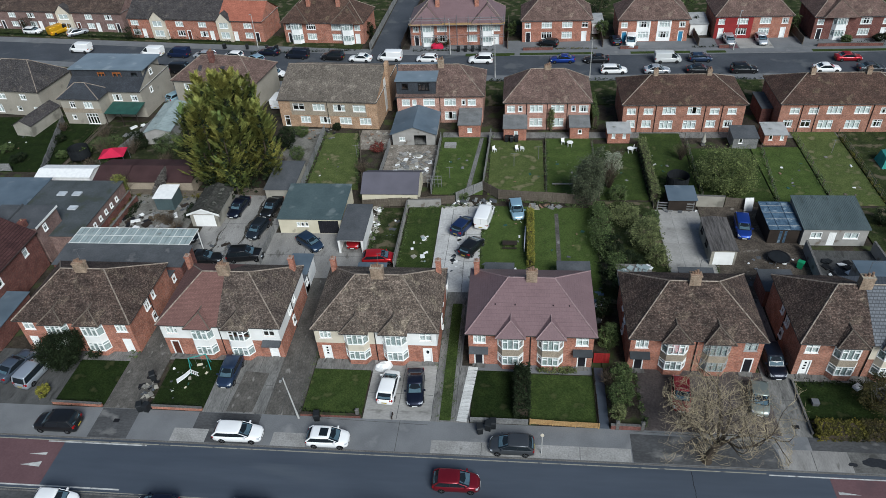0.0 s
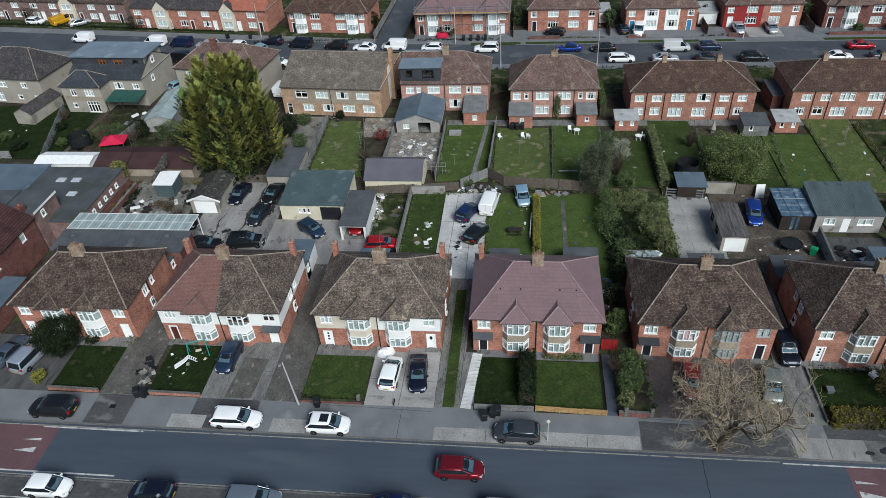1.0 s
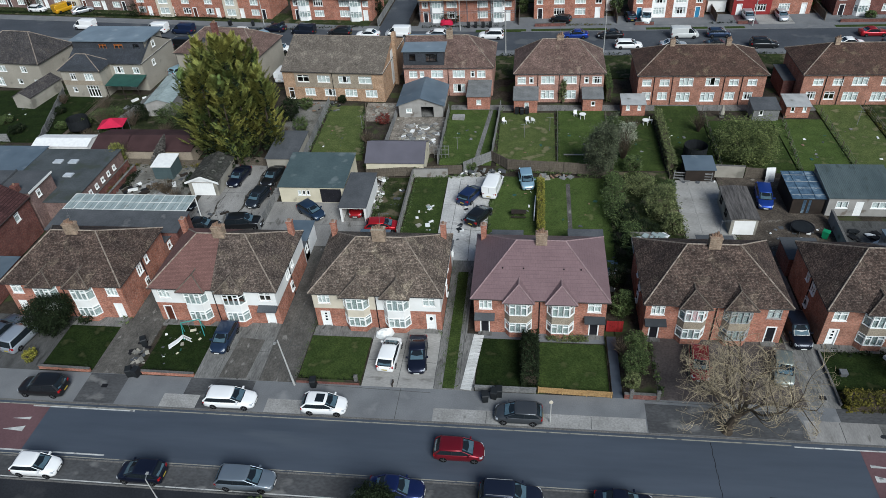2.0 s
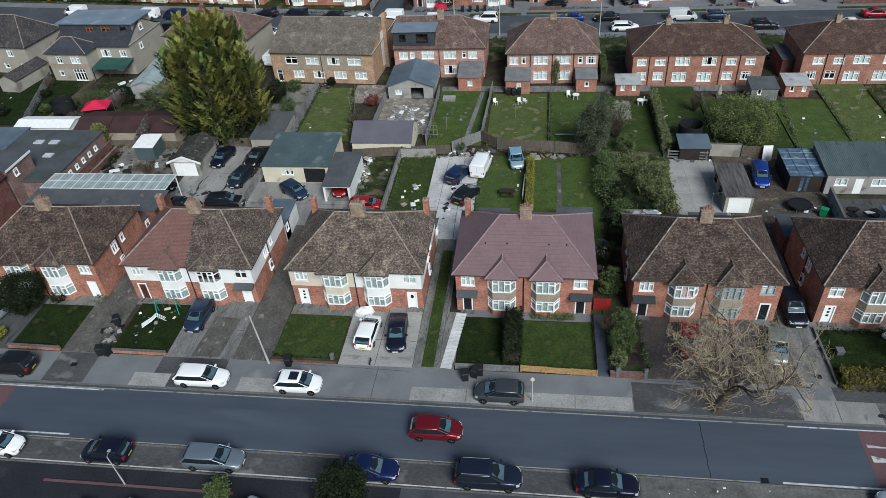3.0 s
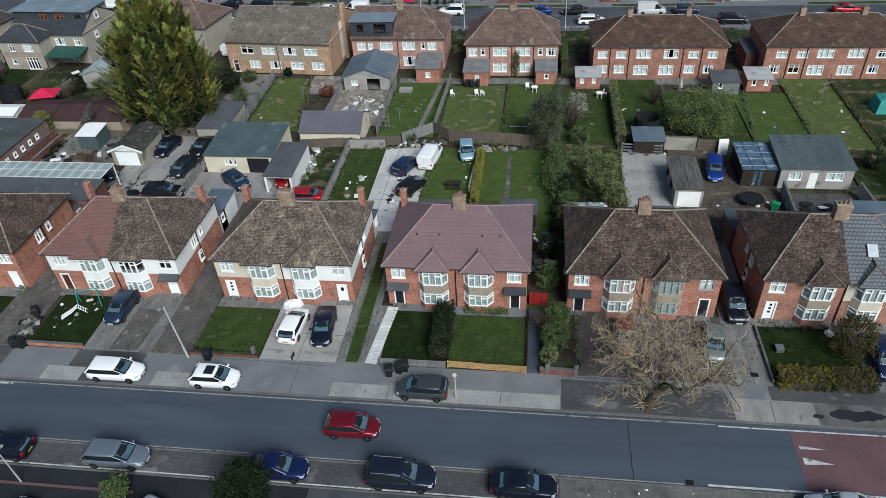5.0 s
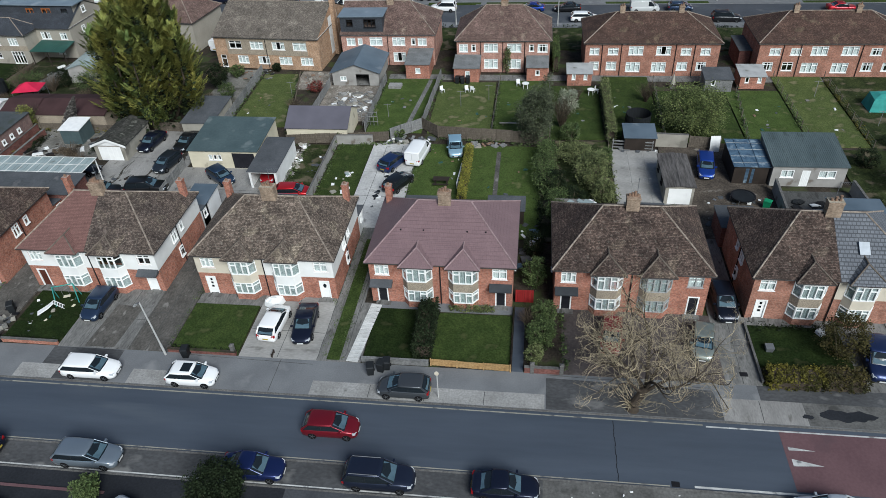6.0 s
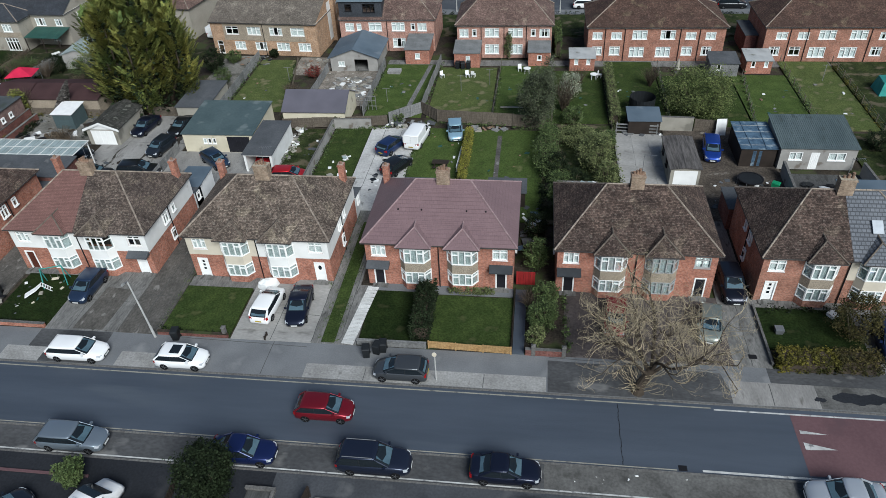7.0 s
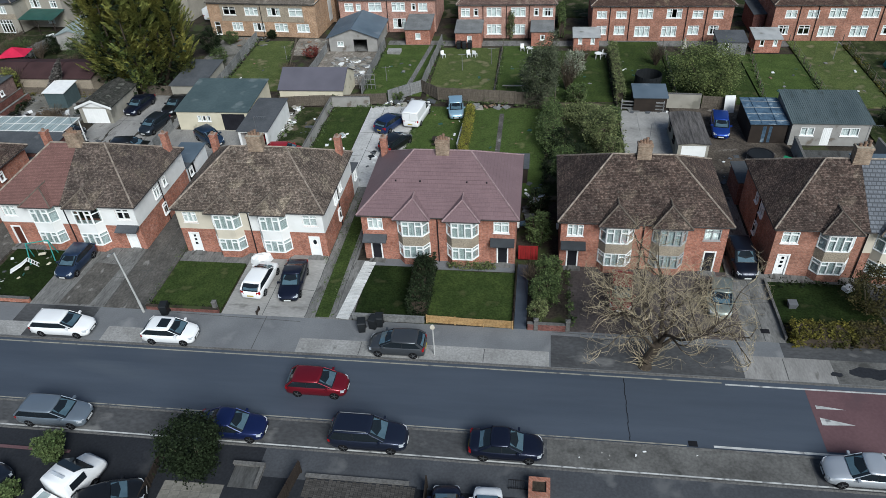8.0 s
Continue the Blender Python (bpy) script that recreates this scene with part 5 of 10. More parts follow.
for x, y, W, tl, lab in ((-85.5, 143.2, 21.5, TILE_SOOT, "red brick terrace with dark grey-brown roof"), (-64.0, 140.6, 9.8, TILE_ORANGE, "red brick end terrace with bright orange tiled roof"),
                         (-128.0, 150.9, 40.0, TILE_DARK, "red brick terrace with brown roof")):
    house(x, y, W, 8.4, lab, (tl,), BRICKBROWN if W > 30 else BRICK, terrace_wins(W), eave=4.4, ridge=7.2, runs=(0, 0), turn=-7, doors=terrace_doors(W), group=ACROSS)
for x, y, W in ((-80.0, 142.0, 3.4), (-64.5, 140.2, 3.2), (-104.5, 147.4, 3.6)):
    annex(x, y, x + W, y + 1.6, 4.3, CREAM, TILE_SOOT, "cream rendered gabled bay of the terrace", "gabled_bay", "house bay", "gable_y", 1.7, [(0.6, 0.7, W - 1.2, 1.3, "window"), (0.6, 2.8, W - 1.2, 1.2, "window")], turn=-7)
# scaffold
sc = thing("scaffold", pose(-22.8, 136.2, 0), "steel scaffolding with board lifts round the roof edge", "scaffold")
for i in range(9):
    for y in (-1.4, -0.3):
        part("standard", Mesh().tube((0.2 + i * 2.3, y, 0), (0.2 + i * 2.3, y, 6.2), 0.04, 0.04, 5), STEEL, sc)
for z in (2.2, 4.6, 5.6):
    for y in (-1.4, -0.3):
        part("ledger", Mesh().tube((0, y, z), (18.8, y, z), 0.04, 0.04, 5), STEEL, sc)
part("boards", Mesh().box(0, -1.4, 4.6, 18.8, -0.3, 4.66), WOODNEW, sc)

# ---- garages, sheds and workshops between the rows ----
annex(-32.2, 73.0, -23.8, 80.4, 2.3, YELLOWPAINT, FELTGREEN, "pale yellow garage with green-grey sheet roof", "garage", "garage", "lean", 0.55, [(2.4, 1.1, 0.45, 0.7, "window"), (2.95, 1.1, 0.45, 0.7, "window"), (3.5, 1.1, 0.45, 0.7, "window"), (5.3, 0.05, 2.7, 2.0, DARKDOOR)])
annex(-23.4, 68.9, -20.2, 76.2, 2.15, WHITE, FELT, "narrow white-framed garage with open door and felt roof", "garage", "garage", "lean", 0.25, [(0.25, 0, 2.7, 1.95, None)])
wg = annex(-44.9, 74.2, -41.0, 80.6, 2.0, CREAMPALE, MOSSROOF, "pale garage with white front and mossy corrugated roof", "garage", "garage", "gable_y", 0.8, [(0.5, 0, 2.9, 1.9, UPVC)], ribs=0.3)
for sg in (-1, 1):
    m = Mesh()
    m.v = [(1.95 + sg * 2.3, -0.22, 1.83), (1.95 + sg * 2.3, -0.16, 1.83), (1.95, -0.16, 2.72), (1.95, -0.22, 2.72), (1.95 + sg * 2.3, -0.22, 2.12), (1.95 + sg * 2.3, -0.16, 2.12), (1.95, -0.16, 3.0), (1.95, -0.22, 3.0)]
    m.f = [(3, 2, 1, 0), (4, 5, 6, 7), (0, 1, 5, 4), (1, 2, 6, 5), (2, 3, 7, 6), (3, 0, 4, 7)]
    part("barge_board", m, WHITE, wg, "white barge board", fix=True)
part("front_panel", Mesh().prism([(0, 2.05), (3.9, 2.05), (1.95, 2.75)], 0.005, 0.03), WHITE, wg, "white painted gable", at=Matrix(((1, 0, 0, 0), (0, 0, -1, 0), (0, 1, 0, 0), (0, 0, 0, 1))))
annex(-51.6, 77.9, -49.0, 80.8, 2.0, FELTGREEN, WHITEPLASTIC, "small grey-green shed with white sheet roof", "shed", "shed", "lean", 0.3)
annex(-57.3, 62.2, -41.0, 65.9, 2.9, BRICK3, FELT, "long flat-roofed brick workshop", "workshop", "workshop", "lean", 0.25)
pc = thing("carport", pose(-57.2, 66.0, 0), "long carport roofed with pale corrugated plastic", "carport")
for i in range(24):
    part("roof_sheet", Mesh().box(i * 0.66, 0, 3.2, i * 0.66 + 0.6, 3.3, 3.24), POLYCARB, pc)
for i in range(0, 25, 2):
    part("glazing_bar", Mesh().box(i * 0.66 - 0.05, -0.03, 3.2, i * 0.66 - 0.002, 3.33, 3.285), WHITE, pc, "white glazing bar")
for y in (0.0, 1.6, 3.24):
    part("purlin", Mesh().box(0, y, 3.287, 15.9, y + 0.06, 3.32), WHITE, pc, "white cross bar")
for i in range(6):
    for y in (0.15, 3.2):
        part("post", Mesh().box(0.1 + i * 3.1, y - 0.05, 0, 0.2 + i * 3.1, y + 0.05, 3.08), WHITE, pc)
l2 = annex(-68.0, 67.6, -57.0, 80.4, 3.1, BRICKBROWN, FELTGREY, "brick workshop with grey flat felt roof and roof lights", "workshop", "workshop", "flat")
for i, (x, y) in enumerate(((3.2, 9.0), (5.4, 9.0), (6.6, 5.6))):
    part("roof_light", Mesh().box(x, y, 3.19, x + 1.2, y + 0.9, 3.34), HEADLAMP, l2, "white roof light")
for i in range(6):
    window(l2, 0, 0, 0.6, 0.65, n=1, at=pose(11.1, 2.0 + i * 1.55, 1.7, 0, 0, 90), curtain=0)
annex(-77.0, 73.5, -68.1, 81.0, 3.2, BRICK3, FELTBLUE, "flat-roofed workshop with blue sheet roof", "workshop", "workshop", "flat")
b1 = house(-60.8, 49.0, 16.6, 13.0, "tall dark red brick building with red-brown ribbed roof", (TILE_MAROON,), BRICK3, [(13.4, 3.6, 0.9, 1.1, 1), (8.0, 3.4, 0.9, 1.1, 1), (3.0, 3.4, 0.9, 1.1, 1)], eave=5.2, ridge=9.0, runs=(0, 0), turn=90, gable=BRICK3)
chimney(b1, 17.2, 1.5, 4.8, 6.5, 0.8, 0.7, 1, BRICK3)
b2 = annex(-68.2, 66.0, -60.8, 70.8, 5.5, BRICKBROWN, FELT, "brown brick block with dark flat felt roof", "rear_block", "building", "flat", holes=[(4.0, 3.9, 0.8, 0.9, "window")])
part("fascia", Mesh().box(7.56, -0.1, 5.36, 7.62, 4.9, 5.62), WHITE, b2, "white painted fascia board")
part("party_wall", Mesh().box(2.9, -0.1, 5.6, 3.1, 4.8, 5.85), FELT, b2, "low felted parapet")
window(b2, 0, 0, 0.7, 0.9, n=1, at=pose(7.5, 1.2, 4.1, 0, 0, 90), curtain=2)
annex(-60.6, 50.5, -58.0, 57.5, 2.4, BRICK3, FELTBLUE, "narrow brick passage store with blue-grey roof", "side_store", "outbuilding", "flat")
# marquee, maroon garages, dark shed, mauve shed
annex(-72.0, 82.8, -63.6, 86.0, 2.3, WHITEPLASTIC, WHITEPLASTIC, "white covered trailer-like storage shed", "storage_shed", "shed", "gable_x", 0.4)
for k in range(3):
    annex(-62.6 + k * 5.0, 82.0, -57.7 + k * 5.0, 88.0, 2.1, PEBBLE, MAROON, "lock-up garage with maroon felt roof", "lock_up_garage", "garage", "gable_x", 0.8, group="row of lock-up garages")
annex(-36.2, 80.2, -32.2, 87.2, 2.1, CREAMPALE, FELT, "dark felt roofed garden shed with white side", "shed", "shed", "lean", 0.3)
annex(-22.3, 79.6, -14.6, 85.4, 2.0, YELLOWPAINT, PURPLEROOF, "yellow garage with dark mauve sheet roof", "garage", "garage", "gable_x", 1.5)
cg = annex(21.8, 67.9, 24.7, 74.4, 2.15, CREAMPALE, CORRBROWN, "dirty cream garage with white door and corrugated roof", "garage", "garage", "gable_y", 0.16, [(0.35, 0, 2.3, 1.95, UPVC)], ribs=0.2)
for yy in (2.0, 4.6):
    window(cg, 0, 0, 0.8, 0.7, n=1, top=False, at=pose(-0.04, yy + 0.8, 1.1, 0, 0, -90), mat=WOODDARK, curtain=0)
ts = annex(29.5, 72.3, 33.0, 77.6, 2.15, WOODDARK, TARPBLUE, "dark timber shed under a blue tarpaulin", "shed", "shed", "lean", 0.25, [(1.2, 0.1, 0.35, 1.8, TARPBLUE), (1.8, .1, .3, 1.8, TARPBLUE)])
for k in range(4):
    part("rope", Mesh().tube((-0.1, 0.5 + k * 1.35, 2.3 + 0.063 * k), (3.6, 0.6 + k * 1.3, 2.3 + 0.063 * k), 0.025, 0.025, 5), PALESHEET, ts, "pale tie rope over the tarpaulin")
for k in range(2):
    part("fold", Mesh().tube((1.0 + 1.4 * k, -0.12, 2.24), (0.8 + 1.7 * k, 5.4, 2.5), 0.07, 0.05, 6), TARPBLUE, ts, "raised fold of the tarpaulin")
annex(33.3, 72.0, 40.7, 77.9, 2.45, GREYRENDER, SHEETGREEN, "large rendered garage with green-grey sheet roof", "garage", "garage", "lean", 0.75, [(0.9, 1.1, 1.3, 0.9, "window"), (3.0, 0.05, 0.85, 1.95, UPVC), (4.7, 1.1, 1.7, 0.9, "window")], ribs=0.2)
annex(18.7, 79.0, 22.2, 82.0, 1.7, WOODDARK, FELTBLUE, "low garden shed with blue-grey roof", "shed", "shed", "lean", 0.2)
annex(26.0, 60.8, 29.4, 64.3, 2.3, BRICK3, FELT, "brick rear outbuilding with grey flat roof", "outbuilding", "outbuilding", "flat")
annex(36.8, 61.0, 41.5, 66.0, 2.4, GREYRENDER, FELTBLUE, "rear extension with blue-grey flat roof", "extension", "extension", "flat")
annex(10.6, 61.6, 14.2, 65.0, 1.9, WOODDARK, ASBESTOS, "dark shed with pale corrugated roof", "shed", "shed", "lean", 0.2, ribs=0.4)
annex(17.4, 61.2, 21.0, 64.4, 2.1, BRICK3, FELT, "brick rear extension with grey felt roof", "extension", "extension", "lean", 0.2)
annex(3.8, 63.4, 7.4, 65.6, 1.7, WOODDARK, FELT, "low garden shed with dark felt roof", "shed", "shed", "lean", 0.2)
annex(-4.6, 61.0, -1.4, 64.6, 2.0, BRICK, FELT, "brick rear extension with grey felt roof", "extension", "extension", "lean", 0.3)
annex(-28.0, 61.0, -25.6, 65.4, 2.3, WHITE, FELTBLUE, "white rear extension with blue-grey roof", "extension", "extension", "lean", 0.2)
annex(-19.6, 61.4, -16.4, 64.2, 2.3, BRICK, FELTBLUE, "rear extension with blue-grey flat roof", "extension", "extension", "flat")
annex(12.5, 96.8, 15.8, 99.6, 1.75, BRICK, PALESHEET, "brick garden store with pale sheet roof", "garden_store", "outbuilding", "lean", 0.3, [(0.6, .9, .5, .8, "window"), (2.2, .9, .5, .8, "window")])
annex(30.5, 95.2, 34.0, 98.4, 1.75, WOODGREY, FELT, "grey timber shed with felt roof", "shed", "shed", "lean", 0.3, [(0.8, .9, .5, .8, "window")])
annex(35.2, 96.2, 38.4, 99.4, 1.75, BRICK, PALESHEET, "brick garden store with pale sheet roof", "garden_store", "outbuilding", "lean", 0.3, [(0.6, .9, .5, .8, "window"), (2.2, .9, .5, .8, "window")])
annex(-61.2, 96.4, -57.0, 106.5, 2.2, GREYRENDER, POLYCARB, "long shed with pale corrugated roof", "shed", "shed", "gable_y", 0.6, ribs=0.5, turn=4)

# rear extensions of the front houses
for x0, x1, y1, lab, wall_ in ((-38.4, -35.6, 62.6, "low brick rear extension with grey felt roof", BRICK), (-28.4, -25.6, 62.4, "low white rear extension with grey felt roof", WHITE), (-11.8, -9.0, 62.6, "low white rear extension with grey felt roof", WHITE), (-45.2, -42.0, 62.6, "low brick rear extension with grey felt roof", BRICK)):
    w = annex(x0, 60.62, x1, y1, 2.5, wall_, FELT, lab, "extension", "extension", "lean", -0.25)
    window(w, 0, 0, 0.7, 0.9, n=1, at=pose(x1 - x0 + 0.06, 0.6, 1.2, 0, 0, 90), curtain=2)
# television aerials
for x, y, z in ((-48.0, 55.9, 9.2), (-15.2, 55.9, 9.3), (16.9, 55.9, 9.2), (-31.8, 55.9, 9.2), (32.6, 55.9, 9.3), (3.4, 105.8, 9.1)):
    o = thing("television_aerial", pose(x, y, z - 0.6), "thin metal television aerial on a chimney", "aerial", "aerials")
    part("mast", Mesh().tube((0, 0, 0), (0, 0, 1.9), 0.02), STEEL, o)
    part("boom", Mesh().tube((-0.1, 0, 1.8), (1.0, 0.2, 1.8), 0.012, 0.012, 4), STEEL, o)
    for i in range(6):
        part("element", Mesh().tube((0.1 + i * 0.16, -0.2, 1.8), (0.06 + i * 0.16, 0.25, 1.8), 0.008, 0.008, 4), STEEL, o)
# ---- front gardens and drives ----
plot("lawn", rect(-48.0, 43.8, -42.5, 49.6), GRASS_DARK, "short green front lawn", "lawn", 0.05)
plot("forecourt", rect(-58.0, 43.35, -48.0, 50.9), CONCRETE_WET, "stained concrete forecourt", "forecourt")
plot("path", rect(-48.0, 49.6, -42.5, 50.95), CONCRETE, "concrete path along the house", "path")
plot("drive", rect(-42.5, 43.35, -38.2, 62.0), CONCRETE_BROWN, "worn brown concrete shared drive", "drive")
plot("lawn", rect(-37.6, 43.7, -32.0, 50.2), GRASS_DARK, "rough green front lawn", "lawn", 0.05)
plot("path", rect(-38.2, 50.2, -32.0, 50.95), CONCRETE, "concrete path", "path")
plot("drive", rect(-32.0, 43.35, -25.6, 50.95), CONCRETE, "stained concrete parking area", "drive")
plot("drive_patch", [(-29.6, 43.5), (-26.9, 43.5), (-26.6, 48.6), (-29.2, 48.8)], CONCRETE_BROWN, "darker repaired patch of the drive", "drive", 0.036)
plot("drive", rect(-25.6, 43.35, -22.0, 64.0), CONCRETE_BROWN, "narrow stained concrete drive", "drive", 0.024)
plot("lawn", rect(-21.9, 43.6, -15.9, 49.5), GRASS, "mown green front lawn", "lawn", 0.05)
plot("path", rect(-21.9, 49.5, -15.7, 50.95), CONCRETE, "concrete path", "path")
plot("drive", rect(-15.7, 43.35, -9.0, 50.95), CONCRETE_LT, "pale concrete parking area", "drive")
plot("drive", rect(-9.0, 43.35, -6.5, 66.0), CONCRETE, "concrete drive with a grass strip between the houses", "drive", 0.024)
plot("grass_strip", rect(-8.2, 43.5, -7.1, 60.0), GRASS, "green grass strip along the drive", "grass", 0.05)
slab_path = plot("path", rect(-6.5, 43.35, -5.3, 50.6), CONCRETE, "garden path of pale slabs", "path", 0.03)
plot("lawn", rect(-5.2, 43.7, -0.9, 50.0), GRASS_DARK, "dark green front lawn", "lawn", 0.05)
plot("lawn", rect(-0.9, 43.9, 6.8, 49.7), GRASS, "green front lawn", "lawn", 0.054)
plot("path", rect(-5.2, 50.0, 6.8, 50.95), PAVEMENT, "dark path along the house", "path", 0.04)
plot("path", rect(7.0, 43.35, 7.9, 50.9), ASPHALT, "dark asphalt side path", "path", 0.04)
plot("garden_bed", rect(7.9, 43.35, 11.0, 52.0), SOIL, "overgrown planting bed", "garden bed", 0.05)
plot("forecourt", rect(11.0, 43.35, 23.4, 50.95), FORECOURT, "worn brown-grey forecourt", "forecourt")
plot("drive", rect(23.4, 43.35, 26.1, 64.0), CONCRETE, "stained concrete drive", "drive", 0.026)
plot("lawn", rect(26.1, 45.4, 33.4, 50.0), GRASS_DARK, "dark green front lawn", "lawn", 0.05)
plot("drive", rect(33.4, 43.35, 40.0, 50.0), CONCRETE, "stained concrete drive", "drive", 0.028)
plot("path", rect(26.1, 50.0, 40.0, 50.95), CONCRETE, "concrete path", "path")
plot("pavement_patch", rect(-8.7, 39.78, 9.6, 41.2), SLAB, "pale concrete slab strip", "pavement", 0.008)
plot("pavement_patch", rect(25.6, 41.9, 60.0, 43.34), ASPHALT_OLD, "dark stretch of pavement by the hedge", "pavement", 0.005)
plot("strip_patch", rect(9.5, 31.62, 25.0, 33.68), PAVE_STAINED, "pale stained concrete stretch of the parking strip", "parking strip", -0.055)
plot("pavement_patch", rect(28.5, 39.78, 60.0, 41.9), PAVE_STAINED, "stained concrete stretch of pavement", "pavement", 0.0095)
plot("pavement_patch", rect(22.6, 39.78, 28.5, 41.9), CONCRETE_YARD, "cracked pale concrete slabs", "pavement", 0.008)
plot("pavement_patch", rect(-34.0, 39.78, -30.5, 41.3), SLAB, "pale concrete slab strip", "pavement", 0.008)
plot("pavement_patch", rect(-24.0, 39.78, -20.6, 41.3), SLAB, "pale concrete slab strip", "pavement", 0.008)
# red road surface
plot("red_road", rect(26.2, 34.3, 120, 39.3), REDROAD, "red surfaced stretch of road", "road", -0.104)
plot("red_road", rect(-120, 34.3, -44.3, 39.3), REDROAD, "red surfaced stretch of road", "road", -0.104)
plot("pavement_patch", rect(-32.2, 39.78, -25.8, 43.3), ASPHALT_OLD, "darker asphalt drive crossing", "pavement", 0.006)
plot("pavement_patch", [(9.7, 39.78), (22.9, 39.78), (22.2, 42.6), (9.7, 42.9)], ASPHALT_OLD, "dark newer asphalt patch", "pavement", 0.006)
plot("pavement_patch", rect(-42.4, 39.78, -38.4, 43.3), ASPHALT_OLD, "darker asphalt drive crossing", "pavement", 0.006)
for k, (x, y, rx, ry) in enumerate(((30.9, 40.85, 1.45, 0.5), (32.2, 40.9, 1.2, 0.42), (36.2, 40.9, 1.5, 0.35), (28.6, 40.6, 0.4, 0.2))):
    plot("damp_stain", [(x + rx * math.cos(a) * (1 + 0.06 * math.sin(3 * a + k) + 0.05 * math.sin(8 * a + k)), y + ry * math.sin(a) * (1 + 0.18 * math.sin(4 * a + 2 * k) + 0.1 * math.cos(9 * a))) for a in [2 * math.pi * i / 40 for i in range(40)]], PAVING_DARK, "dark damp stain on the pavement", "stain", 0.014 + 0.001 * k)

def strip(name, x0, y0, x1, y1, mat, label, z=-0.1):
    return solid(name, Mesh().box(x0, y0, z - 0.006, x1, y1, z), mat, label, "road marking", "structure")


strip("edge_line", -200, 39.28, 21.0, 39.38, ROADYELLOW, "faded double edge line")
strip("edge_line", 21.2, 39.15, 60, 39.27, ROADPAINT, "worn white edge line")
strip("edge_line", -200, 33.98, 18.0, 34.06, ROADYELLOW, "faded edge line")
strip("edge_line", 19.6, 34.0, 60, 34.16, ROADPAINT, "white edge line")
strip("edge_line", -46.0, 39.1, -36.0, 39.24, ROADPAINT, "white edge line")
strip("edge_line", -49.0, 34.3, -36.5, 34.45, ROADPAINT, "white edge line")
strip("bay_line", -200, 31.72, 60, 31.82, ROADPAINT, "worn white parking bay line", -0.05)
for sx, x in ((1, 26.5), (-1, -45.4)):
    m = Mesh()
    m.face((x, 36.3, -0.099), (x + sx * 2.0, 36.45, -0.099), (x, 36.9, -0.099))
    m.face((x, 37.6, -0.099), (x + sx * 1.8, 37.65, -0.099), (x, 37.9, -0.099))
    solid("road_marking", m, ROADPAINT, "white triangular road markings", "road marking", "structure", fix=True)
crack = Mesh()
for i in range(14):
    crack.box(14.57 + 0.03 * math.sin(i * 1.7), 34.0 + i * 0.37, -0.108, 14.62 + 0.03 * math.sin(i * 1.7), 34.4 + i * 0.37, -0.1075)
solid("road_crack", crack, GUTTER, "dark tar-filled crack across the road", "crack", "structure")
solid("drain_cover", Mesh().box(18.1, 33.98, -0.106, 18.65, 34.4, -0.1), GUTTER, "dark iron drain cover", "drain cover", "structure")
stain = Mesh().prism([(-7.5, 37.0), (-5.0, 36.72), (-4.2, 36.66), (-4.3, 36.78), (-6.0, 36.98)], -0.108, -0.1075)
solid("road_stain", stain, GUTTER, "dark streak of tar on the road", "stain", "structure")
for x, y in ((-20.6, 43.1), (-30.0, 40.2), (-40.6, 41.6), (24.6, 44.2)):
    solid("manhole_cover", Mesh().box(x, y, 0.03 if y > 43.3 else 0.009, x + 0.6, y + 0.45, 0.034 if y > 43.3 else 0.014), GUTTER, "iron manhole cover in the pavement", "manhole cover", "structure")

# ---- back yards of the front row ----
plot("yard", rect(-58.0, 60.6, -42.5, 62.1), CONCRETE, "concrete yard behind the house", "yard")
plot("yard", rect(-43.5, 62.0, -33.0, 82.0), CONCRETE_YARD, "broad stained concrete parking yard", "yard", 0.028)
for k, (x, ya, yb, w) in enumerate(((-37.3, 70.4, 80.6, 0.3), (-41.0, 64.6, 74.2, 0.16), (-34.2, 74.4, 80.4, 0.5))):
    ys = [ya + (yb - ya) * i / 24 for i in range(25)]
    edge = [0.25 + 0.75 * math.sin(math.pi * i / 24) * (1 + 0.45 * math.sin(2.3 * i + k)) for i in range(25)]
    mid = [x + 0.25 * math.sin(0.5 * i + k) + 0.03 * i * (k < 2) for i in range(25)]
    plot("yard_stain", [(c + w * e, y) for c, e, y in zip(mid, edge, ys)] + [(c - w * e * 0.8, y) for c, e, y in reversed(list(zip(mid, edge, ys)))], EARTHSTAIN, "dark earthy streak worn along the concrete yard", "stain", 0.034 + 0.001 * k)
plot("yard", rect(-33.0, 64.0, -20.0, 73.0), CONCRETE_YARD, "stained concrete yard before the garages", "yard", 0.022)
plot("yard", rect(-57.0, 71.0, -45.6, 82.0), GRAVEL, "rough gravel yard", "yard", 0.05)
plot("yard", rect(-57.0, 65.9, -43.5, 71.0), CONCRETE, "concrete under the carport", "yard", 0.02)
plot("lawn", rect(-19.9, 68.5, -16.2, 79.0), GRASS_ROUGH, "rough back lawn", "lawn", 0.05)
plot("lawn", rect(-15.7, 65.8, -11.4, 79.2), GRASS, "weedy back lawn strewn with rubbish", "lawn", 0.05)
plot("yard", rect(-11.3, 62.0, -5.6, 79.6), PALEYARD, "pale concrete parking yard", "yard", 0.032)
plot("lawn", rect(-5.5, 64.0, 0.4, 79.6), GRASS_MID, "small back lawn with worn patches", "lawn", 0.05)
plot("lawn", rect(1.0, 61.0, 9.0, 79.4), GRASS_MID, "long green back lawn", "lawn", 0.05)
plot("path", rect(3.9, 66.5, 4.4, 78.0), CONCRETE_BROWN, "worn stepping-stone garden path", "path", 0.056)
plot("rough_garden", rect(9.0, 60.6, 17.0, 81.0), GRASS_ROUGH, "overgrown back garden", "garden", 0.04)
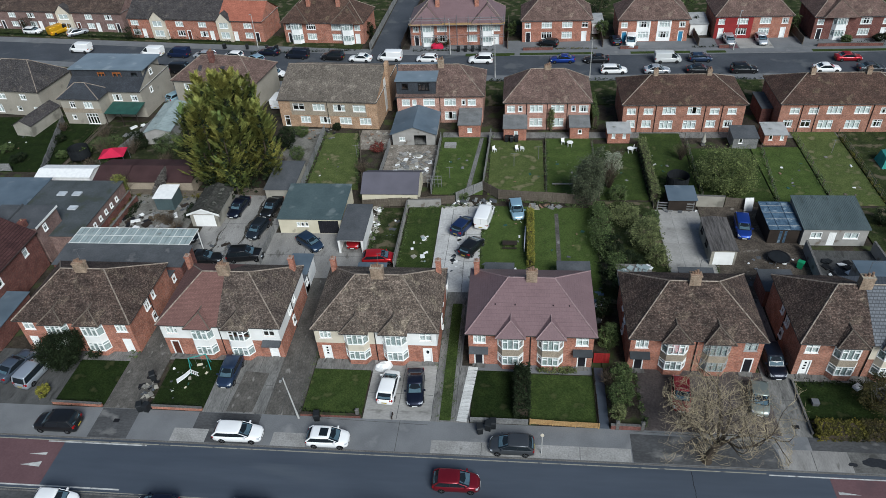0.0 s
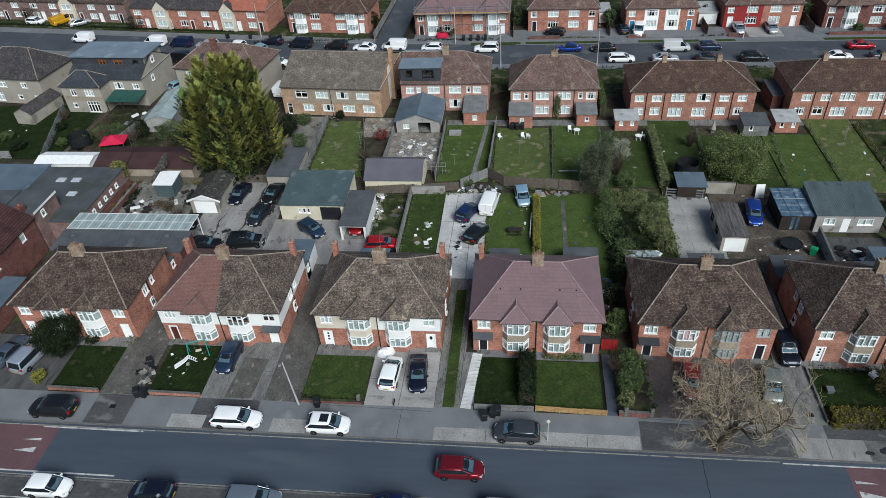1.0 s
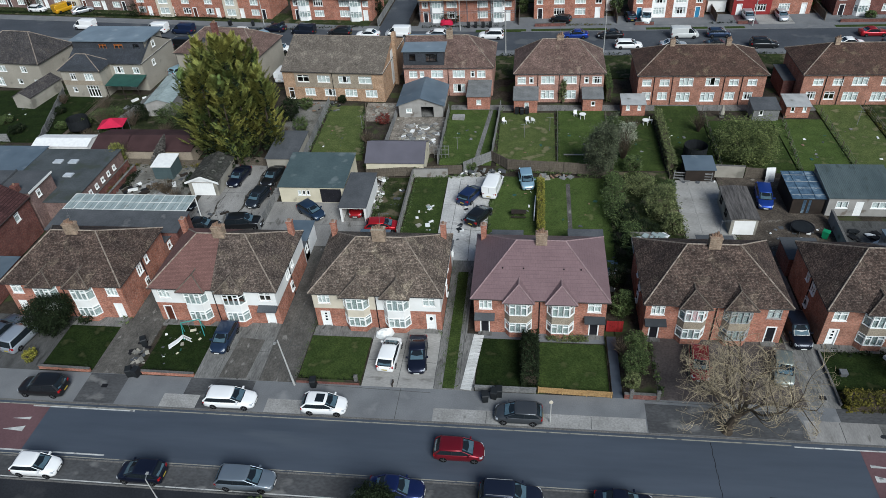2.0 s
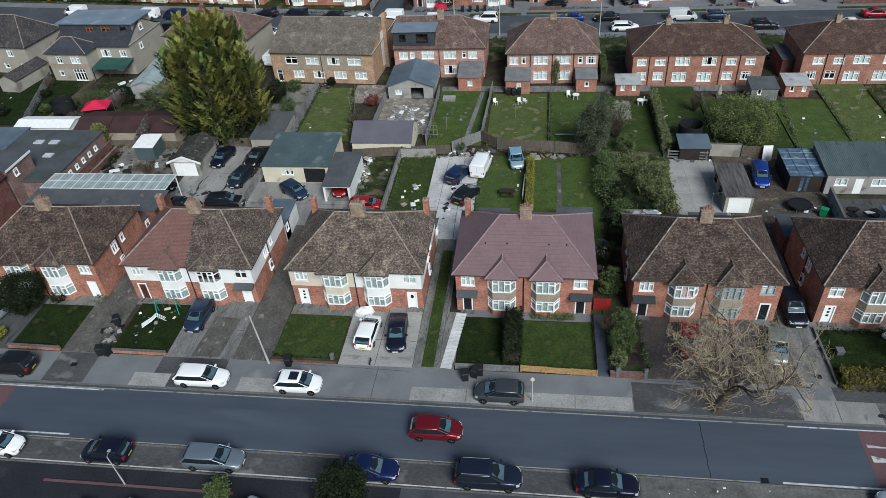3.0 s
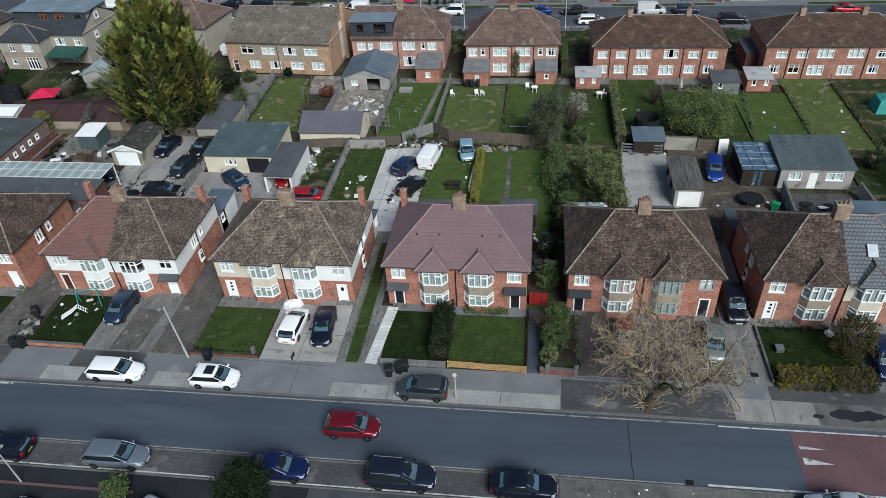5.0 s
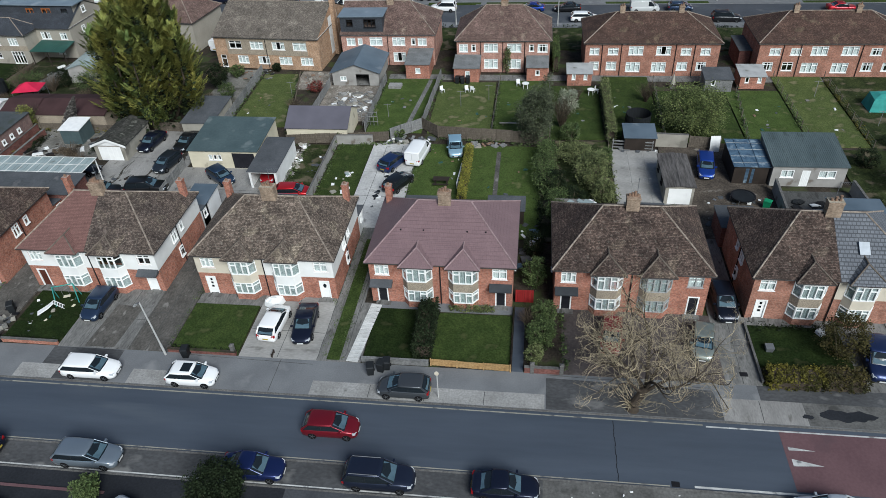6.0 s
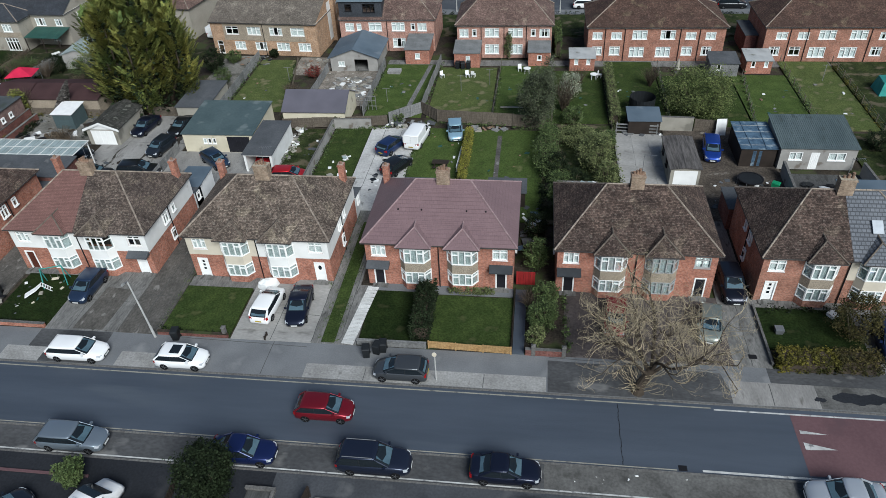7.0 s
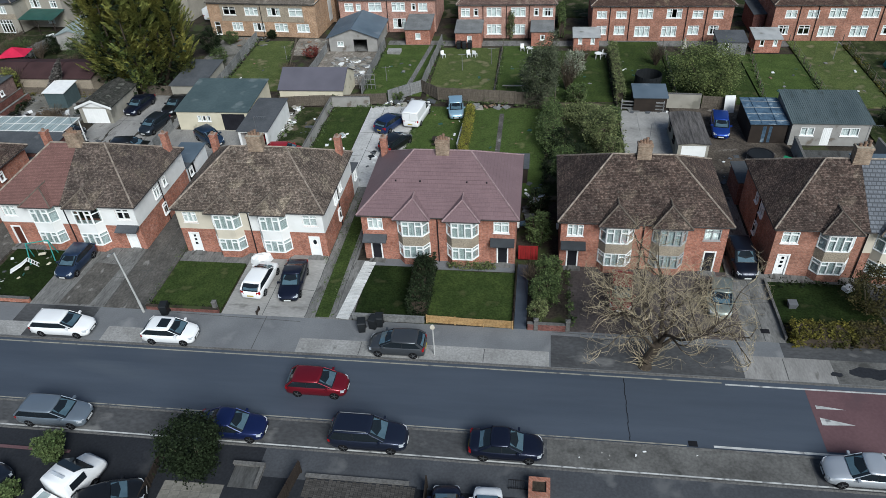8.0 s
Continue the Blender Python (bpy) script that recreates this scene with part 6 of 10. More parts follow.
yardR = plot("yard", rect(17.1, 64.4, 22.6, 79.2), CONCRETE_LT, "pale grey concrete yard", "yard", 0.045)
plot("yard", rect(22.7, 62.0, 33.5, 80.0), EARTH, "bare earth yard", "yard", 0.03)
plot("yard", rect(33.4, 60.6, 42.0, 71.0), CONCRETE_WET, "walled concrete yard", "yard", 0.035)
plot("rough_garden", rect(42.0, 60.6, 60.0, 80.0), GRASS_ROUGH, "overgrown garden", "garden", 0.04)

# ---- gardens behind the far row ----
plot("lawn", rect(-96.0, 88.0, -73.0, 106.0), GRASS_DARK, "green back lawn", "lawn", 0.04)
plot("rough_garden", rect(-72.5, 86.2, -42.0, 104.0), GRASS_WILD, "overgrown back garden", "garden", 0.03)
plot("lawn", [(-31.6, 83.6), (-23.8, 83.6), (-27.0, 100.0), (-32.0, 100.0)], GRASS_PALE, "long green back lawn", "lawn", 0.05)
plot("yard", rect(-38.0, 88.0, -32.4, 101.5), GRAVEL, "gravelled back yard", "yard", 0.036)
plot("yard", rect(-26.4, 95.0, -21.0, 101.0), RUBBLE, "rubble-strewn back yard", "yard", 0.034)
plot("yard", rect(-21.0, 85.6, -13.2, 96.2), RUBBLE, "yard strewn with builders' rubble", "yard", 0.033)
plot("lawn", rect(-13.0, 82.6, -5.9, 98.6), GRASS_MID, "green back lawn", "lawn", 0.05)
plot("path", [(-8.4, 82.6), (-7.8, 82.6), (-6.4, 98.4), (-7.0, 98.4)], CONCRETE, "narrow garden path", "path", 0.056)
plot("lawn", rect(-5.2, 82.6, 2.7, 97.6), GRASS_PALE, "pale green back lawn", "lawn", 0.05)
plot("lawn", rect(3.1, 82.4, 10.0, 98.2), GRASS_MID, "dark green back lawn", "lawn", 0.05)
plot("lawn", rect(10.2, 81.6, 16.7, 96.6), GRASS, "green back lawn", "lawn", 0.05)
plot("lawn", rect(17.6, 82.0, 23.6, 99.8), GRASS, "dark green back lawn", "lawn", 0.05)
plot("lawn", rect(23.8, 81.4, 33.0, 95.2), GRASS, "green back lawn", "lawn", 0.05)
plot("lawn", rect(33.2, 81.4, 40.0, 95.6), GRASS_MID, "green back lawn", "lawn", 0.052)
plot("lawn", rect(40.2, 80.8, 46.6, 100.2), GRASS_PALE, "pale worn back lawn", "lawn", 0.05)
plot("lawn", rect(46.8, 80.8, 62.0, 100.2), GRASS_ROUGH, "rough back lawn", "lawn", 0.05)
plot("patio", rect(-13.0, 98.6, 60.0, 100.25), CONCRETE, "paved strip along the houses", "patio", 0.02)
plot("front_yard", rect(-12.0, 109.8, 75.0, 119.0), GRASS_ROUGH, "front gardens towards the far road", "garden", 0.02)
plot("front_yard", rect(-66.0, 112.0, -12.0, 120.0), PAVEMENT, "front yards towards the far road", "yard", 0.02)
plot("front_yard", rect(-23.0, 133.2, 80.0, 138.0), PAVEMENT, "paved front yards across the far road", "forecourt", 0.015)
plot("front_yard", [(-130, 147.4), (-33, 134.6), (-33, 140.0), (-130, 153)], GRASS_ROUGH, "front gardens across the far road", "garden", 0.015)
plot("lawn", [(-130, 161), (-30.6, 147.5), (-28.8, 200), (-130, 215)], GRASS_ROUGH, "back gardens beyond the far houses", "garden", 0.012)
plot("lawn", [(-23.8, 147.0), (90, 146), (90, 200), (-22.0, 200)], GRASS_ROUGH, "back gardens beyond the far houses", "garden", 0.012)
plot("side_road", [(-30.6, 132.0), (-25.0, 131.6), (-23.0, 200.0), (-28.4, 200.0)], ASPHALT_FAR, "side road running off the far road", "road", 0.02)

# ---- fences and walls ----
PANELS = {}


def fence(a, b, mat, label, h=1.6, name="fence", step=1.83, group="", rails=False):
    """A run of boarded panels between posts from a to b."""
    ax, ay, bx, by = *a, *b
    L = math.hypot(bx - ax, by - ay)
    n = max(1, round(L / step))
    s = L / n
    o = thing(name, pose(ax, ay, 0, 0, 0, math.degrees(math.atan2(by - ay, bx - ax))), label, "fence", group)
    key = (round(s, 2), h, mat.name)
    if key not in PANELS:
        k = max(3, round(s / 0.16))
        w = (s - 0.1) / k
        front = []
        for i in range(k):
            x, y = 0.05 + w * i, -0.014 * (i % 2)
            front += [(x + 0.008, 0.012), (x + 0.012, y), (x + w - 0.012, y), (x + w - 0.008, 0.012)]
        m = Mesh().prism(front + [(s - 0.05, 0.035), (0.05, 0.035)], 0.06, h - 0.05)
        p = Mesh().box(-0.05, -0.05, 0, 0.05, 0.05, h)
        PANELS[key] = m.data("fence_panel", mat), p.data("fence_post", mat)
    for i in range(n):
        part("fence_panel", PANELS[key][0], None, o, at=pose(i * s, 0, 0, random.uniform(-2.5, 2.5)))
    for i in range(n + 1):
        part("fence_post", PANELS[key][1], None, o, at=pose(i * s, 0, 0))
    return o


def wall_run(a, b, mat, label, h=0.6, t=0.2, name="garden_wall", cope=None):
    ax, ay, bx, by = *a, *b
    L = math.hypot(bx - ax, by - ay)
    o = thing(name, pose(ax, ay, 0, 0, 0, math.degrees(math.atan2(by - ay, bx - ax))), label, "wall")
    part("wall", Mesh().box(0, -t / 2, 0, L, t / 2, h), mat, o)
    part("coping", Mesh().box(-0.02, -t / 2 - 0.03, h, L + 0.02, t / 2 + 0.03, h + 0.06), cope or KERB, o)
    return o


def wire_fence(a, b, label, h=1.1, step=2.4):
    """Slim posts with three strands of wire."""
    ax, ay, bx, by = *a, *b
    L = math.hypot(bx - ax, by - ay)
    o = thing("wire_fence", pose(ax, ay, 0, 0, 0, math.degrees(math.atan2(by - ay, bx - ax))), label, "fence")
    n = max(2, round(L / step))
    for i in range(n + 1):
        part("fence_post", Mesh().box(L * i / n - 0.04, -0.04, 0, L * i / n + 0.04, 0.04, h), WOOD, o)
    for z in (0.35, 0.7, 1.02):
        part("wire", Mesh().tube((0, 0, z), (L, 0, z), 0.008, 0.008, 4), STEEL, o)


wall_run((-48.0, 43.6), (-42.6, 43.5), BRICK, "low red brick garden wall", 0.4)
wall_run((-37.8, 43.55), (-32.0, 43.5), BRICK, "low red brick garden wall", 0.4)
wall_run((-21.9, 43.45), (-15.9, 43.45), BRICK3, "low mossy brick garden wall", 0.35, cope=SOIL)
wall_run((-5.2, 43.5), (0.3, 43.5), WOODGREY, "low grey wall before the lawn", 0.5, cope=WOODGREY)
wall_run((26.1, 50.1), (26.1, 43.6), KERB, "low concrete edging of the garden", 0.25, 0.12)
wall_run((8.0, 43.4), (11.0, 43.4), BRICK3, "low brick wall with gate piers", 0.6)
fence((0.5, 43.5), (6.9, 43.3), WOODNEW, "new pale wooden fence along the pavement", 0.8)
fence((6.95, 43.4), (6.95, 50.6), WOODDARK, "dark low fence along the path", 0.5)
gate = thing("garden_gate", pose(7.0, 51.6, 0), "bright red boarded side gate", "gate")
for i in range(8):
    part("board", Mesh().box(i * 0.2, -0.02, 0.05, i * 0.2 + 0.185, 0.02, 1.45), REDGATE, gate)
for z in (0.3, 1.15):
    part("rail", Mesh().box(0, 0.021, z, 1.6, 0.07, z + 0.1), REDGATE, gate)
# rear boundary and side fences
fence((-3.6, 81.4), (9.2, 80.0), WOOD, "weathered brown board fence", 1.7)
fence((-9.4, 80.6), (-5.9, 83.6), WOODGREY, "grey weathered board fence", 1.6)
fence((-5.9, 83.6), (-3.6, 81.4), WOOD, "leaning brown board fence", 1.7)
fence((-5.9, 83.6), (-5.3, 98.8), WOODGREY, "grey weathered board fence", 1.5)
wire_fence((2.9, 82.0), (3.2, 98.4), "slim post and wire fence between the lawns")
fence((-22.2, 79.0), (-9.6, 80.2), WOOD, "weathered panel fence between the gardens", 1.4)
wall_run((-15.95, 66.0), (-15.95, 79.0), GREYRENDER, "concrete panel garden wall", 1.3, 0.12)
wall_run((-15.9, 79.2), (-11.4, 79.4), GREYRENDER, "concrete panel garden wall", 1.3, 0.12)
rf = thing("rail_fence", pose(17.4, 79.4, 0, 0, 0, -5), "pale open timber rail fence", "fence")
for i in range(4):
    part("fence_post", Mesh().box(i * 1.5, -0.05, 0, i * 1.5 + 0.1, 0.05, 1.35), WOODGREY, rf)
for z in (0.25, 0.65, 1.05):
    part("rail", Mesh().box(-0.05, -0.08, z, 4.65, -0.052, z + 0.16), WOODGREY, rf)
wall_run((22.4, 80.2), (26.0, 80.0), CREAMPALE, "pale rendered garden wall", 1.7)
fence((26.2, 80.0), (29.6, 79.6), WOOD, "weathered board fence behind the yard", 1.6)
fence((17.0, 79.6), (17.3, 97.0), WOOD, "low weathered garden fence", 0.5)
wire_fence((23.7, 82.0), (24.2, 98.0), "slim post and wire fence between the lawns")
wire_fence((33.1, 80.8), (34.6, 95.0), "slim post and wire fence between the lawns")
wire_fence((40.1, 80.4), (40.4, 99.6), "slim post and wire fence between the lawns")
wire_fence((46.7, 80.4), (47.0, 99.6), "slim post and wire fence between the lawns")
wall_run((33.5, 71.0), (33.0, 62.0), GREYRENDER, "tall grey rendered yard wall", 1.5)
wall_run((41.2, 71.0), (41.6, 62.0), GREYRENDER, "tall grey rendered yard wall", 1.5)
fence((-32.4, 100.0), (-31.9, 82.0), WOODGREY, "pale grey board fence between gardens", 1.5)
fence((-23.4, 84.5), (-26.6, 100.0), WOOD, "low weathered garden fence", 0.5)
fence((-21.1, 85.6), (-21.0, 96.0), WOODGREY, "pale grey board fence between gardens", 1.3)
fence((-13.1, 82.6), (-13.1, 97.6), WOODGREY, "pale grey board fence between gardens", 1.5)
wall_run((-55.7, 70.6), (-55.6, 80.2), BRICK3, "low dark brick wall beside the workshop yard", 0.9, 0.22, cope=CONCRETE)
fence((-33.0, 66.4), (-33.1, 73.0), WOODGREY, "grey board fence beside parked cars", 1.3)
fence((-41.0, 81.8), (-32.4, 81.6), WOOD, "brown board fence behind the yard", 1.4)
fence((-57.2, 81.8), (-45.6, 81.4), WOOD, "low brown board fence by the gravel", 1.0)
wall_run((-57.0, 70.9), (-57.0, 81.0), BRICK3, "dark brick wall of the yard", 1.2)
fence((-73.0, 84.0), (-80.0, 104.0), WOODGREY, "grey board fence between the gardens", 1.5)
fence((-97.0, 88.0), (-80.0, 88.0), WOODGREY, "grey board fence between the gardens", 1.4)
fence((-72.0, 88.0), (-71.6, 103.0), WOOD, "low weathered garden fence", 0.5)
fence((-64.5, 92.0), (-62.0, 106.0), WOODGREY, "grey board fence between the gardens", 1.5)
wire_fence((10.1, 82.0), (10.1, 96.0), "slim post and wire fence between the lawns")
fence((-12.8, 43.4), (-12.79, 43.9), WOODDARK, "short dark fence post stub", 0.4)
fence((-30.9, 134.0), (-29.4, 172.0), WOODGREY, "grey board fence along the side road", 1.6)
fence((-24.5, 134.0), (-23.2, 172.0), WOODDARK, "dark board fence along the side road", 1.6)
# southern forecourts
PAVE = Mesh().prism(rect(-0.3, -0.3, 0.3, 0.3), 0.0, 0.02, rect(-0.29, -0.29, 0.29, 0.29)).data("paving_slab", SLABPALE)
SETT = Mesh().prism(rect(-0.112, -0.056, 0.112, 0.056), 0.0, 0.02, rect(-0.105, -0.05, 0.105, 0.05)).data("paving_sett", SETTBROWN)
wall_run((-9.6, 30.05), (-7.6, 30.05), KERB, "low concrete wall of a front bed", 0.25, 0.16)
wall_run((-7.7, 29.9), (-7.7, 28.5), KERB, "low concrete wall of a front bed", 0.25, 0.16)
plot("garden_bed", rect(-9.5, 28.5, -7.8, 29.95), CONCRETE_WET, "dark gravelled front bed", "garden bed", 0.06)
fence((-6.2, 25.0), (-5.3, 29.9), WOODDARK, "dark timber fence by the forecourt", 1.1)
fence((2.5, 29.6), (2.7, 25.0), WOODDARK, "dark timber fence by the forecourt", 1.1)
fence((-14.0, 24.0), (-14.3, 30.1), WOODDARK, "dark timber fence by the forecourt", 0.9)
wall_run((-36.0, 30.0), (-20.6, 30.0), REDROAD, "low red block edging of the forecourts", 0.03, 0.14, cope=REDROAD)
setts = plot("forecourt", rect(-4.9, 24.0, 1.9, 29.55), PAVING_DARK, "block-paved forecourt", "forecourt", 0.02)
wall_run((-4.9, 29.65), (1.4, 29.65), KERB, "low concrete edging of the forecourt", 0.12)
slabs = plot("forecourt", rect(-13.5, 24.0, -9.7, 28.6), KERB, "pale slab forecourt", "forecourt", 0.02)
for i in range(6):
    for k in range(7):
        part("paving_slab", PAVE, None, slabs, at=pose(-13.17 + i * 0.63, 28.28 - k * 0.63, 0.021))
for i in range(28):
    for k in range(10):
        part("paving_sett", SETT, None, setts, at=pose(-4.76 + i * 0.24, 29.45 - k * 0.125 - 0.06 * (i % 2), 0.021))
bp = thing("brick_planter", pose(9.05, 29.75, 0), "short square red brick pier planter", "planter")
for sx in (-0.62, 0.4):
    part("side", Mesh().box(sx, -0.6, 0, sx + 0.22, 0.6, 0.8), BRICK2, bp)
for sy in (-0.6, 0.38):
    part("side", Mesh().box(-0.4, sy, 0, 0.4, sy + 0.22, 0.8), BRICK2, bp)
part("soil", Mesh().box(-0.4, -0.38, 0, 0.4, 0.38, 0.66), SOIL, bp)
ig = thing("iron_gate", pose(7.3, 29.9, 0), "black iron bar gate by the pavement", "gate")
for i in range(9):
    part("bar", Mesh().tube((i * 0.13, 0, 0.0 if i in (0, 8) else 0.08), (i * 0.13, 0, 1.0), 0.015, 0.015, 5), GUTTER, ig)
for z in (0.12, 0.95):
    part("rail", Mesh().box(-0.03, -0.02, z, 1.1, 0.02, z + 0.04), GUTTER, ig)

# open joints and cracks in the concrete drives
def joint(x0, y0, x1, y1, z, w=0.05):
    L = math.hypot(x1 - x0, y1 - y0)
    m, n = Mesh(), max(2, int(L / 0.6))
    for i in range(n):
        a, b = i / n, (i + 1) / n
        oa, ob = 0.05 * noise.noise((a * L * 1.3, x0, y0)), 0.05 * noise.noise((b * L * 1.3, x0, y0))
        dx, dy = (y1 - y0) / L, -(x1 - x0) / L
        p = [(x0 + (x1 - x0) * t + dx * (o + s * w / 2), y0 + (y1 - y0) * t + dy * (o + s * w / 2), z) for t, o, s in ((a, oa, -1), (b, ob, -1), (b, ob, 1), (a, oa, 1))]
        m.face(*p)
    solid("paving_joint", m, CONCRETE_WET, "dark open joint in the concrete", "joint", "structure", fix=True)


for x0, y0, x1, y1, z in ((-29.9, 43.4, -29.9, 50.9, 0.034), (-27.8, 43.4, -27.8, 50.9, 0.034), (-32, 47.1, -25.7, 47.0, 0.034), (-25.5, 43.4, -25.4, 60, 0.034), (-24.0, 43.4, -23.8, 62, 0.028), (-22.4, 43.4, -22.3, 60, 0.028), (-25.5, 48, -22.1, 48, 0.028), (-25.5, 54, -22.1, 54, 0.028),
                           (-12.4, 43.4, -12.3, 50.9, 0.034), (-15.6, 46.6, -9.1, 46.5, 0.034), (-9.0, 43.4, -8.95, 62, 0.034), (-6.7, 44, -6.7, 61, 0.028), (-9.9, 62, -9.6, 79, 0.036), (-11.2, 68, -5.7, 67.6, 0.036), (-11.2, 73, -5.7, 73.2, 0.036), (-7.4, 62, -7.6, 79, 0.036),
                           (24.7, 43.4, 24.8, 52, 0.03), (23.5, 47.6, 26.0, 47.5, 0.03), (-40.4, 62.2, -40.2, 81.6, 0.032), (-37.0, 62.2, -36.8, 81.6, 0.032), (-43.4, 68, -33.2, 68, 0.032), (-43.4, 75, -33.2, 74.8, 0.032), (-32.8, 68.4, -20.2, 68.2, 0.027), (-28, 64.2, -28, 72.8, 0.027),
                           (-4, 39.8, -4, 41.1, 0.012), (0.4, 39.8, 0.4, 41.1, 0.012), (5, 39.8, 5, 41.1, 0.012), (25.4, 39.8, 25.4, 41.8, 0.012), (-20, 43.2, -9.2, 42.9, 0.004), (-12, 39.8, -12, 43.3, 0.004), (9.8, 43.2, 22, 42.8, 0.01)):
    joint(x0, y0, x1, y1, z)

# ---- vehicles ----
PAINTS = {}


def paint(c):
    if c not in PAINTS:
        dull = min(c) > 0.45
        m = material("car_paint", c if dull else [v * 1.25 + 0.004 for v in c], 0.25 if dull else 0.32, [v * 0.94 for v in c] if dull else [v * 1.18 + 0.004 for v in c], 0.5, spec=0.32, metal=0.0 if dull else 0.55)
        b = m.node_tree.nodes["Principled BSDF"]
        b.inputs["Coat Weight"].default_value, b.inputs["Coat Roughness"].default_value = 0.3, 0.04
        PAINTS[c] = m
    return PAINTS[c]


# length, width, height, belt height, bonnet height, tail height, cabin base (rear, front), roof (rear, front) as shares of the length from the middle
KINDS = {
    "hatchback": (4.15, 1.76, 1.47, 0.98, 0.93, 0.99, (-0.485, 0.3), (-0.365, 0.08)),
    "saloon": (4.65, 1.8, 1.44, 0.90, 0.90, 1.0, (-0.38, 0.24), (-0.2, 0.05)),
    "estate": (4.75, 1.8, 1.46, 0.98, 0.92, 0.99, (-0.49, 0.28), (-0.4, 0.08)),
    "suv": (4.7, 1.88, 1.72, 1.06, 1.04, 1.1, (-0.49, 0.25), (-0.41, 0.06)),
    "mpv": (4.5, 1.85, 1.75, 1.02, 0.98, 1.02, (-0.49, 0.33), (-0.44, 0.1)),
    "van": (4.9, 1.92, 1.95, 1.1, 1.1, 1.1, (-0.5, 0.37), (-0.49, 0.18)),
}
WHEEL = []


def wheel_meshes():
    if not WHEEL:
        n = 14
        t = Mesh()
        rings = []
        for y, r in ((-0.1, 0.25), (-0.11, 0.3), (-0.08, 0.325), (0.08, 0.325), (0.11, 0.3), (0.1, 0.25)):
            rings.append([(r * math.cos(2 * math.pi * i / n), y, r * math.sin(2 * math.pi * i / n)) for i in range(n)])
        t.loft(rings)
        r = Mesh()
        r.tube((0, -0.112, 0), (0, 0.112, 0), 0.08, 0.08, 8)
        for i in range(5):
            a = 2 * math.pi * i / 5
            r.tube((0, -0.106, 0), (0.24 * math.cos(a), -0.106, 0.24 * math.sin(a)), 0.03, 0.025, 4)
            r.tube((0, 0.106, 0), (0.24 * math.cos(a), 0.106, 0.24 * math.sin(a)), 0.03, 0.025, 4)
        WHEEL.extend((t.data("tyre", RUBBER, True), r.data("rim", ALLOY)))
    return WHEEL


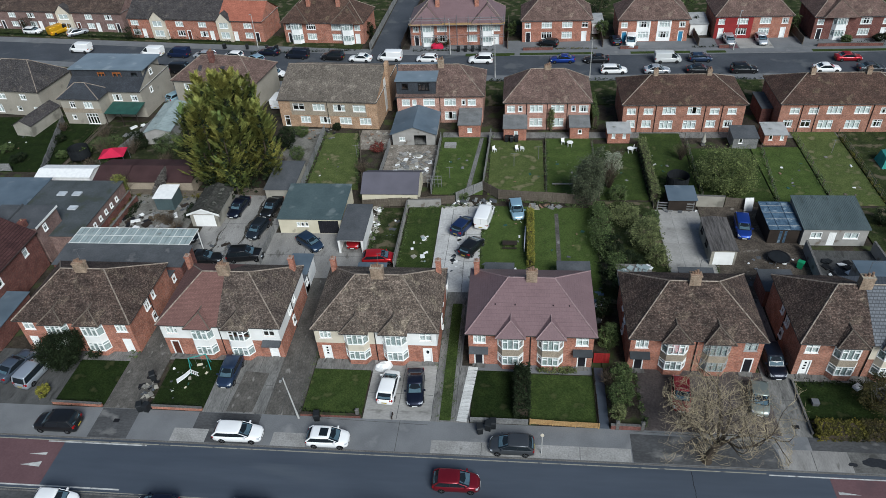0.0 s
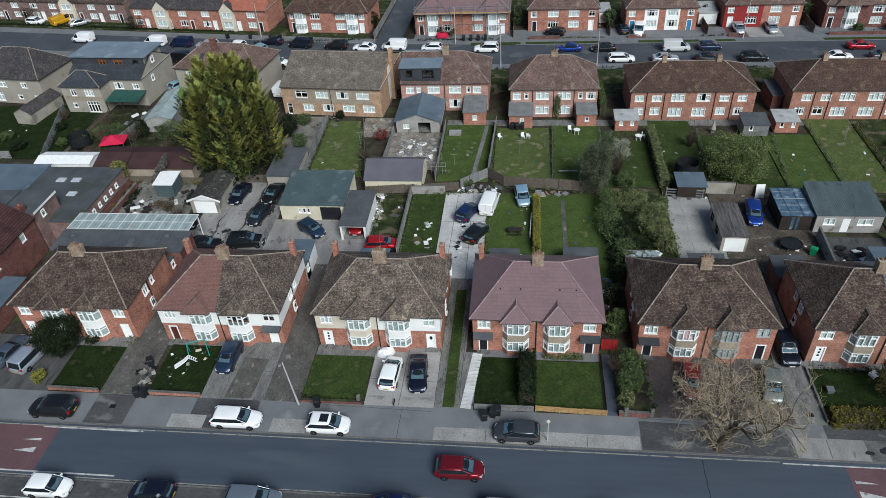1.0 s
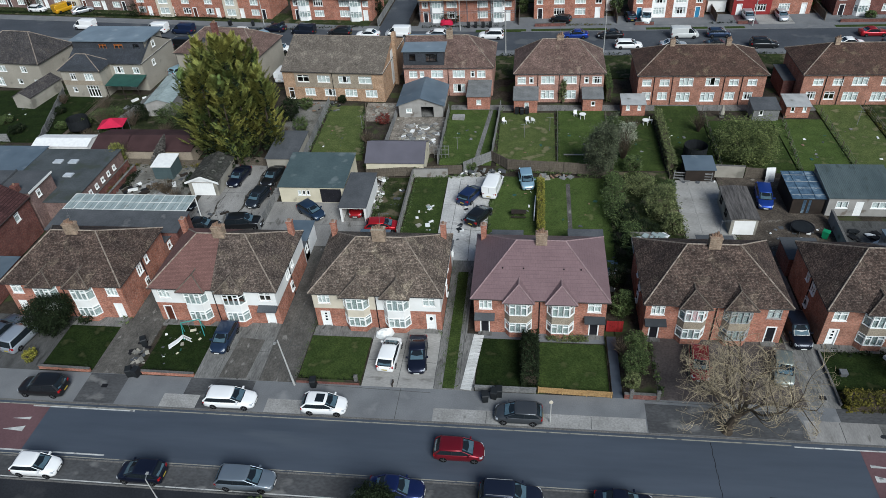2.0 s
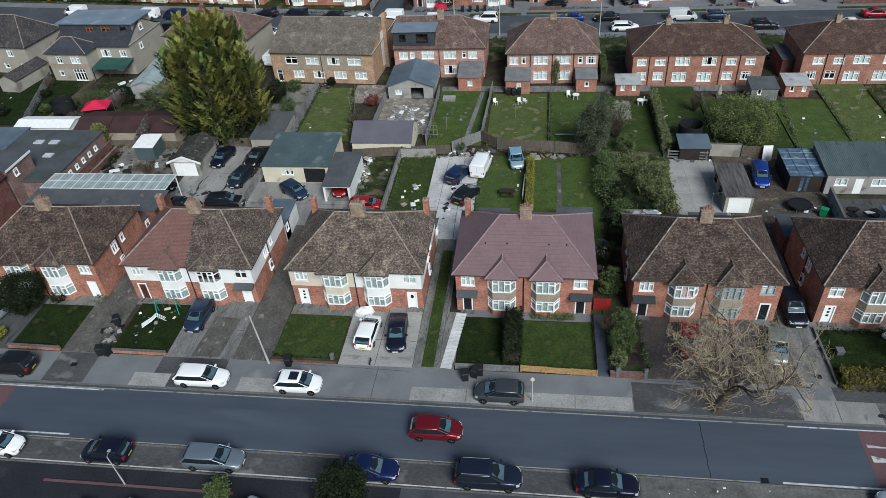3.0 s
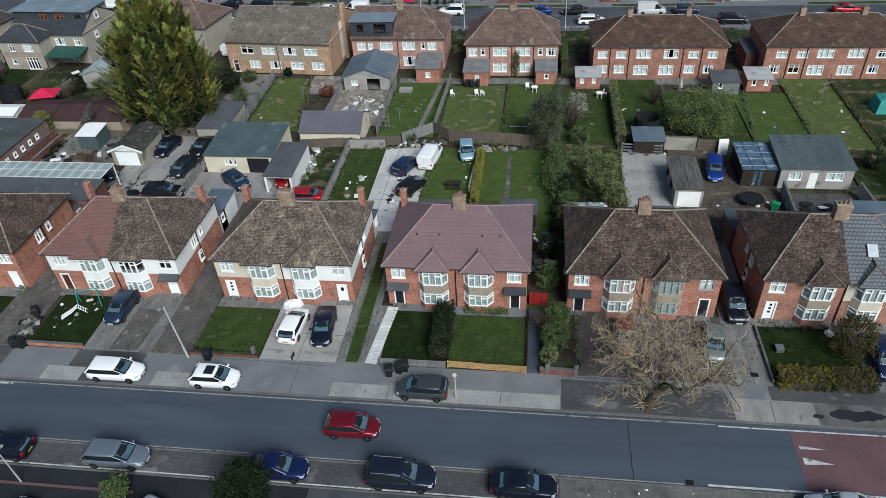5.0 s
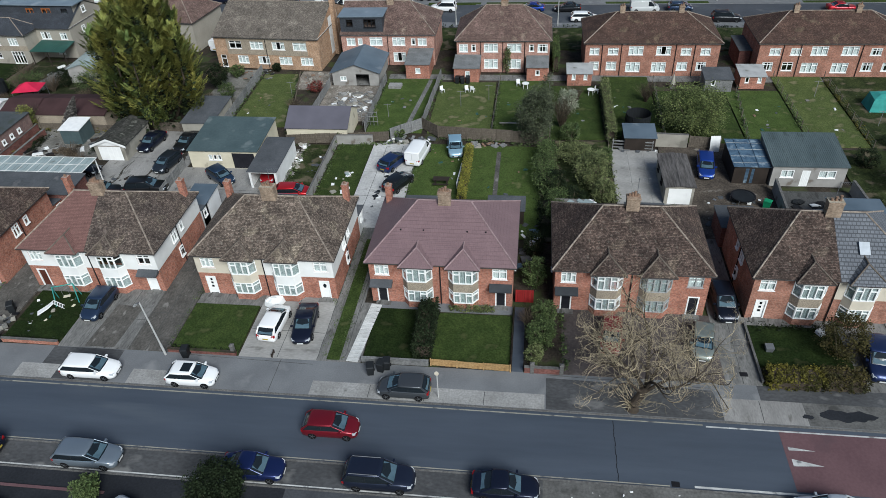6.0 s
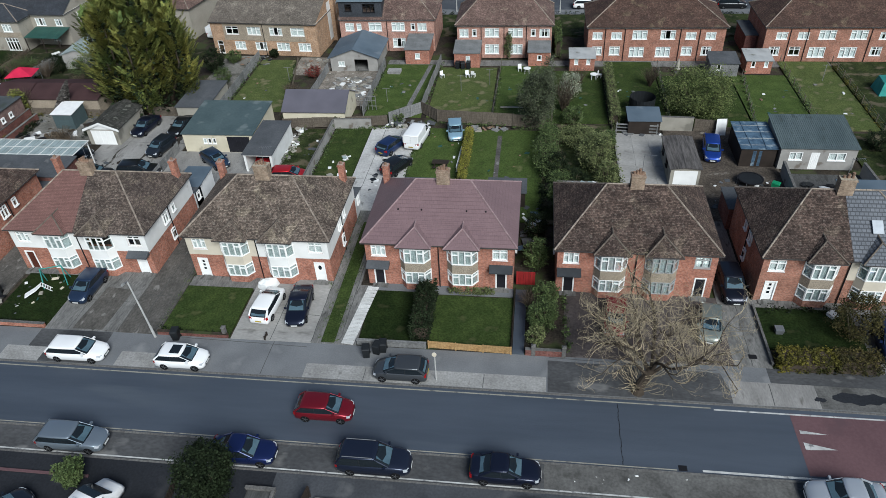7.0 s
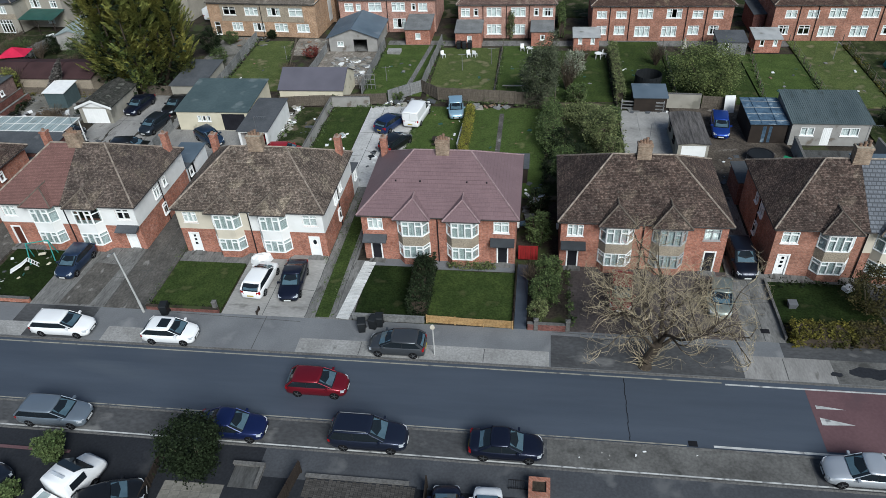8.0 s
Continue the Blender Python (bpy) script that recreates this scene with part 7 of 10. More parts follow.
def vehicle(kind, x, y, heading, color, label, z=0.0, group="", length=None, roof=None, rack=False):
    L, W, H, belt, hood, tail, (c0, c1), (r0, r1) = KINDS[kind]
    L = length or L
    col = paint(color)
    name = {"van": "van"}.get(kind, "car")
    o = thing(name, pose(x, y, z, 0, 0, heading), label, name, group)
    hw = W / 2
    st = [(-0.5, 0.74, 0.42, tail * 0.66), (-0.494, 0.84, 0.3, tail * 0.86), (-0.47, 0.92, 0.22, tail * 0.985), (-0.4, 0.975, 0.2, max(tail, belt)), (-0.2, 1.0, 0.2, belt + 0.02), (0.05, 1.0, 0.2, belt),
          (c1 - 0.04, 0.99, 0.2, belt), (c1 + 0.03, 0.975, 0.2, hood * 0.985), (0.38, 0.945, 0.2, hood * 0.92), (0.43, 0.89, 0.2, hood * 0.84), (0.465, 0.8, 0.22, hood * 0.75), (0.488, 0.66, 0.27, hood * 0.64), (0.5, 0.5, 0.34, hood * 0.52)]
    rings = []
    for fx, k, zl, zh in st:
        w, xx = hw * k, fx * L
        rings.append([(xx, -w * 0.9, zl), (xx, w * 0.9, zl), (xx, w * 0.99, zl + 0.12), (xx, w, zl + (zh - zl) * 0.55), (xx, w * 0.965, zh - 0.07), (xx, w * 0.87, zh),
                      (xx, w * 0.4, zh + 0.02), (xx, -w * 0.4, zh + 0.02), (xx, -w * 0.87, zh), (xx, -w * 0.965, zh - 0.07), (xx, -w, zl + (zh - zl) * 0.55), (xx, -w * 0.99, zl + 0.12)])
    body = part("body", Mesh().loft(rings), col, o, smooth=True, fix=True)
    def ring(xa, xb, w, zz, crown=0.0):
        xa, xb = xa * L, xb * L
        m = (xa + xb) / 2
        return [(xa + 0.02, -w * 0.8, zz), (xa, 0, zz + crown * 0.5), (xa + 0.02, w * 0.8, zz), (xa + 0.12, w, zz), (m, w * 1.02, zz + crown * 0.3), (xb - 0.15, w * 0.97, zz),
                (xb - 0.04, w * 0.8, zz), (xb, 0, zz + crown * 0.5), (xb - 0.04, -w * 0.8, zz), (xb - 0.15, -w * 0.97, zz), (m, -w * 1.02, zz + crown * 0.3), (xa + 0.12, -w, zz)]
    rw = hw * (0.83 if kind != "van" else 0.88)
    part("glasshouse", Mesh().loft([ring(c0, c1, hw * 0.93, belt - 0.02), ring((c0 + r0) / 2, (c1 + r1) / 2, (hw * 0.93 + rw) / 2 * 1.015, (belt + H) / 2), ring(r0, r1, rw, H - 0.07)]), DARKGLASS if kind != "van" else DARKGLASS, o, "dark tinted windows", smooth=False, fix=True)
    part("roof", Mesh().loft([ring(r0 - 0.012, r1 + 0.012, rw * 1.03, H - 0.09), ring(r0 - 0.004, r1 + 0.004, rw * 1.0, H - 0.03), ring(r0 + 0.04, r1 - 0.05, rw * 0.86, H, 0.03)]), col, o, smooth=True, fix=True)
    # panes over the dark glass, carrying the painted sky reflection
    for nm, ca, cb in (("windscreen", c1, r1), ("rear_window", c0, r0)):
        sg = 1 if ca > 0 else -1
        if kind == "van" and sg < 0:
            continue
        lo_, hi_ = Vector((ca * L - sg * 0.075, 0, belt + 0.05)), Vector((cb * L - sg * 0.03, 0, H - 0.1))
        up_, ln_ = (hi_ - lo_), Vector((sg * (H - belt), 0, abs((ca - cb) * L))).normalized() * 0.03
        wl, wh = hw * 0.68, rw * 0.72
        a, b, c, d = lo_ + Vector((0, -wl, 0)) + ln_, lo_ + Vector((0, wl, 0)) + ln_, lo_ + up_ * 0.95 + Vector((0, wh, 0)) + ln_, lo_ + up_ * 0.95 + Vector((0, -wh, 0)) + ln_
        m = Mesh()
        m.v = [tuple(q) for q in (a, b, c, d, a - ln_ * 0.7, b - ln_ * 0.7, c - ln_ * 0.7, d - ln_ * 0.7)]
        m.f = [(0, 1, 2, 3), (7, 6, 5, 4), (0, 4, 5, 1), (1, 5, 6, 2), (2, 6, 7, 3), (3, 7, 4, 0)]
        part(nm, m, SCREEN, o, "sky-reflection-coloured " + nm.replace("_", " "), fix=True)
    if roof:
        part("sunroof", Mesh().box(L * (r0 * 0.55 + r1 * 0.45), -rw * 0.62, H, L * (r1 - 0.05), rw * 0.62, H + 0.02), DARKGLASS, o, "dark glass sunroof")
    # pillars
    for s in (-1, 1):
        a, b = (c1 * L - 0.12, s * hw * 0.86, belt), (r1 * L - 0.05, s * rw * 0.97, H - 0.07)
        part("pillar", Mesh().tube(a, b, 0.03, 0.028, 5), col, o)
        a, b = (c0 * L + 0.08, s * hw * 0.88, belt), (r0 * L + 0.06, s * rw * 0.97, H - 0.07)
        part("pillar", Mesh().tube(a, b, 0.09, 0.07, 5), col, o)
        xm = (r0 + r1) / 2 * L + 0.12
        part("pillar", Mesh().tube((xm, s * hw * 0.915, belt), (xm - 0.05, s * rw * 1.03, H - 0.07), 0.04, 0.035, 5), col if kind == "van" else BLACKPLASTIC, o)
        if kind == "van":
            m = Mesh().loft([[(L * c0 + 0.05, s * (hw * 0.93), belt - 0.05), (L * 0.1, s * (hw * 0.93), belt - 0.05), (L * 0.1, s * (rw * 1.04), H - 0.08), (L * c0 + 0.05, s * (rw * 1.04), H - 0.08)],
                             [(L * c0 + 0.05, s * (hw * 0.97), belt - 0.05), (L * 0.1, s * (hw * 0.97), belt - 0.05), (L * 0.1, s * (rw * 1.07), H - 0.08), (L * c0 + 0.05, s * (rw * 1.07), H - 0.08)]])
            part("side_panel", m, col, o, fix=True)
            m = Mesh()
            xr, y0, y1 = L * c0 - 0.03, s * 0.012, s * hw * 0.86
            m.loft([[(xr, y0, belt - 0.1), (xr, y1, belt - 0.1), (xr + 0.05, s * rw * 0.9, H - 0.1), (xr + 0.05, y0, H - 0.06)], [(xr + 0.2, y0, belt - 0.1), (xr + 0.2, y1, belt - 0.1), (xr + 0.25, s * rw * 0.9, H - 0.1), (xr + 0.25, y0, H - 0.06)]])
            part("rear_door", m, col, o, fix=True)
        m = Mesh().box(L * c1 - 0.42, s * hw - 0.06 if s > 0 else -hw - 0.16, belt, L * c1 - 0.28, s * hw + 0.16 if s > 0 else -hw + 0.06, belt + 0.14)
        part("mirror", m, col, o)
        m = Mesh().loft([[(L * 0.425, s * hw * 0.62, hood * 0.62), (L * 0.42, s * hw * 0.9, hood * 0.64), (L * 0.42, s * hw * 0.87, hood * 0.84), (L * 0.425, s * hw * 0.66, hood * 0.83)],
                         [(L * 0.49, s * hw * 0.5, hood * 0.58), (L * 0.468, s * hw * 0.8, hood * 0.6), (L * 0.462, s * hw * 0.78, hood * 0.77), (L * 0.484, s * hw * 0.52, hood * 0.7)]])
        part("headlight", m, HEADLAMP, o, fix=True)
        m = Mesh().loft([[(-L * 0.46, s * hw * 0.7, tail * 0.7), (-L * 0.46, s * hw * 0.95, tail * 0.7), (-L * 0.46, s * hw * 0.94, tail * 0.97), (-L * 0.46, s * hw * 0.7, tail * 0.98)],
                         [(-L * 0.499, s * hw * 0.6, tail * 0.72), (-L * 0.492, s * hw * 0.9, tail * 0.72), (-L * 0.489, s * hw * 0.88, tail * 0.92), (-L * 0.497, s * hw * 0.6, tail * 0.9)]])
        part("tail_light", m, TAILLAMP, o, fix=True)
        for fx in (-0.30, 0.31):
            w = part("wheel", wheel_meshes()[0], None, o, at=pose(fx * L, s * (hw - 0.1), 0.325))
            part("rim", wheel_meshes()[1], None, w)
    part("bumper_grille", Mesh().box(L * 0.47, -hw * 0.45, 0.34, L * 0.502, hw * 0.45, 0.52), BLACKPLASTIC, o)
    part("number_plate", Mesh().box(L * 0.5, -0.26, 0.36, L * 0.507, 0.26, 0.47), PLATEWHITE, o)
    part("number_plate", Mesh().box(-L * 0.507, -0.26, 0.5, -L * 0.498, 0.26, 0.61), PLATEYELLOW, o)
    if rack:
        for s in (-1, 1):
            part("roof_rail", Mesh().tube((L * (r0 + 0.03), s * rw * 0.9, H + 0.03), (L * (r1 - 0.04), s * rw * 0.9, H + 0.03), 0.025), STEEL, o, "silver roof rail")
    return o


BLK, NAVY, WHT, SIL, GRY, RED, BLUE, CYAN, GRN = (0.012, 0.013, 0.015), (0.007, 0.01, 0.024), (0.75, 0.75, 0.74), (0.4, 0.42, 0.44), (0.055, 0.06, 0.066), (0.15, 0.006, 0.014), (0.012, 0.04, 0.22), (0.28, 0.42, 0.5), (0.17, 0.19, 0.17)
KERBSIDE = "cars parked along the main road"
PK = 0.0
vehicle("suv", -45.8, 40.9, 180, BLK, "black estate car parked on the pavement", PK, KERBSIDE, 4.6)
vehicle("estate", -27.2, 40.65, 0, WHT, "white estate car parked half on the pavement", PK, KERBSIDE, 4.75)
vehicle("hatchback", -18.4, 40.5, 0, WHT, "white compact car with dark sunroof parked at the kerb", PK, KERBSIDE, 4.05, roof=True)
vehicle("hatchback", -1.2, 40.6, 180, GRY, "dark grey hatchback parked on the pavement", PK, KERBSIDE, 4.15)
vehicle("hatchback", -6.0, 36.6, 0, RED, "dark red hatchback on the road", -0.11, "", 4.2)
vehicle("hatchback", -41.4, 32.6, 0, WHT, "white hatchback parked in the bay", -0.06, KERBSIDE, 4.0)
vehicle("hatchback", -32.0, 32.6, 180, NAVY, "dark navy hatchback parked in the bay", -0.06, KERBSIDE, 4.0)
vehicle("estate", -23.0, 32.6, 0, (0.16, 0.19, 0.22), "silver-blue estate car parked in the bay", -0.06, KERBSIDE, 4.85)
vehicle("saloon", -10.6, 32.6, 0, (0.008, 0.016, 0.07), "blue saloon car parked behind a bush", -0.06, KERBSIDE, 4.5)
vehicle("suv", -1.6, 32.6, 0, (0.013, 0.018, 0.035), "dark navy large estate car with silver roof rails", -0.06, KERBSIDE, 4.95, rack=True)
vehicle("saloon", 7.0, 32.6, 0, NAVY, "navy blue saloon parked in the bay", -0.06, KERBSIDE, 4.55)
vehicle("saloon", 27.6, 32.6, 180, SIL, "silver saloon parked in the bay", -0.06, KERBSIDE, 4.6)
DRIVES = "cars on the front drives"
vehicle("saloon", -54.6, 48.0, 75, (0.08, 0.1, 0.13), "blue-grey car on the concrete forecourt", 0.03, DRIVES)
vehicle("mpv", -51.9, 47.2, 79, (0.33, 0.36, 0.4), "silver people carrier on the concrete forecourt", 0.03, DRIVES, 4.4)
vehicle("hatchback", -30.6, 48.2, -92, (0.02, 0.035, 0.07), "dark blue hatchback on a concrete drive", 0.03, DRIVES)
vehicle("hatchback", -13.6, 47.0, 86, WHT, "white hatchback on a concrete drive", 0.03, DRIVES, 4.3)
vehicle("saloon", -10.9, 47.0, -85, NAVY, "dark navy saloon on a concrete drive", 0.03, DRIVES, 4.6)
vehicle("hatchback", 15.0, 47.4, -97, RED, "dark red hatchback under the bare tree", 0.03, DRIVES, 4.1)
vehicle("hatchback", 22.2, 47.2, -100, GRN, "grey-green car under the bare tree", 0.03, DRIVES, 4.0)
vehicle("suv", 35.0, 46.2, -96, (0.012, 0.022, 0.07), "dark blue car on a concrete drive", 0.03, DRIVES, 4.4)
vehicle("suv", 24.7, 52.0, -88, (0.006, 0.008, 0.016), "black car parked between the houses", 0.03, DRIVES, 4.4)
BACK = "cars in the back yards"
for k, x, y, a, c, lab in (("hatchback", -8.0, 74.4, 63, (0.014, 0.03, 0.09), "dark blue hatchback in the back yard"), ("hatchback", -6.6, 70.0, 62, BLK, "black hatchback in the back yard"),
                           ("van", -5.3, 76.4, 80, WHT, "white panel van in the back yard"), ("hatchback", -1.1, 78.1, -82, CYAN, "pale blue hatchback by the fence"),
                           ("saloon", -39.6, 78.0, -98, NAVY, "dark navy saloon in the parking yard"), ("saloon", -34.9, 78.2, -100, BLK, "black saloon in the parking yard"),
                           ("hatchback", -35.3, 73.0, -102, (0.02, 0.026, 0.035), "dark grey hatchback in the parking yard"), ("suv", -35.2, 67.5, 8, BLK, "black estate car in the parking yard"),
                           ("saloon", -40.4, 66.8, 3, BLK, "black car behind the house"), ("saloon", -45.2, 71.2, -8, BLK, "black saloon beside the carport"),
                           ("hatchback", -27.5, 70.3, -38, (0.02, 0.04, 0.075), "dark blue hatchback before the yellow garage"), ("hatchback", -18.0, 67.4, 4, (0.4, 0.01, 0.015), "bright red hatchback in the back yard"),
                           ("hatchback", -21.8, 71.4, -90, (0.3, 0.01, 0.015), "red car inside the open garage"), ("estate", 27.2, 74.9, -97, BLUE, "bright blue car in the earth yard")):
    vehicle(k, x, y, a, c, lab, 0.04, BACK)
FARROAD = "cars along the far road"
for k, x, y, a, c, lab in (("hatchback", -110.9, 146.6, -5, WHT, "white car on a far drive"), ("van", -104.5, 146.6, 60, (0.6, 0.32, 0.01), "yellow van on a far drive"), ("saloon", -99.5, 145.4, 40, SIL, "silver saloon on a far drive"),
                           ("van", -93.5, 135.6, 173, WHT, "white van on the far road"), ("van", -76.6, 133.4, 173, WHT, "white van on the far road"), ("van", -70.6, 132.6, 173, (0.01, 0.02, 0.06), "dark blue van on the far road"),
                           ("estate", -64.8, 131.8, 173, SIL, "silver estate on the far road"), ("hatchback", -58.5, 131.2, 173, WHT, "white hatchback on the far road"), ("hatchback", -53.2, 129.6, 140, CYAN, "light blue hatchback on the far road"),
                           ("saloon", -51.6, 132.9, 173, NAVY, "navy saloon on the far road"), ("van", -45.2, 131.2, 173, (0.012, 0.017, 0.03), "dark van on the far road"), ("suv", -37.8, 130.2, 173, BLK, "black car on the far road"),
                           ("saloon", -32.0, 129.2, 175, WHT, "white saloon on the far road"), ("van", -26.2, 129.5, 176, WHT, "white van on the far road"), ("hatchback", -18.8, 128.6, 176, WHT, "white car on the far road"),
                           ("suv", -8.4, 127.8, 178, WHT, "white car on the far road"), ("saloon", 7.0, 127.6, 180, BLUE, "blue saloon on the far road"), ("saloon", 13.2, 127.4, 180, BLK, "black saloon on the far road"),
                           ("van", 26.2, 127.2, 0, (0.5, 0.51, 0.5), "white-grey van on the far road"), ("hatchback", 32.1, 127.4, 0, (0.02, 0.035, 0.07), "dark blue hatchback on the far road"), ("saloon", 57.8, 127.0, 0, (0.3, 0.012, 0.02), "red saloon on the far road"),
                           ("estate", 16.0, 122.6, 0, WHT, "white estate by the near kerb of the far road"), ("saloon", 23.6, 122.4, 0, SIL, "silver car by the kerb of the far road"), ("saloon", 31.0, 122.4, 0, BLK, "black car by the kerb of the far road"),
                           ("suv", 38.6, 122.2, 0, BLK, "black car by the kerb of the far road"), ("saloon", 52.6, 122.4, 0, WHT, "white car by the kerb of the far road"), ("saloon", 60.0, 122.4, 0, GRY, "grey car by the kerb of the far road")):
    vehicle(k, x, y, a, c, lab, -0.11 if y < 134.5 and x > -94 else 0.02, FARROAD)
for k, x, y, a, c, lab in (("van", -66.4, 124.6, -6, BLK, "black van in a front yard"), ("hatchback", -47.3, 122.2, 0, WHT, "white hatchback in a front yard"), ("van", -42.9, 110.6, 85, WHT, "white van beside the house"),
                           ("hatchback", -62.8, 112.8, 60, CYAN, "pale car beside the house"), ("hatchback", 4.5, 135.2, 160, BLK, "black hatchback on a far forecourt"), ("hatchback", 17.6, 136.2, 95, NAVY, "navy hatchback on a far forecourt"),
                           ("van", 20.5, 135.4, -100, WHT, "white van on a far forecourt"), ("hatchback", 38.9, 135.4, -90, SIL, "silver hatchback on a far forecourt"), ("hatchback", 44.8, 135.4, -90, SIL, "silver-blue hatchback on a far forecourt")):
    vehicle(k, x, y, a, c, lab, 0.02, "cars on far drives")
SOUTHCARS = "cars on the southern forecourts"
for k, x, y, a, c, lab in (("hatchback", -24.4, 26.4, 60, (0.015, 0.02, 0.03), "dark car on a forecourt"), ("hatchback", -15.9, 26.6, 28, BLK, "black car on a forecourt"),
                           ("hatchback", 3.9, 27.4, 95, NAVY, "dark blue car on a forecourt"), ("hatchback", 6.2, 27.5, 92, WHT, "white car on a forecourt"), ("saloon", -31.4, 26.0, 80, WHT, "white car on a forecourt"), ("hatchback", -27.8, 26.6, 75, NAVY, "black car on a forecourt")):
    vehicle(k, x, y, a, c, lab, 0.02, SOUTHCARS)

# recovery truck on a forecourt
rt = thing("recovery_truck", pose(-19.4, 25.0, 0.02, 0, 0, 72), "white flatbed recovery truck with pale loading ramps", "truck")
wp = paint(WHT)
cab = [[(x, -0.92 * k, z0), (x, 0.92 * k, z0), (x, 0.95 * k, z0 + 0.3), (x, 0.93 * k, z1 - 0.15), (x, 0.8 * k, z1), (x, -0.8 * k, z1), (x, -0.93 * k, z1 - 0.15), (x, -0.95 * k, z0 + 0.3)] for x, k, z0, z1 in ((1.5, 1.0, 0.35, 2.05), (1.7, 1.0, 0.35, 2.1), (2.6, 1.0, 0.35, 2.08), (3.1, 0.97, 0.35, 1.85), (3.7, 0.95, 0.35, 1.25), (4.3, 0.88, 0.38, 1.05), (4.5, 0.78, 0.42, 0.85))]
part("cab", Mesh().loft(cab), wp, rt, smooth=True, fix=True)
part("windscreen", Mesh().loft([[(x, -w, z), (x, w, z), (x - 0.05, w, z - 0.07), (x - 0.05, -w, z - 0.07)] for x, w, z in ((2.66, 0.72, 2.13), (3.12, 0.78, 1.92), (3.66, 0.84, 1.36))]), DARKGLASS, rt, "dark windscreen", fix=True)
for sy in (-1, 1):
    part("side_window", Mesh().box(1.95, sy * 0.95 - 0.01, 1.25, 3.0, sy * 0.95 + 0.01, 1.8), DARKGLASS, rt)
    part("ramp", Mesh().box(-3.4, sy * 0.55 - 0.28, 1.02, 1.3, sy * 0.55 + 0.28, 1.1), POLYCARB, rt, "pale ribbed loading ramp")
    part("side_rail", Mesh().box(-3.5, sy * 1.0 - 0.06, 0.9, 1.4, sy * 1.0 + 0.06, 1.14), wp, rt)
    for fx in (-2.2, 3.2):
        w = part("wheel", wheel_meshes()[0], None, rt, at=pose(fx, sy * 0.85, 0.325))
        part("rim", wheel_meshes()[1], None, w)
part("flatbed", Mesh().box(-3.5, -1.0, 0.84, 1.4, 1.0, 1.0), wp, rt)
for i in range(11):
    part("cross_bar", Mesh().box(-3.3 + i * 0.42, -0.25, 1.0, -3.2 + i * 0.42, 0.25, 1.06), STEEL, rt)
part("light_bar", Mesh().box(2.0, -0.5, 2.1, 2.16, 0.5, 2.18), HEADLAMP, rt, "clear beacon bar on the cab roof")

# ---- trees, hedges, bushes ----
def leaf(mesh, p, s, rng):
    a, b, c = rng.uniform(0, 6.283), rng.uniform(-0.9, 0.9), rng.uniform(0.6, 1.3)
    u = Vector((math.cos(a), math.sin(a), b * 0.5)).normalized() * s
    w = Vector((-math.sin(a), math.cos(a), rng.uniform(-1, 1))).normalized() * s * c * 0.6
    p = Vector(p)
    mesh.face(p - u, p + w, p + u, p - w)


def clumps(mesh, centre, radii, n, per, size, rng, shell=0.62, flat=0.0, spread=0.19):
    """Many small leaves in clumps over an uneven ellipsoid."""
    cx, cy, cz = centre
    rx, ry, rz = radii
    for _ in range(n):
        d = Vector((rng.gauss(0, 1), rng.gauss(0, 1), rng.gauss(0, 1))).normalized()
        if flat and d.z < -flat:
            d.z = -flat
        k = rng.uniform(shell, 1.0) * (0.85 + 0.3 * noise.noise(d * 1.7 + Vector((cx, cy, 0)) * 0.3))
        q = Vector((cx + d.x * rx * k, cy + d.y * ry * k, max(0.05, cz + d.z * rz * k)))
        r = spread * (rx + ry + rz) / 3 * (0.5 + 0.5 * rng.random())
        for _ in range(per):
            leaf(mesh, q + Vector((rng.gauss(0, r), rng.gauss(0, r), rng.gauss(0, r * 0.8))) * 0.6, size * rng.uniform(0.6, 1.3), rng)


def bush(x, y, r, h, mat, label, seed, n=90, per=14, size=0.13, name="bush", ry=None, z=0.0):
    rng = random.Random(seed)
    o = thing(name, pose(x, y, z), label, name.replace("_", " "))
    m = Mesh()
    clumps(m, (0, 0, h * 0.5), (r, ry or r, h * 0.52), int(n * 1.5), int(per * 1.9), size * 0.6, rng)
    tagged(part("crown", m, mat, o), kind="stuff")
    t = Mesh()
    for i in range(6):
        a = rng.uniform(0, 6.28)
        t.tube((0.1 * math.cos(a), 0.1 * math.sin(a), 0), (r * 0.55 * math.cos(a), (ry or r) * 0.55 * math.sin(a), h * 0.7), 0.05, 0.02, 5)
    part("stem", t, BARK, o)
    return o


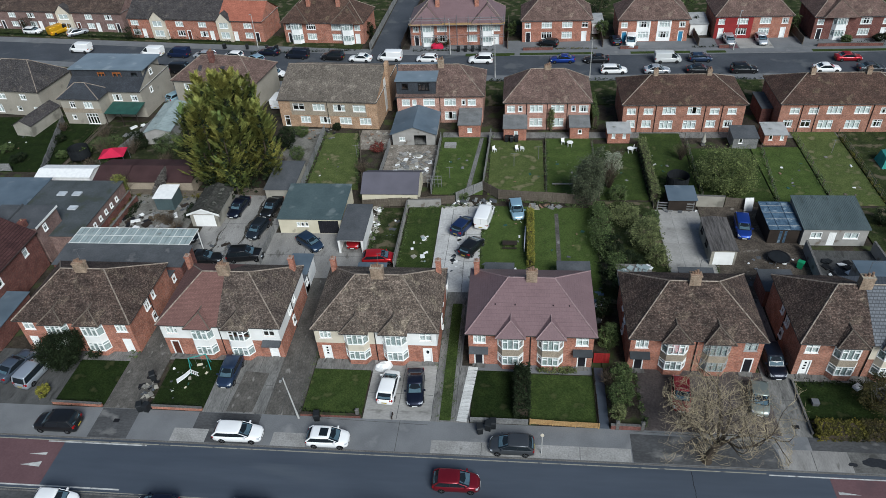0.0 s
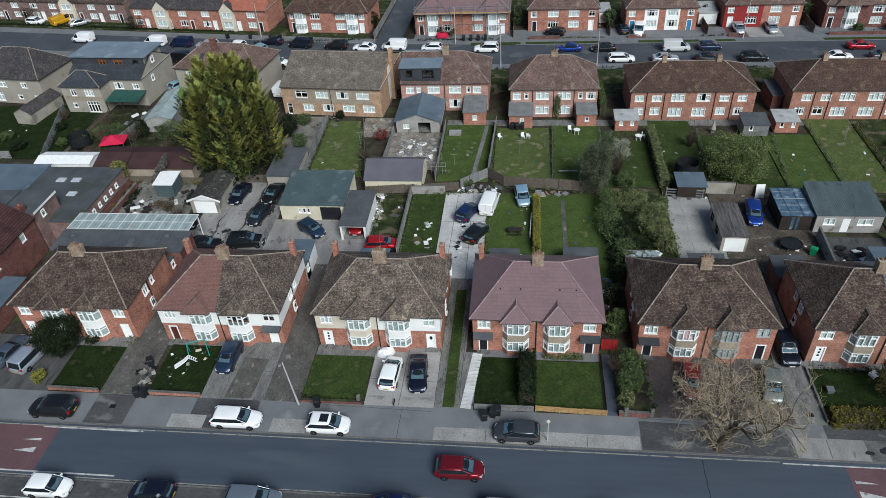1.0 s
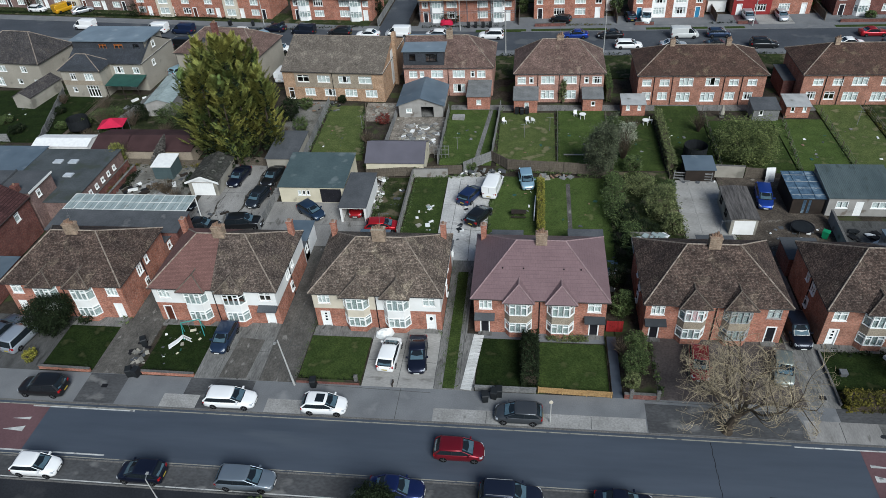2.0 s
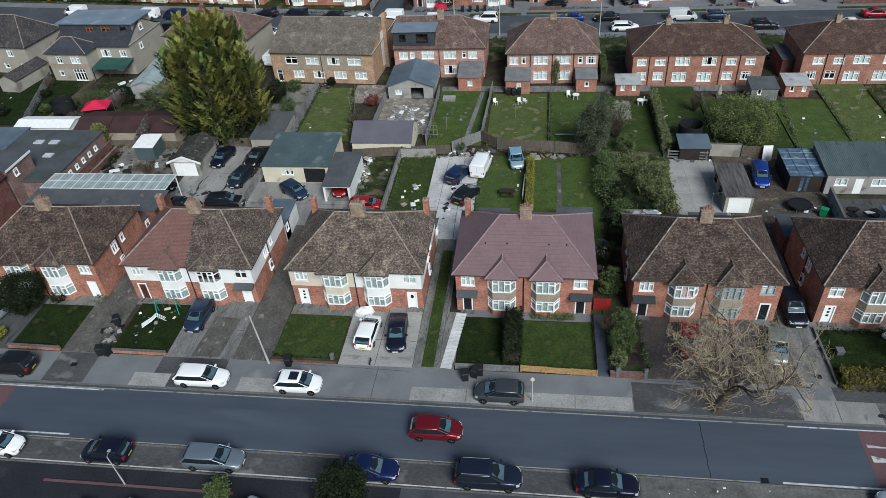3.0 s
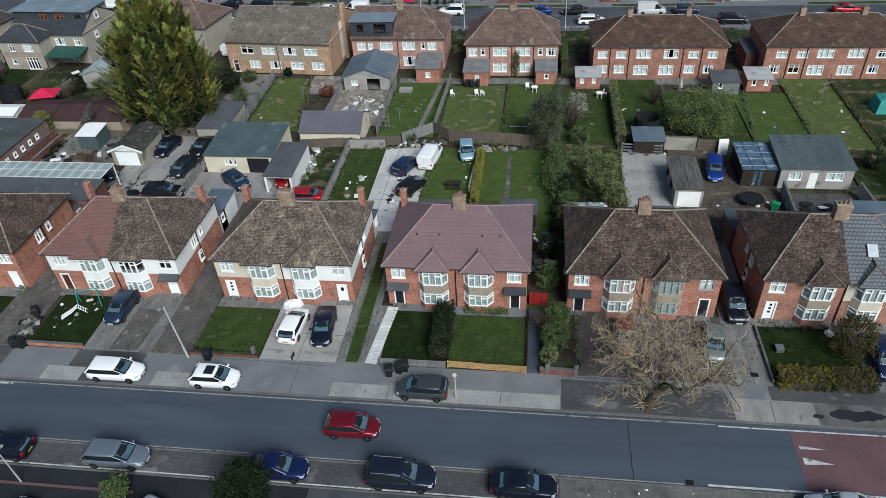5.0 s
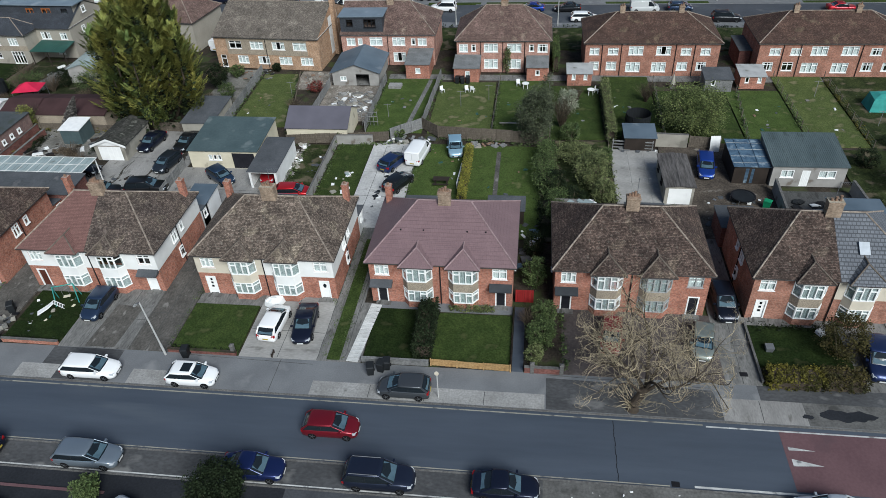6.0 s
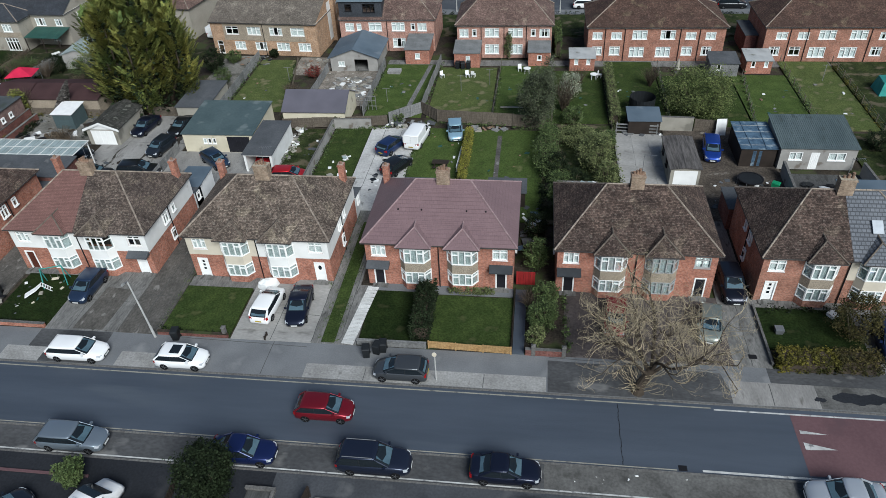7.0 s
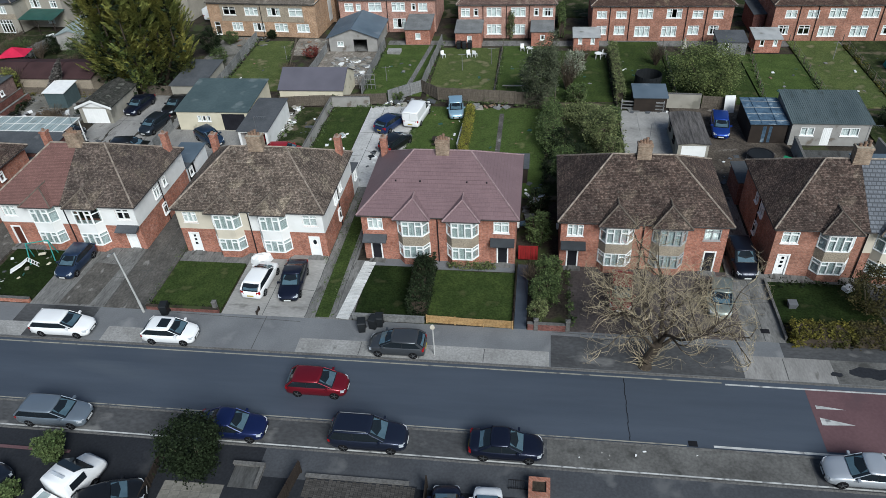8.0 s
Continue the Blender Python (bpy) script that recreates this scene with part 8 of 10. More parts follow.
def hedge(x0, y0, x1, y1, h, mat, label, seed, dens=26, size=0.12):
    rng = random.Random(seed)
    o = thing("hedge", pose((x0 + x1) / 2, (y0 + y1) / 2, 0), label, "hedge")
    m = Mesh()
    a, b = (x1 - x0) / 2, (y1 - y0) / 2
    n = int(dens * (a * b * 4 + 2 * (a + b) * 2 * h))
    for _ in range(n):
        f = rng.random()
        x, y, zz = rng.uniform(-a, a), rng.uniform(-b, b), h * (0.94 + 0.1 * noise.noise((rng.random() * 9, a, b)))
        if f > 0.5:
            zz = rng.uniform(0.05, h)
            if rng.random() < b / (a + b):
                x = a * rng.choice((-1, 1)) * rng.uniform(0.88, 1.05)
            else:
                y = b * rng.choice((-1, 1)) * rng.uniform(0.88, 1.05)
        zz += 0.1 * noise.noise((x * 1.3 + x0, y * 1.3 + y0, 0.0))
        for _ in range(6):
            leaf(m, (x + rng.gauss(0, 0.08), y + rng.gauss(0, 0.08), zz + rng.gauss(0, 0.07)), size * 0.7 * rng.uniform(0.6, 1.3), rng)
    tagged(part("leaves", m, mat, o), kind="stuff")
    part("stem", Mesh().prism(rect(-a * 0.9, -b * 0.85, a * 0.9, b * 0.85), 0.0, h * 0.86, rect(-a * 0.84, -b * 0.7, a * 0.84, b * 0.7)), BARKDARK, o, "dense dark woody inside")
    return o


def conifer(x, y, h, r, mat, label, seed, stems=27):
    """A clump of feathery upright plumes, highest in the middle."""
    rng = random.Random(seed)
    o = thing("conifer_tree", pose(x, y, 0), label, "tree")
    t = Mesh()
    m, core = Mesh(), Mesh()
    for s in range(stems):
        a = 2.4 * s + rng.uniform(-0.3, 0.3)
        q = math.sqrt(s / stems)
        rr = r * 0.74 * q
        sx, sy = rr * math.cos(a), rr * math.sin(a)
        sh = h * (1.0 - 0.27 * q ** 2.6) * rng.uniform(0.9, 1.04)
        t.tube((sx * 0.4, sy * 0.4, 0), (sx, sy, sh * 0.5), 0.22, 0.14, 7)
        t.tube((sx, sy, sh * 0.5), (sx, sy, sh * 0.96), 0.14, 0.02, 5)
        br = r * rng.uniform(0.27, 0.36)
        low = 1.0 if q > 0.45 else sh * 0.3
        for i in range(72):                  # each bough is a flame-shaped spray that points up and out
            f = rng.random() ** 0.9
            zz = low + (sh - low) * f
            prof = (1.0 - f) ** 0.55 * (0.62 + 0.38 * min(1.0, f * 5)) + 0.05
            b = rng.uniform(0, 6.283)
            L = br * prof * rng.uniform(0.65, 1.2)
            d = Vector((math.cos(b), math.sin(b), 0.0))
            base = Vector((sx, sy, zz)) + d * L * 0.35
            tip = Vector((sx, sy, zz + 0.7 + L * 0.5)) + d * (L + 0.25)
            side = Vector((-d.y, d.x, 0))
            axis = (tip - base).normalized()
            fat = rng.uniform(0.26, 0.42)
            for k in range(64):
                u = rng.random() ** 0.8
                rad = fat * (1 - u) ** 0.6 * (0.4 + 0.6 * min(1, u * 3))
                p = base.lerp(tip, u) + side * rng.gauss(0, rad * 0.7) + axis.cross(side) * rng.gauss(0, rad * 0.5)
                dr = (axis + side * rng.gauss(0, 0.4) + d * 0.2).normalized() * 0.36 * rng.uniform(0.7, 1.25)
                ws = (side + Vector((0, 0, rng.uniform(-0.6, 0.6)))) * 0.065
                m.face(p - ws, p + ws, p + dr + ws * 0.2, p + dr - ws * 0.2)
        for i in range(260):                 # inner leaves, near-black green painting the shade inside the crown
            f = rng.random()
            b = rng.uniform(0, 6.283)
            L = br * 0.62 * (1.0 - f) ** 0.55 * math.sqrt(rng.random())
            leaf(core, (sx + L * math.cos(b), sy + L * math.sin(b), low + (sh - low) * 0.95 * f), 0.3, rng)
    tagged(part("inner_foliage", core, LEAF_DARK, o, "inner foliage coloured dark for crown shade"), kind="stuff")
    part("trunk", t, BARKDARK, o)
    tagged(part("crown", m, mat, o), kind="stuff")
    return o


def bare_tree(x, y, h, r, label, seed, levels=5):
    """A pollarded street tree in winter: a short trunk, spreading limbs, and thin twigs at their ends."""
    rng = random.Random(seed)
    o = thing("bare_tree", pose(x, y, 0), label, "tree")
    m = Mesh()
    lean = Vector((0.9, 0.5))              # the crown hangs to one side of the foot

    def bend(d, k):
        return (d + Vector((rng.gauss(0, k), rng.gauss(0, k), rng.gauss(0, k * 0.7)))).normalized()

    def grow(mesh, p, d, length, rad, lev):
        k = 5 if lev < 3 else 3
        for i in range(k):
            q = p + d * length / k
            if q.z > h or q.z < 0.9 or math.hypot(q.x - lean.x, q.y - lean.y) > r:
                d = (d - Vector(((q.x - lean.x) * 0.14, (q.y - lean.y) * 0.14, 0.2 if q.z > h else -0.12))).normalized()
                q = p + d * length / k * 0.6
            if q.y < -1.3:
                d = (d + Vector((0, 0.5, 0.15))).normalized()
            mesh.tube(p, q, rad * (1 - 0.12 * i), rad * (0.88 - 0.12 * i), 6 if lev < 3 else 3, False)
            p, d = q, bend(d, 0.24)
            if lev < levels and i > 0:
                for _ in range((0, 2, 2, 2, 1)[lev] if lev < 5 else 0):
                    n = (d + Vector((rng.gauss(0, 0.75), rng.gauss(0, 0.75), rng.gauss(0.0, 0.5)))).normalized()
                    grow(mesh if lev + 1 < 3 else m, p, n, length * rng.uniform(0.36, 0.6), max(0.011 if lev < 3 else 0.007, rad * 0.37), lev + 1)

    t = Mesh()
    top = Vector((0.75, 0.45, 2.0))
    t.tube((0, 0, 0), (0.04, 0.05, 0.5), 0.48, 0.36, 10, False)
    t.tube((0.04, 0.05, 0.5), top, 0.36, 0.26, 10, False)
    part("trunk", t, BARKDARK, o)
    for i in range(8):
        limb = Mesh()
        a = 2 * math.pi * i / 8 + rng.uniform(-0.3, 0.3)
        tilt = rng.uniform(0.4, 1.5)
        grow(limb, top - Vector((0, 0, rng.uniform(0, 0.8))), Vector((math.cos(a) * tilt, math.sin(a) * tilt * 0.8 + 0.25, 1.0)).normalized(), h * rng.uniform(0.52, 0.72), 0.135, 1)
        part("limb", limb, BARKDARK, o)
    for i in range(46):                      # shoots from the foot of the trunk and along its sides
        a = rng.uniform(0, 6.283)
        p = Vector((0.35 * math.cos(a), 0.35 * math.sin(a), rng.uniform(0.1, 1.6)))
        grow(m, p, Vector((math.cos(a), math.sin(a), rng.uniform(0.1, 1.2))).normalized(), rng.uniform(0.8, 2.2), 0.02, 4)
    tagged(part("twig", m, TWIG, o, "dense bare pale brown twigs"), kind="stuff")
    return o


conifer(-41.8, 85.8, 16.4, 7.5, LEAF_GOLD, "huge golden-green conifer clump with several tops", 3)
bare_tree(16.1, 40.3, 9.0, 5.6, "leafless street tree with dense brown twigs", 12)
bush(-49.4, 49.2, 2.8, 4.4, LEAF_DARK, "large dark evergreen bush before the house", 5, 330, 18, 0.14)
bush(-49.6, 44.7, 0.9, 1.2, LEAF_YELLOW, "small golden shrub by the pavement", 6, 50, 12)
bush(-11.6, 29.6, 2.15, 4.7, LEAF_DARK, "large dark clipped evergreen bush beside the pavement", 7, 200, 18, 0.14)
bush(-21.3, 29.6, 1.1, 2.1, LEAF_MID, "round yellow-green shrub beside the pavement", 8, 130, 16)
bush(-22.3, 26.6, 0.8, 1.4, LEAF_MID, "small green shrub beside the truck", 88, 60, 14)
hedge(-1.0, 43.9, 0.4, 49.6, 1.9, LEAF_DARK, "dark evergreen hedge between the lawns", 9)
bush(-0.3, 48.0, 0.95, 3.0, LEAF_DARK, "tall dark conifer shrub between the lawns", 10, 90, 14)
bush(9.3, 46.6, 1.5, 2.6, LEAF_MID, "overgrown green shrub by the drive", 11, 120, 14)
bush(8.8, 44.6, 0.9, 1.8, LEAF_LIGHT, "flowering light green shrub", 13, 60, 12)
bush(9.6, 49.2, 1.3, 2.4, LEAF_MID, "green shrub beside the house", 14, 90, 14)
bush(8.7, 54.0, 1.3, 3.4, LEAF_MID, "tall green shrub between the houses", 15, 100, 14)
bush(8.6, 58.4, 1.3, 3.0, LEAF_DARK, "dark shrub between the houses", 16, 80, 14)
hedge(26.4, 43.0, 30.4, 44.7, 1.1, LEAF_OLIVE, "broad golden-green clipped hedge", 17)
hedge(30.4, 43.1, 33.5, 44.8, 1.15, LEAF_BROWN, "dark brown-green end of the clipped hedge", 117)
bush(32.6, 46.9, 2.1, 4.5, LEAF_BROWN, "brown-green round shrub by the hedge", 18, 140, 14)
bush(8.3, 80.6, 2.5, 7.6, LEAF_GREY, "tall slender grey-green tree in a garden", 19, 330, 18, 0.15, "tree")
bush(9.2, 81.2, 1.4, 9.2, LEAF_GREY, "upright leading shoot of the grey-green tree", 119, 110, 16, 0.14, "tree")
bush(9.6, 73.0, 1.5, 2.8, LEAF_MID, "mass of dark overgrown shrubs", 20, 150, 14, 0.16, ry=6.5)
bush(10.8, 65.5, 1.4, 2.6, LEAF_MID, "mass of dark overgrown shrubs", 21, 120, 14, 0.16, ry=4)
bush(14.6, 71.2, 2.2, 4.6, LEAF_LIGHT, "light green shrub with pale blossom", 22, 150, 15, 0.15)
bush(15.6, 68.0, 1.4, 3.0, LEAF_LIGHT, "light green overgrown shrub", 23, 90, 14, 0.14)
bush(13.0, 77.0, 2.6, 1.8, LEAF_LIGHT, "low overgrown green thicket", 24, 150, 14, 0.15)
bush(27.2, 84.5, 4.9, 5.8, LEAF_SAGE, "broad round green tree in a garden", 25, 330, 18, 0.17, "tree")
hedge(0.35, 66.5, 1.05, 77.4, 1.5, LEAF_YELLOW, "narrow yellow-green hedge along the lawn", 26)
hedge(16.9, 80.6, 17.9, 96.0, 1.7, LEAF_LIGHT, "long light green hedge between gardens", 27, 16)
bush(12.4, 88.0, 1.6, 4.0, LEAF_BLOSSOM, "pale blossoming shrub on the lawn", 28, 90, 13)
bush(6.2, 104.6, 0.5, 0.5, LEAF_LIGHT, "small green climbing plant", 29, 20, 8)
bush(4.1, 100.9, 0.7, 4.2, LEAF_LIGHT, "green climber on the house wall", 30, 60, 12, ry=0.3)
hedge(10.6, 101.0, 11.4, 109.0, 2.6, LEAF_MID, "tall green hedge beside the house", 31, 14)
bush(-58.0, 81.0, 1.35, 4.2, LEAF_GOLD, "twiggy yellow-green shrub by the wall", 32, 110, 12)


def dead_conifer(x, y, h, r, shift, label, seed):
    """A withered conical shrub that leans over; its dry sprays hang close together."""
    rng = random.Random(seed)
    o = thing("dead_conifer", pose(x, y, 0), label, "shrub")
    m, t = Mesh(), Mesh()
    for i in range(3400):
        f = rng.random() ** 1.3
        a, k = rng.uniform(0, 6.283), math.sqrt(rng.random())
        w = r * (1 - f) ** 0.7 * min(1.0, 0.75 + f) * k * (1 + 0.12 * math.sin(5 * a + 9 * f))
        leaf(m, (shift * f ** 1.4 + w * math.cos(a), w * math.sin(a), 0.2 + (h - 0.2) * f), 0.16, rng)
    tagged(part("crown", m, DRYGREY, o), kind="stuff")
    t.tube((0, 0, 0), (shift * 0.4, 0, h * 0.55), 0.12, 0.07, 6)
    t.tube((shift * 0.4, 0, h * 0.55), (shift, 0, h * 0.98), 0.07, 0.015, 6)
    part("stem", t, BARKDARK, o)


bush(-54.9, 77.6, 0.7, 0.8, LEAF_DARK, "low dark brambles by the yard wall", 150, 40, 12, ry=2.4)
bush(-46.3, 77.4, 0.8, 0.9, LEAF_DARK, "low dark brambles beside the garage", 151, 40, 12, ry=2.6)
bush(-50.4, 75.6, 1.6, 0.7, TWIGGY, "dry brown weeds before the shed", 152, 60, 12, ry=0.8)
dead_conifer(-52.7, 81.35, 5.0, 1.15, 2.3, "dead grey-brown conical shrub leaning over the garages", 132)
bush(-37.2, 95.2, 1.8, 4.0, LEAF_DARK, "dark palm-like garden tree", 33, 90, 12, 0.2)
bush(-34.6, 91.6, 1.5, 2.6, LEAF_MID, "group of green garden shrubs", 34, 80, 12)
bush(-22.6, 94.2, 1.3, 1.7, LEAF_RUST, "rust red shrub in the yard", 35, 60, 12)
bush(-66.0, 94.0, 2.4, 3.0, LEAF_MID, "tangled brown-green garden shrubs", 36, 110, 12)
bush(-56.0, 94.0, 3.0, 3.4, LEAF_MID, "tangled brown-green garden shrubs", 37, 120, 12)
bush(-50.0, 92.0, 2.4, 3.2, LEAF_DARK, "dark green overgrown garden shrubs", 38, 100, 12)
bush(-85.0, 142.6, 2.6, 3.0, LEAF_DARK, "dark front garden shrub", 39, 90, 12)
bush(-113.0, 149.0, 2.4, 3.4, LEAF_DARK, "dark front garden shrub", 40, 90, 12)
bush(-16.5, 136.0, 2.4, 2.0, LEAF_DARK, "dark front garden shrub", 41, 90, 12)
bush(-22.0, 81.4, 1.2, 1.2, LEAF_MID, "weedy shrubs by the fence", 42, 60, 12)
bush(-9.0, 81.4, 1.8, 1.1, LEAF_MID, "weeds along the fence", 43, 70, 12, ry=0.7)
bush(-46.6, 50.3, 1.0, 1.2, LEAF_DARK, "low shrub under the window", 44, 40, 12)
bush(3.4, 50.2, 2.6, 0.7, LEAF_LIGHT, "low plants along the house", 45, 60, 10, ry=0.4)
for i, (x, y) in enumerate(((62, 84), (70, 92), (52, 75), (47, 72), (58, 68), (44.5, 66))):
    bush(x, y, 2.6, 3.4, (LEAF_MID, LEAF_DARK, LEAF_LIGHT)[i % 3], "overgrown green garden shrub", 50 + i, 110, 12, 0.17)


def twigs(x, y, r, h, label, seed):
    """A leafless shrub: many thin stems fanning out from the ground."""
    rng = random.Random(seed)
    o = thing("bare_shrub", pose(x, y, 0.03), label, "shrub")
    m = Mesh()
    for i in range(140):
        a, k = rng.uniform(0, 6.283), rng.uniform(0.2, 1.0)
        p = Vector((0.15 * r * math.cos(a), 0.15 * r * math.sin(a), 0))
        d = Vector((math.cos(a) * k * r / h, math.sin(a) * k * r / h, 1)).normalized()
        for j in range(4):
            q = p + d * h * rng.uniform(0.2, 0.3)
            m.tube(p, q, 0.022 - 0.004 * j, 0.018 - 0.004 * j, 3, False)
            p, d = q, (d + Vector((rng.gauss(0, 0.25), rng.gauss(0, 0.25), rng.gauss(0, 0.15)))).normalized()
    tagged(part("stem", m, TWIGGY, o), kind="stuff")


for i, (x, y, r, h) in enumerate(((-66.5, 92.6, 1.8, 3.2), (-62.4, 93.4, 1.6, 2.6), (-58.0, 81.4, 1.4, 3.4), (-48.4, 74.4, 1.6, 2.2), (-54.0, 96.5, 1.8, 2.4), (-69.4, 98.0, 1.6, 2.6), (11.6, 84.6, 1.6, 4.2), (13.4, 91.0, 1.2, 3.0), (-24.0, 88.0, 1.0, 1.8), (22.6, 92.0, 1.0, 2.6), (-46.5, 73.0, 1.2, 1.6), (8.2, 48.6, 0.9, 1.8))):
    twigs(x, y, r, h, "leafless brown garden shrub", 70 + i)
for i, (x, y, r, h) in enumerate(((-68.6, 95.6, 1.8, 1.6), (-63.6, 97.6, 1.6, 1.8), (-58.6, 97.2, 2.0, 1.6), (-52.4, 98.4, 2.2, 2.4), (-47.0, 96.0, 2.0, 2.6), (-44.4, 91.8, 1.6, 2.4), (-73.6, 92.0, 1.0, 1.4), (-80.6, 91.0, 1.6, 1.3), (-57.2, 62.0, 1.2, 1.6), (-35.8, 99.0, 1.4, 2.0), (-30.6, 101.4, 0.8, 1.2), (11.4, 61.0, 1.2, 2.4), (12.6, 81.6, 1.6, 2.2), (10.6, 69.4, 1.6, 3.2), (12.4, 66.8, 1.8, 2.6), (16.2, 76.0, 1.2, 2.2), (44.6, 76.6, 1.6, 2.2), (50.0, 81.0, 2.4, 1.4))):
    bush(x, y, r, h, LEAF_DARK if i % 3 else LEAF_MID, "dark overgrown garden shrub", 90 + i, 80, 13, 0.14)

# tangled plots behind the pale houses
for i, (x, y, r, h) in enumerate(((-70.2, 93.4, 1.2, 1.6), (-67.4, 89.2, 1.4, 1.5), (-64.4, 90.2, 1.2, 2.0), (-61.4, 95.0, 1.3, 1.8), (-55.4, 90.4, 1.5, 1.9), (-53.0, 94.6, 1.6, 2.2), (-51.2, 97.4, 1.4, 2.0), (-48.4, 99.4, 1.6, 2.2), (-84.4, 94.0, 1.5, 1.4), (-76.8, 97.4, 1.1, 1.3), (-78.4, 101.0, 1.2, 1.6), (-90.2, 92.4, 1.6, 1.8), (-45.6, 99.6, 1.4, 2.4), (-36.8, 90.0, 1.0, 1.6))):
    (twigs(x, y, r, h, "leafless brown garden shrub", 130 + i) if i % 3 == 1 else bush(x, y, r, h, LEAF_DARK if i % 2 else LEAF_MID, "dark tangled garden shrub", 130 + i, 60, 12, 0.14))


def weeds(a, b, mat, label, seed, h=0.7, w=0.4, dens=5.0):
    """Ragged weeds and low shrubs along a line from a to b."""
    rng = random.Random(seed)
    ax, ay, bx, by = *a, *b
    L = math.hypot(bx - ax, by - ay)
    m = Mesh()
    for i in range(int(L * dens)):
        s = rng.random()
        big = max(0.15, 0.6 + 0.9 * noise.noise((s * L * 0.45, seed * 3.1, 0.0)))
        x, y = (bx - ax) * s + rng.gauss(0, w * 0.5 * big), (by - ay) * s + rng.gauss(0, w * 0.5 * big)
        z = abs(rng.gauss(0, 0.5)) * h * big
        for _ in range(7):
            leaf(m, (x + rng.gauss(0, 0.12), y + rng.gauss(0, 0.12), 0.05 + max(0.0, z + rng.gauss(0, 0.1 * min(1, h)))), (0.1 if h > 0.3 else 0.045) * rng.uniform(0.6, 1.5), rng)
    solid("weeds", m, mat, label, "weeds", "stuff", at=pose(ax, ay, 0))


for i, (a, b, mt, hh) in enumerate((((-5.7, 84), (-5.2, 98.4), LEAF_MID, 0.6), ((3.0, 82.4), (3.3, 98), LEAF_MID, 0.5), ((10.1, 82), (10.1, 96.4), LEAF_MID, 0.8), ((17.2, 80), (17.4, 97), LEAF_MID, 1.0), ((23.8, 82), (24.3, 97), LEAF_MID, 0.8), ((33.3, 81), (34.7, 95), LEAF_MID, 0.6),
                                        ((40.2, 81), (40.5, 99), LEAF_MID, 0.6), ((46.8, 81), (47, 99), LEAF_OLIVE, 0.9), ((-8.3, 43.6), (-8.2, 60), LEAF_MID, 0.12), ((-7.1, 43.6), (-7.0, 60), LEAF_MID, 0.12), ((-22.1, 44), (-22.0, 60), LEAF_MID, 0.25), ((-9.0, 50), (-8.9, 62), LEAF_MID, 0.25), ((-38.3, 50), (-38.3, 62), LEAF_MID, 0.3), ((-42.3, 50), (-42.2, 62), LEAF_MID, 0.5), ((-13.0, 83), (-13.0, 97), LEAF_MID, 0.8), ((-3.4, 81.0), (9.0, 79.6), LEAF_MID, 0.8), ((-15.6, 66), (-15.6, 79), LEAF_MID, 0.9), ((-19.6, 69), (-19.6, 79), LEAF_MID, 0.6),
                                        ((-15.4, 78.8), (-5.8, 79.8), LEAF_MID, 0.9), ((-5.4, 65), (-5.4, 79), LEAF_MID, 0.4), ((9.0, 62), (9.0, 79), LEAF_DARK, 1.6), ((17.0, 64.5), (17.0, 79), LEAF_LIGHT, 1.2), ((22.7, 64), (22.8, 79), LEAF_MID, 0.3), ((-31.8, 84), (-32.2, 99.6), LEAF_MID, 0.9), ((-24.0, 84), (-26.8, 99.6), LEAF_MID, 0.8),
                                        ((-73, 85), (-79.6, 103), LEAF_DARK, 1.3), ((-64.4, 92.4), (-62.2, 105), LEAF_DARK, 1.4), ((-57, 81.2), (-45.6, 81.0), LEAF_OLIVE, 1.0), ((-96, 88.4), (-80, 88.4), LEAF_DARK, 1.1), ((-72, 88.4), (-50, 88.6), LEAF_DARK, 1.3), ((-56.6, 71.4), (-56.6, 80.6), LEAF_OLIVE, 0.7),
                                        ((-48, 43.9), (-42.6, 43.8), LEAF_DARK, 0.4), ((-37.6, 43.9), (-32, 43.9), LEAF_DARK, 0.4), ((-21.9, 43.8), (-16, 43.8), LEAF_DARK, 0.4), ((26.3, 49.8), (33, 49.8), LEAF_DARK, 0.5), ((11.1, 43.6), (11.1, 50.6), LEAF_MID, 0.6),
                                        ((-60, 133.0), (-34, 134.2), LEAF_DARK, 0.9), ((-130, 148.0), (-62, 139.6), LEAF_DARK, 1.0), ((-22, 133.4), (-6, 133.3), LEAF_DARK, 0.8), ((0, 133.4), (14, 133.4), LEAF_OLIVE, 0.6), ((31.4, 133.4), (36, 133.4), LEAF_DARK, 0.8), ((54, 133.4), (80, 133.4), LEAF_DARK, 1.2), ((-66, 120.8), (-31, 120.4), LEAF_DARK, 0.8), ((-10, 119.2), (75, 119.2), LEAF_DARK, 0.8))):
    weeds(a, b, mt, "ragged weeds and low shrubs along a boundary", 200 + i, hh)
for i, (x, y, r, h) in enumerate(((15.4, 140.0, 1.6, 3.4), (33.6, 142.0, 1.2, 3.0), (52.2, 141.0, 1.4, 3.6), (70.0, 140.0, 1.6, 4.0), (-2.6, 141.0, 1.2, 3.0), (-32.4, 141.0, 1.6, 3.6), (60.0, 134.6, 1.2, 1.6), (66.0, 134.8, 1.4, 1.8), (44.0, 150.0, 3.0, 6.0), (15.4, 152.0, 3.0, 6.0), (-12.0, 152.0, 3.2, 6.4), (-40.0, 156.0, 3.4, 6.8), (33.6, 153.0, 3.0, 6.0))):
    bush(x, y, r, h, LEAF_DARK if i % 2 else LEAF_MID, "dark green shrub between the far houses", 260 + i, 70, 12, 0.2)

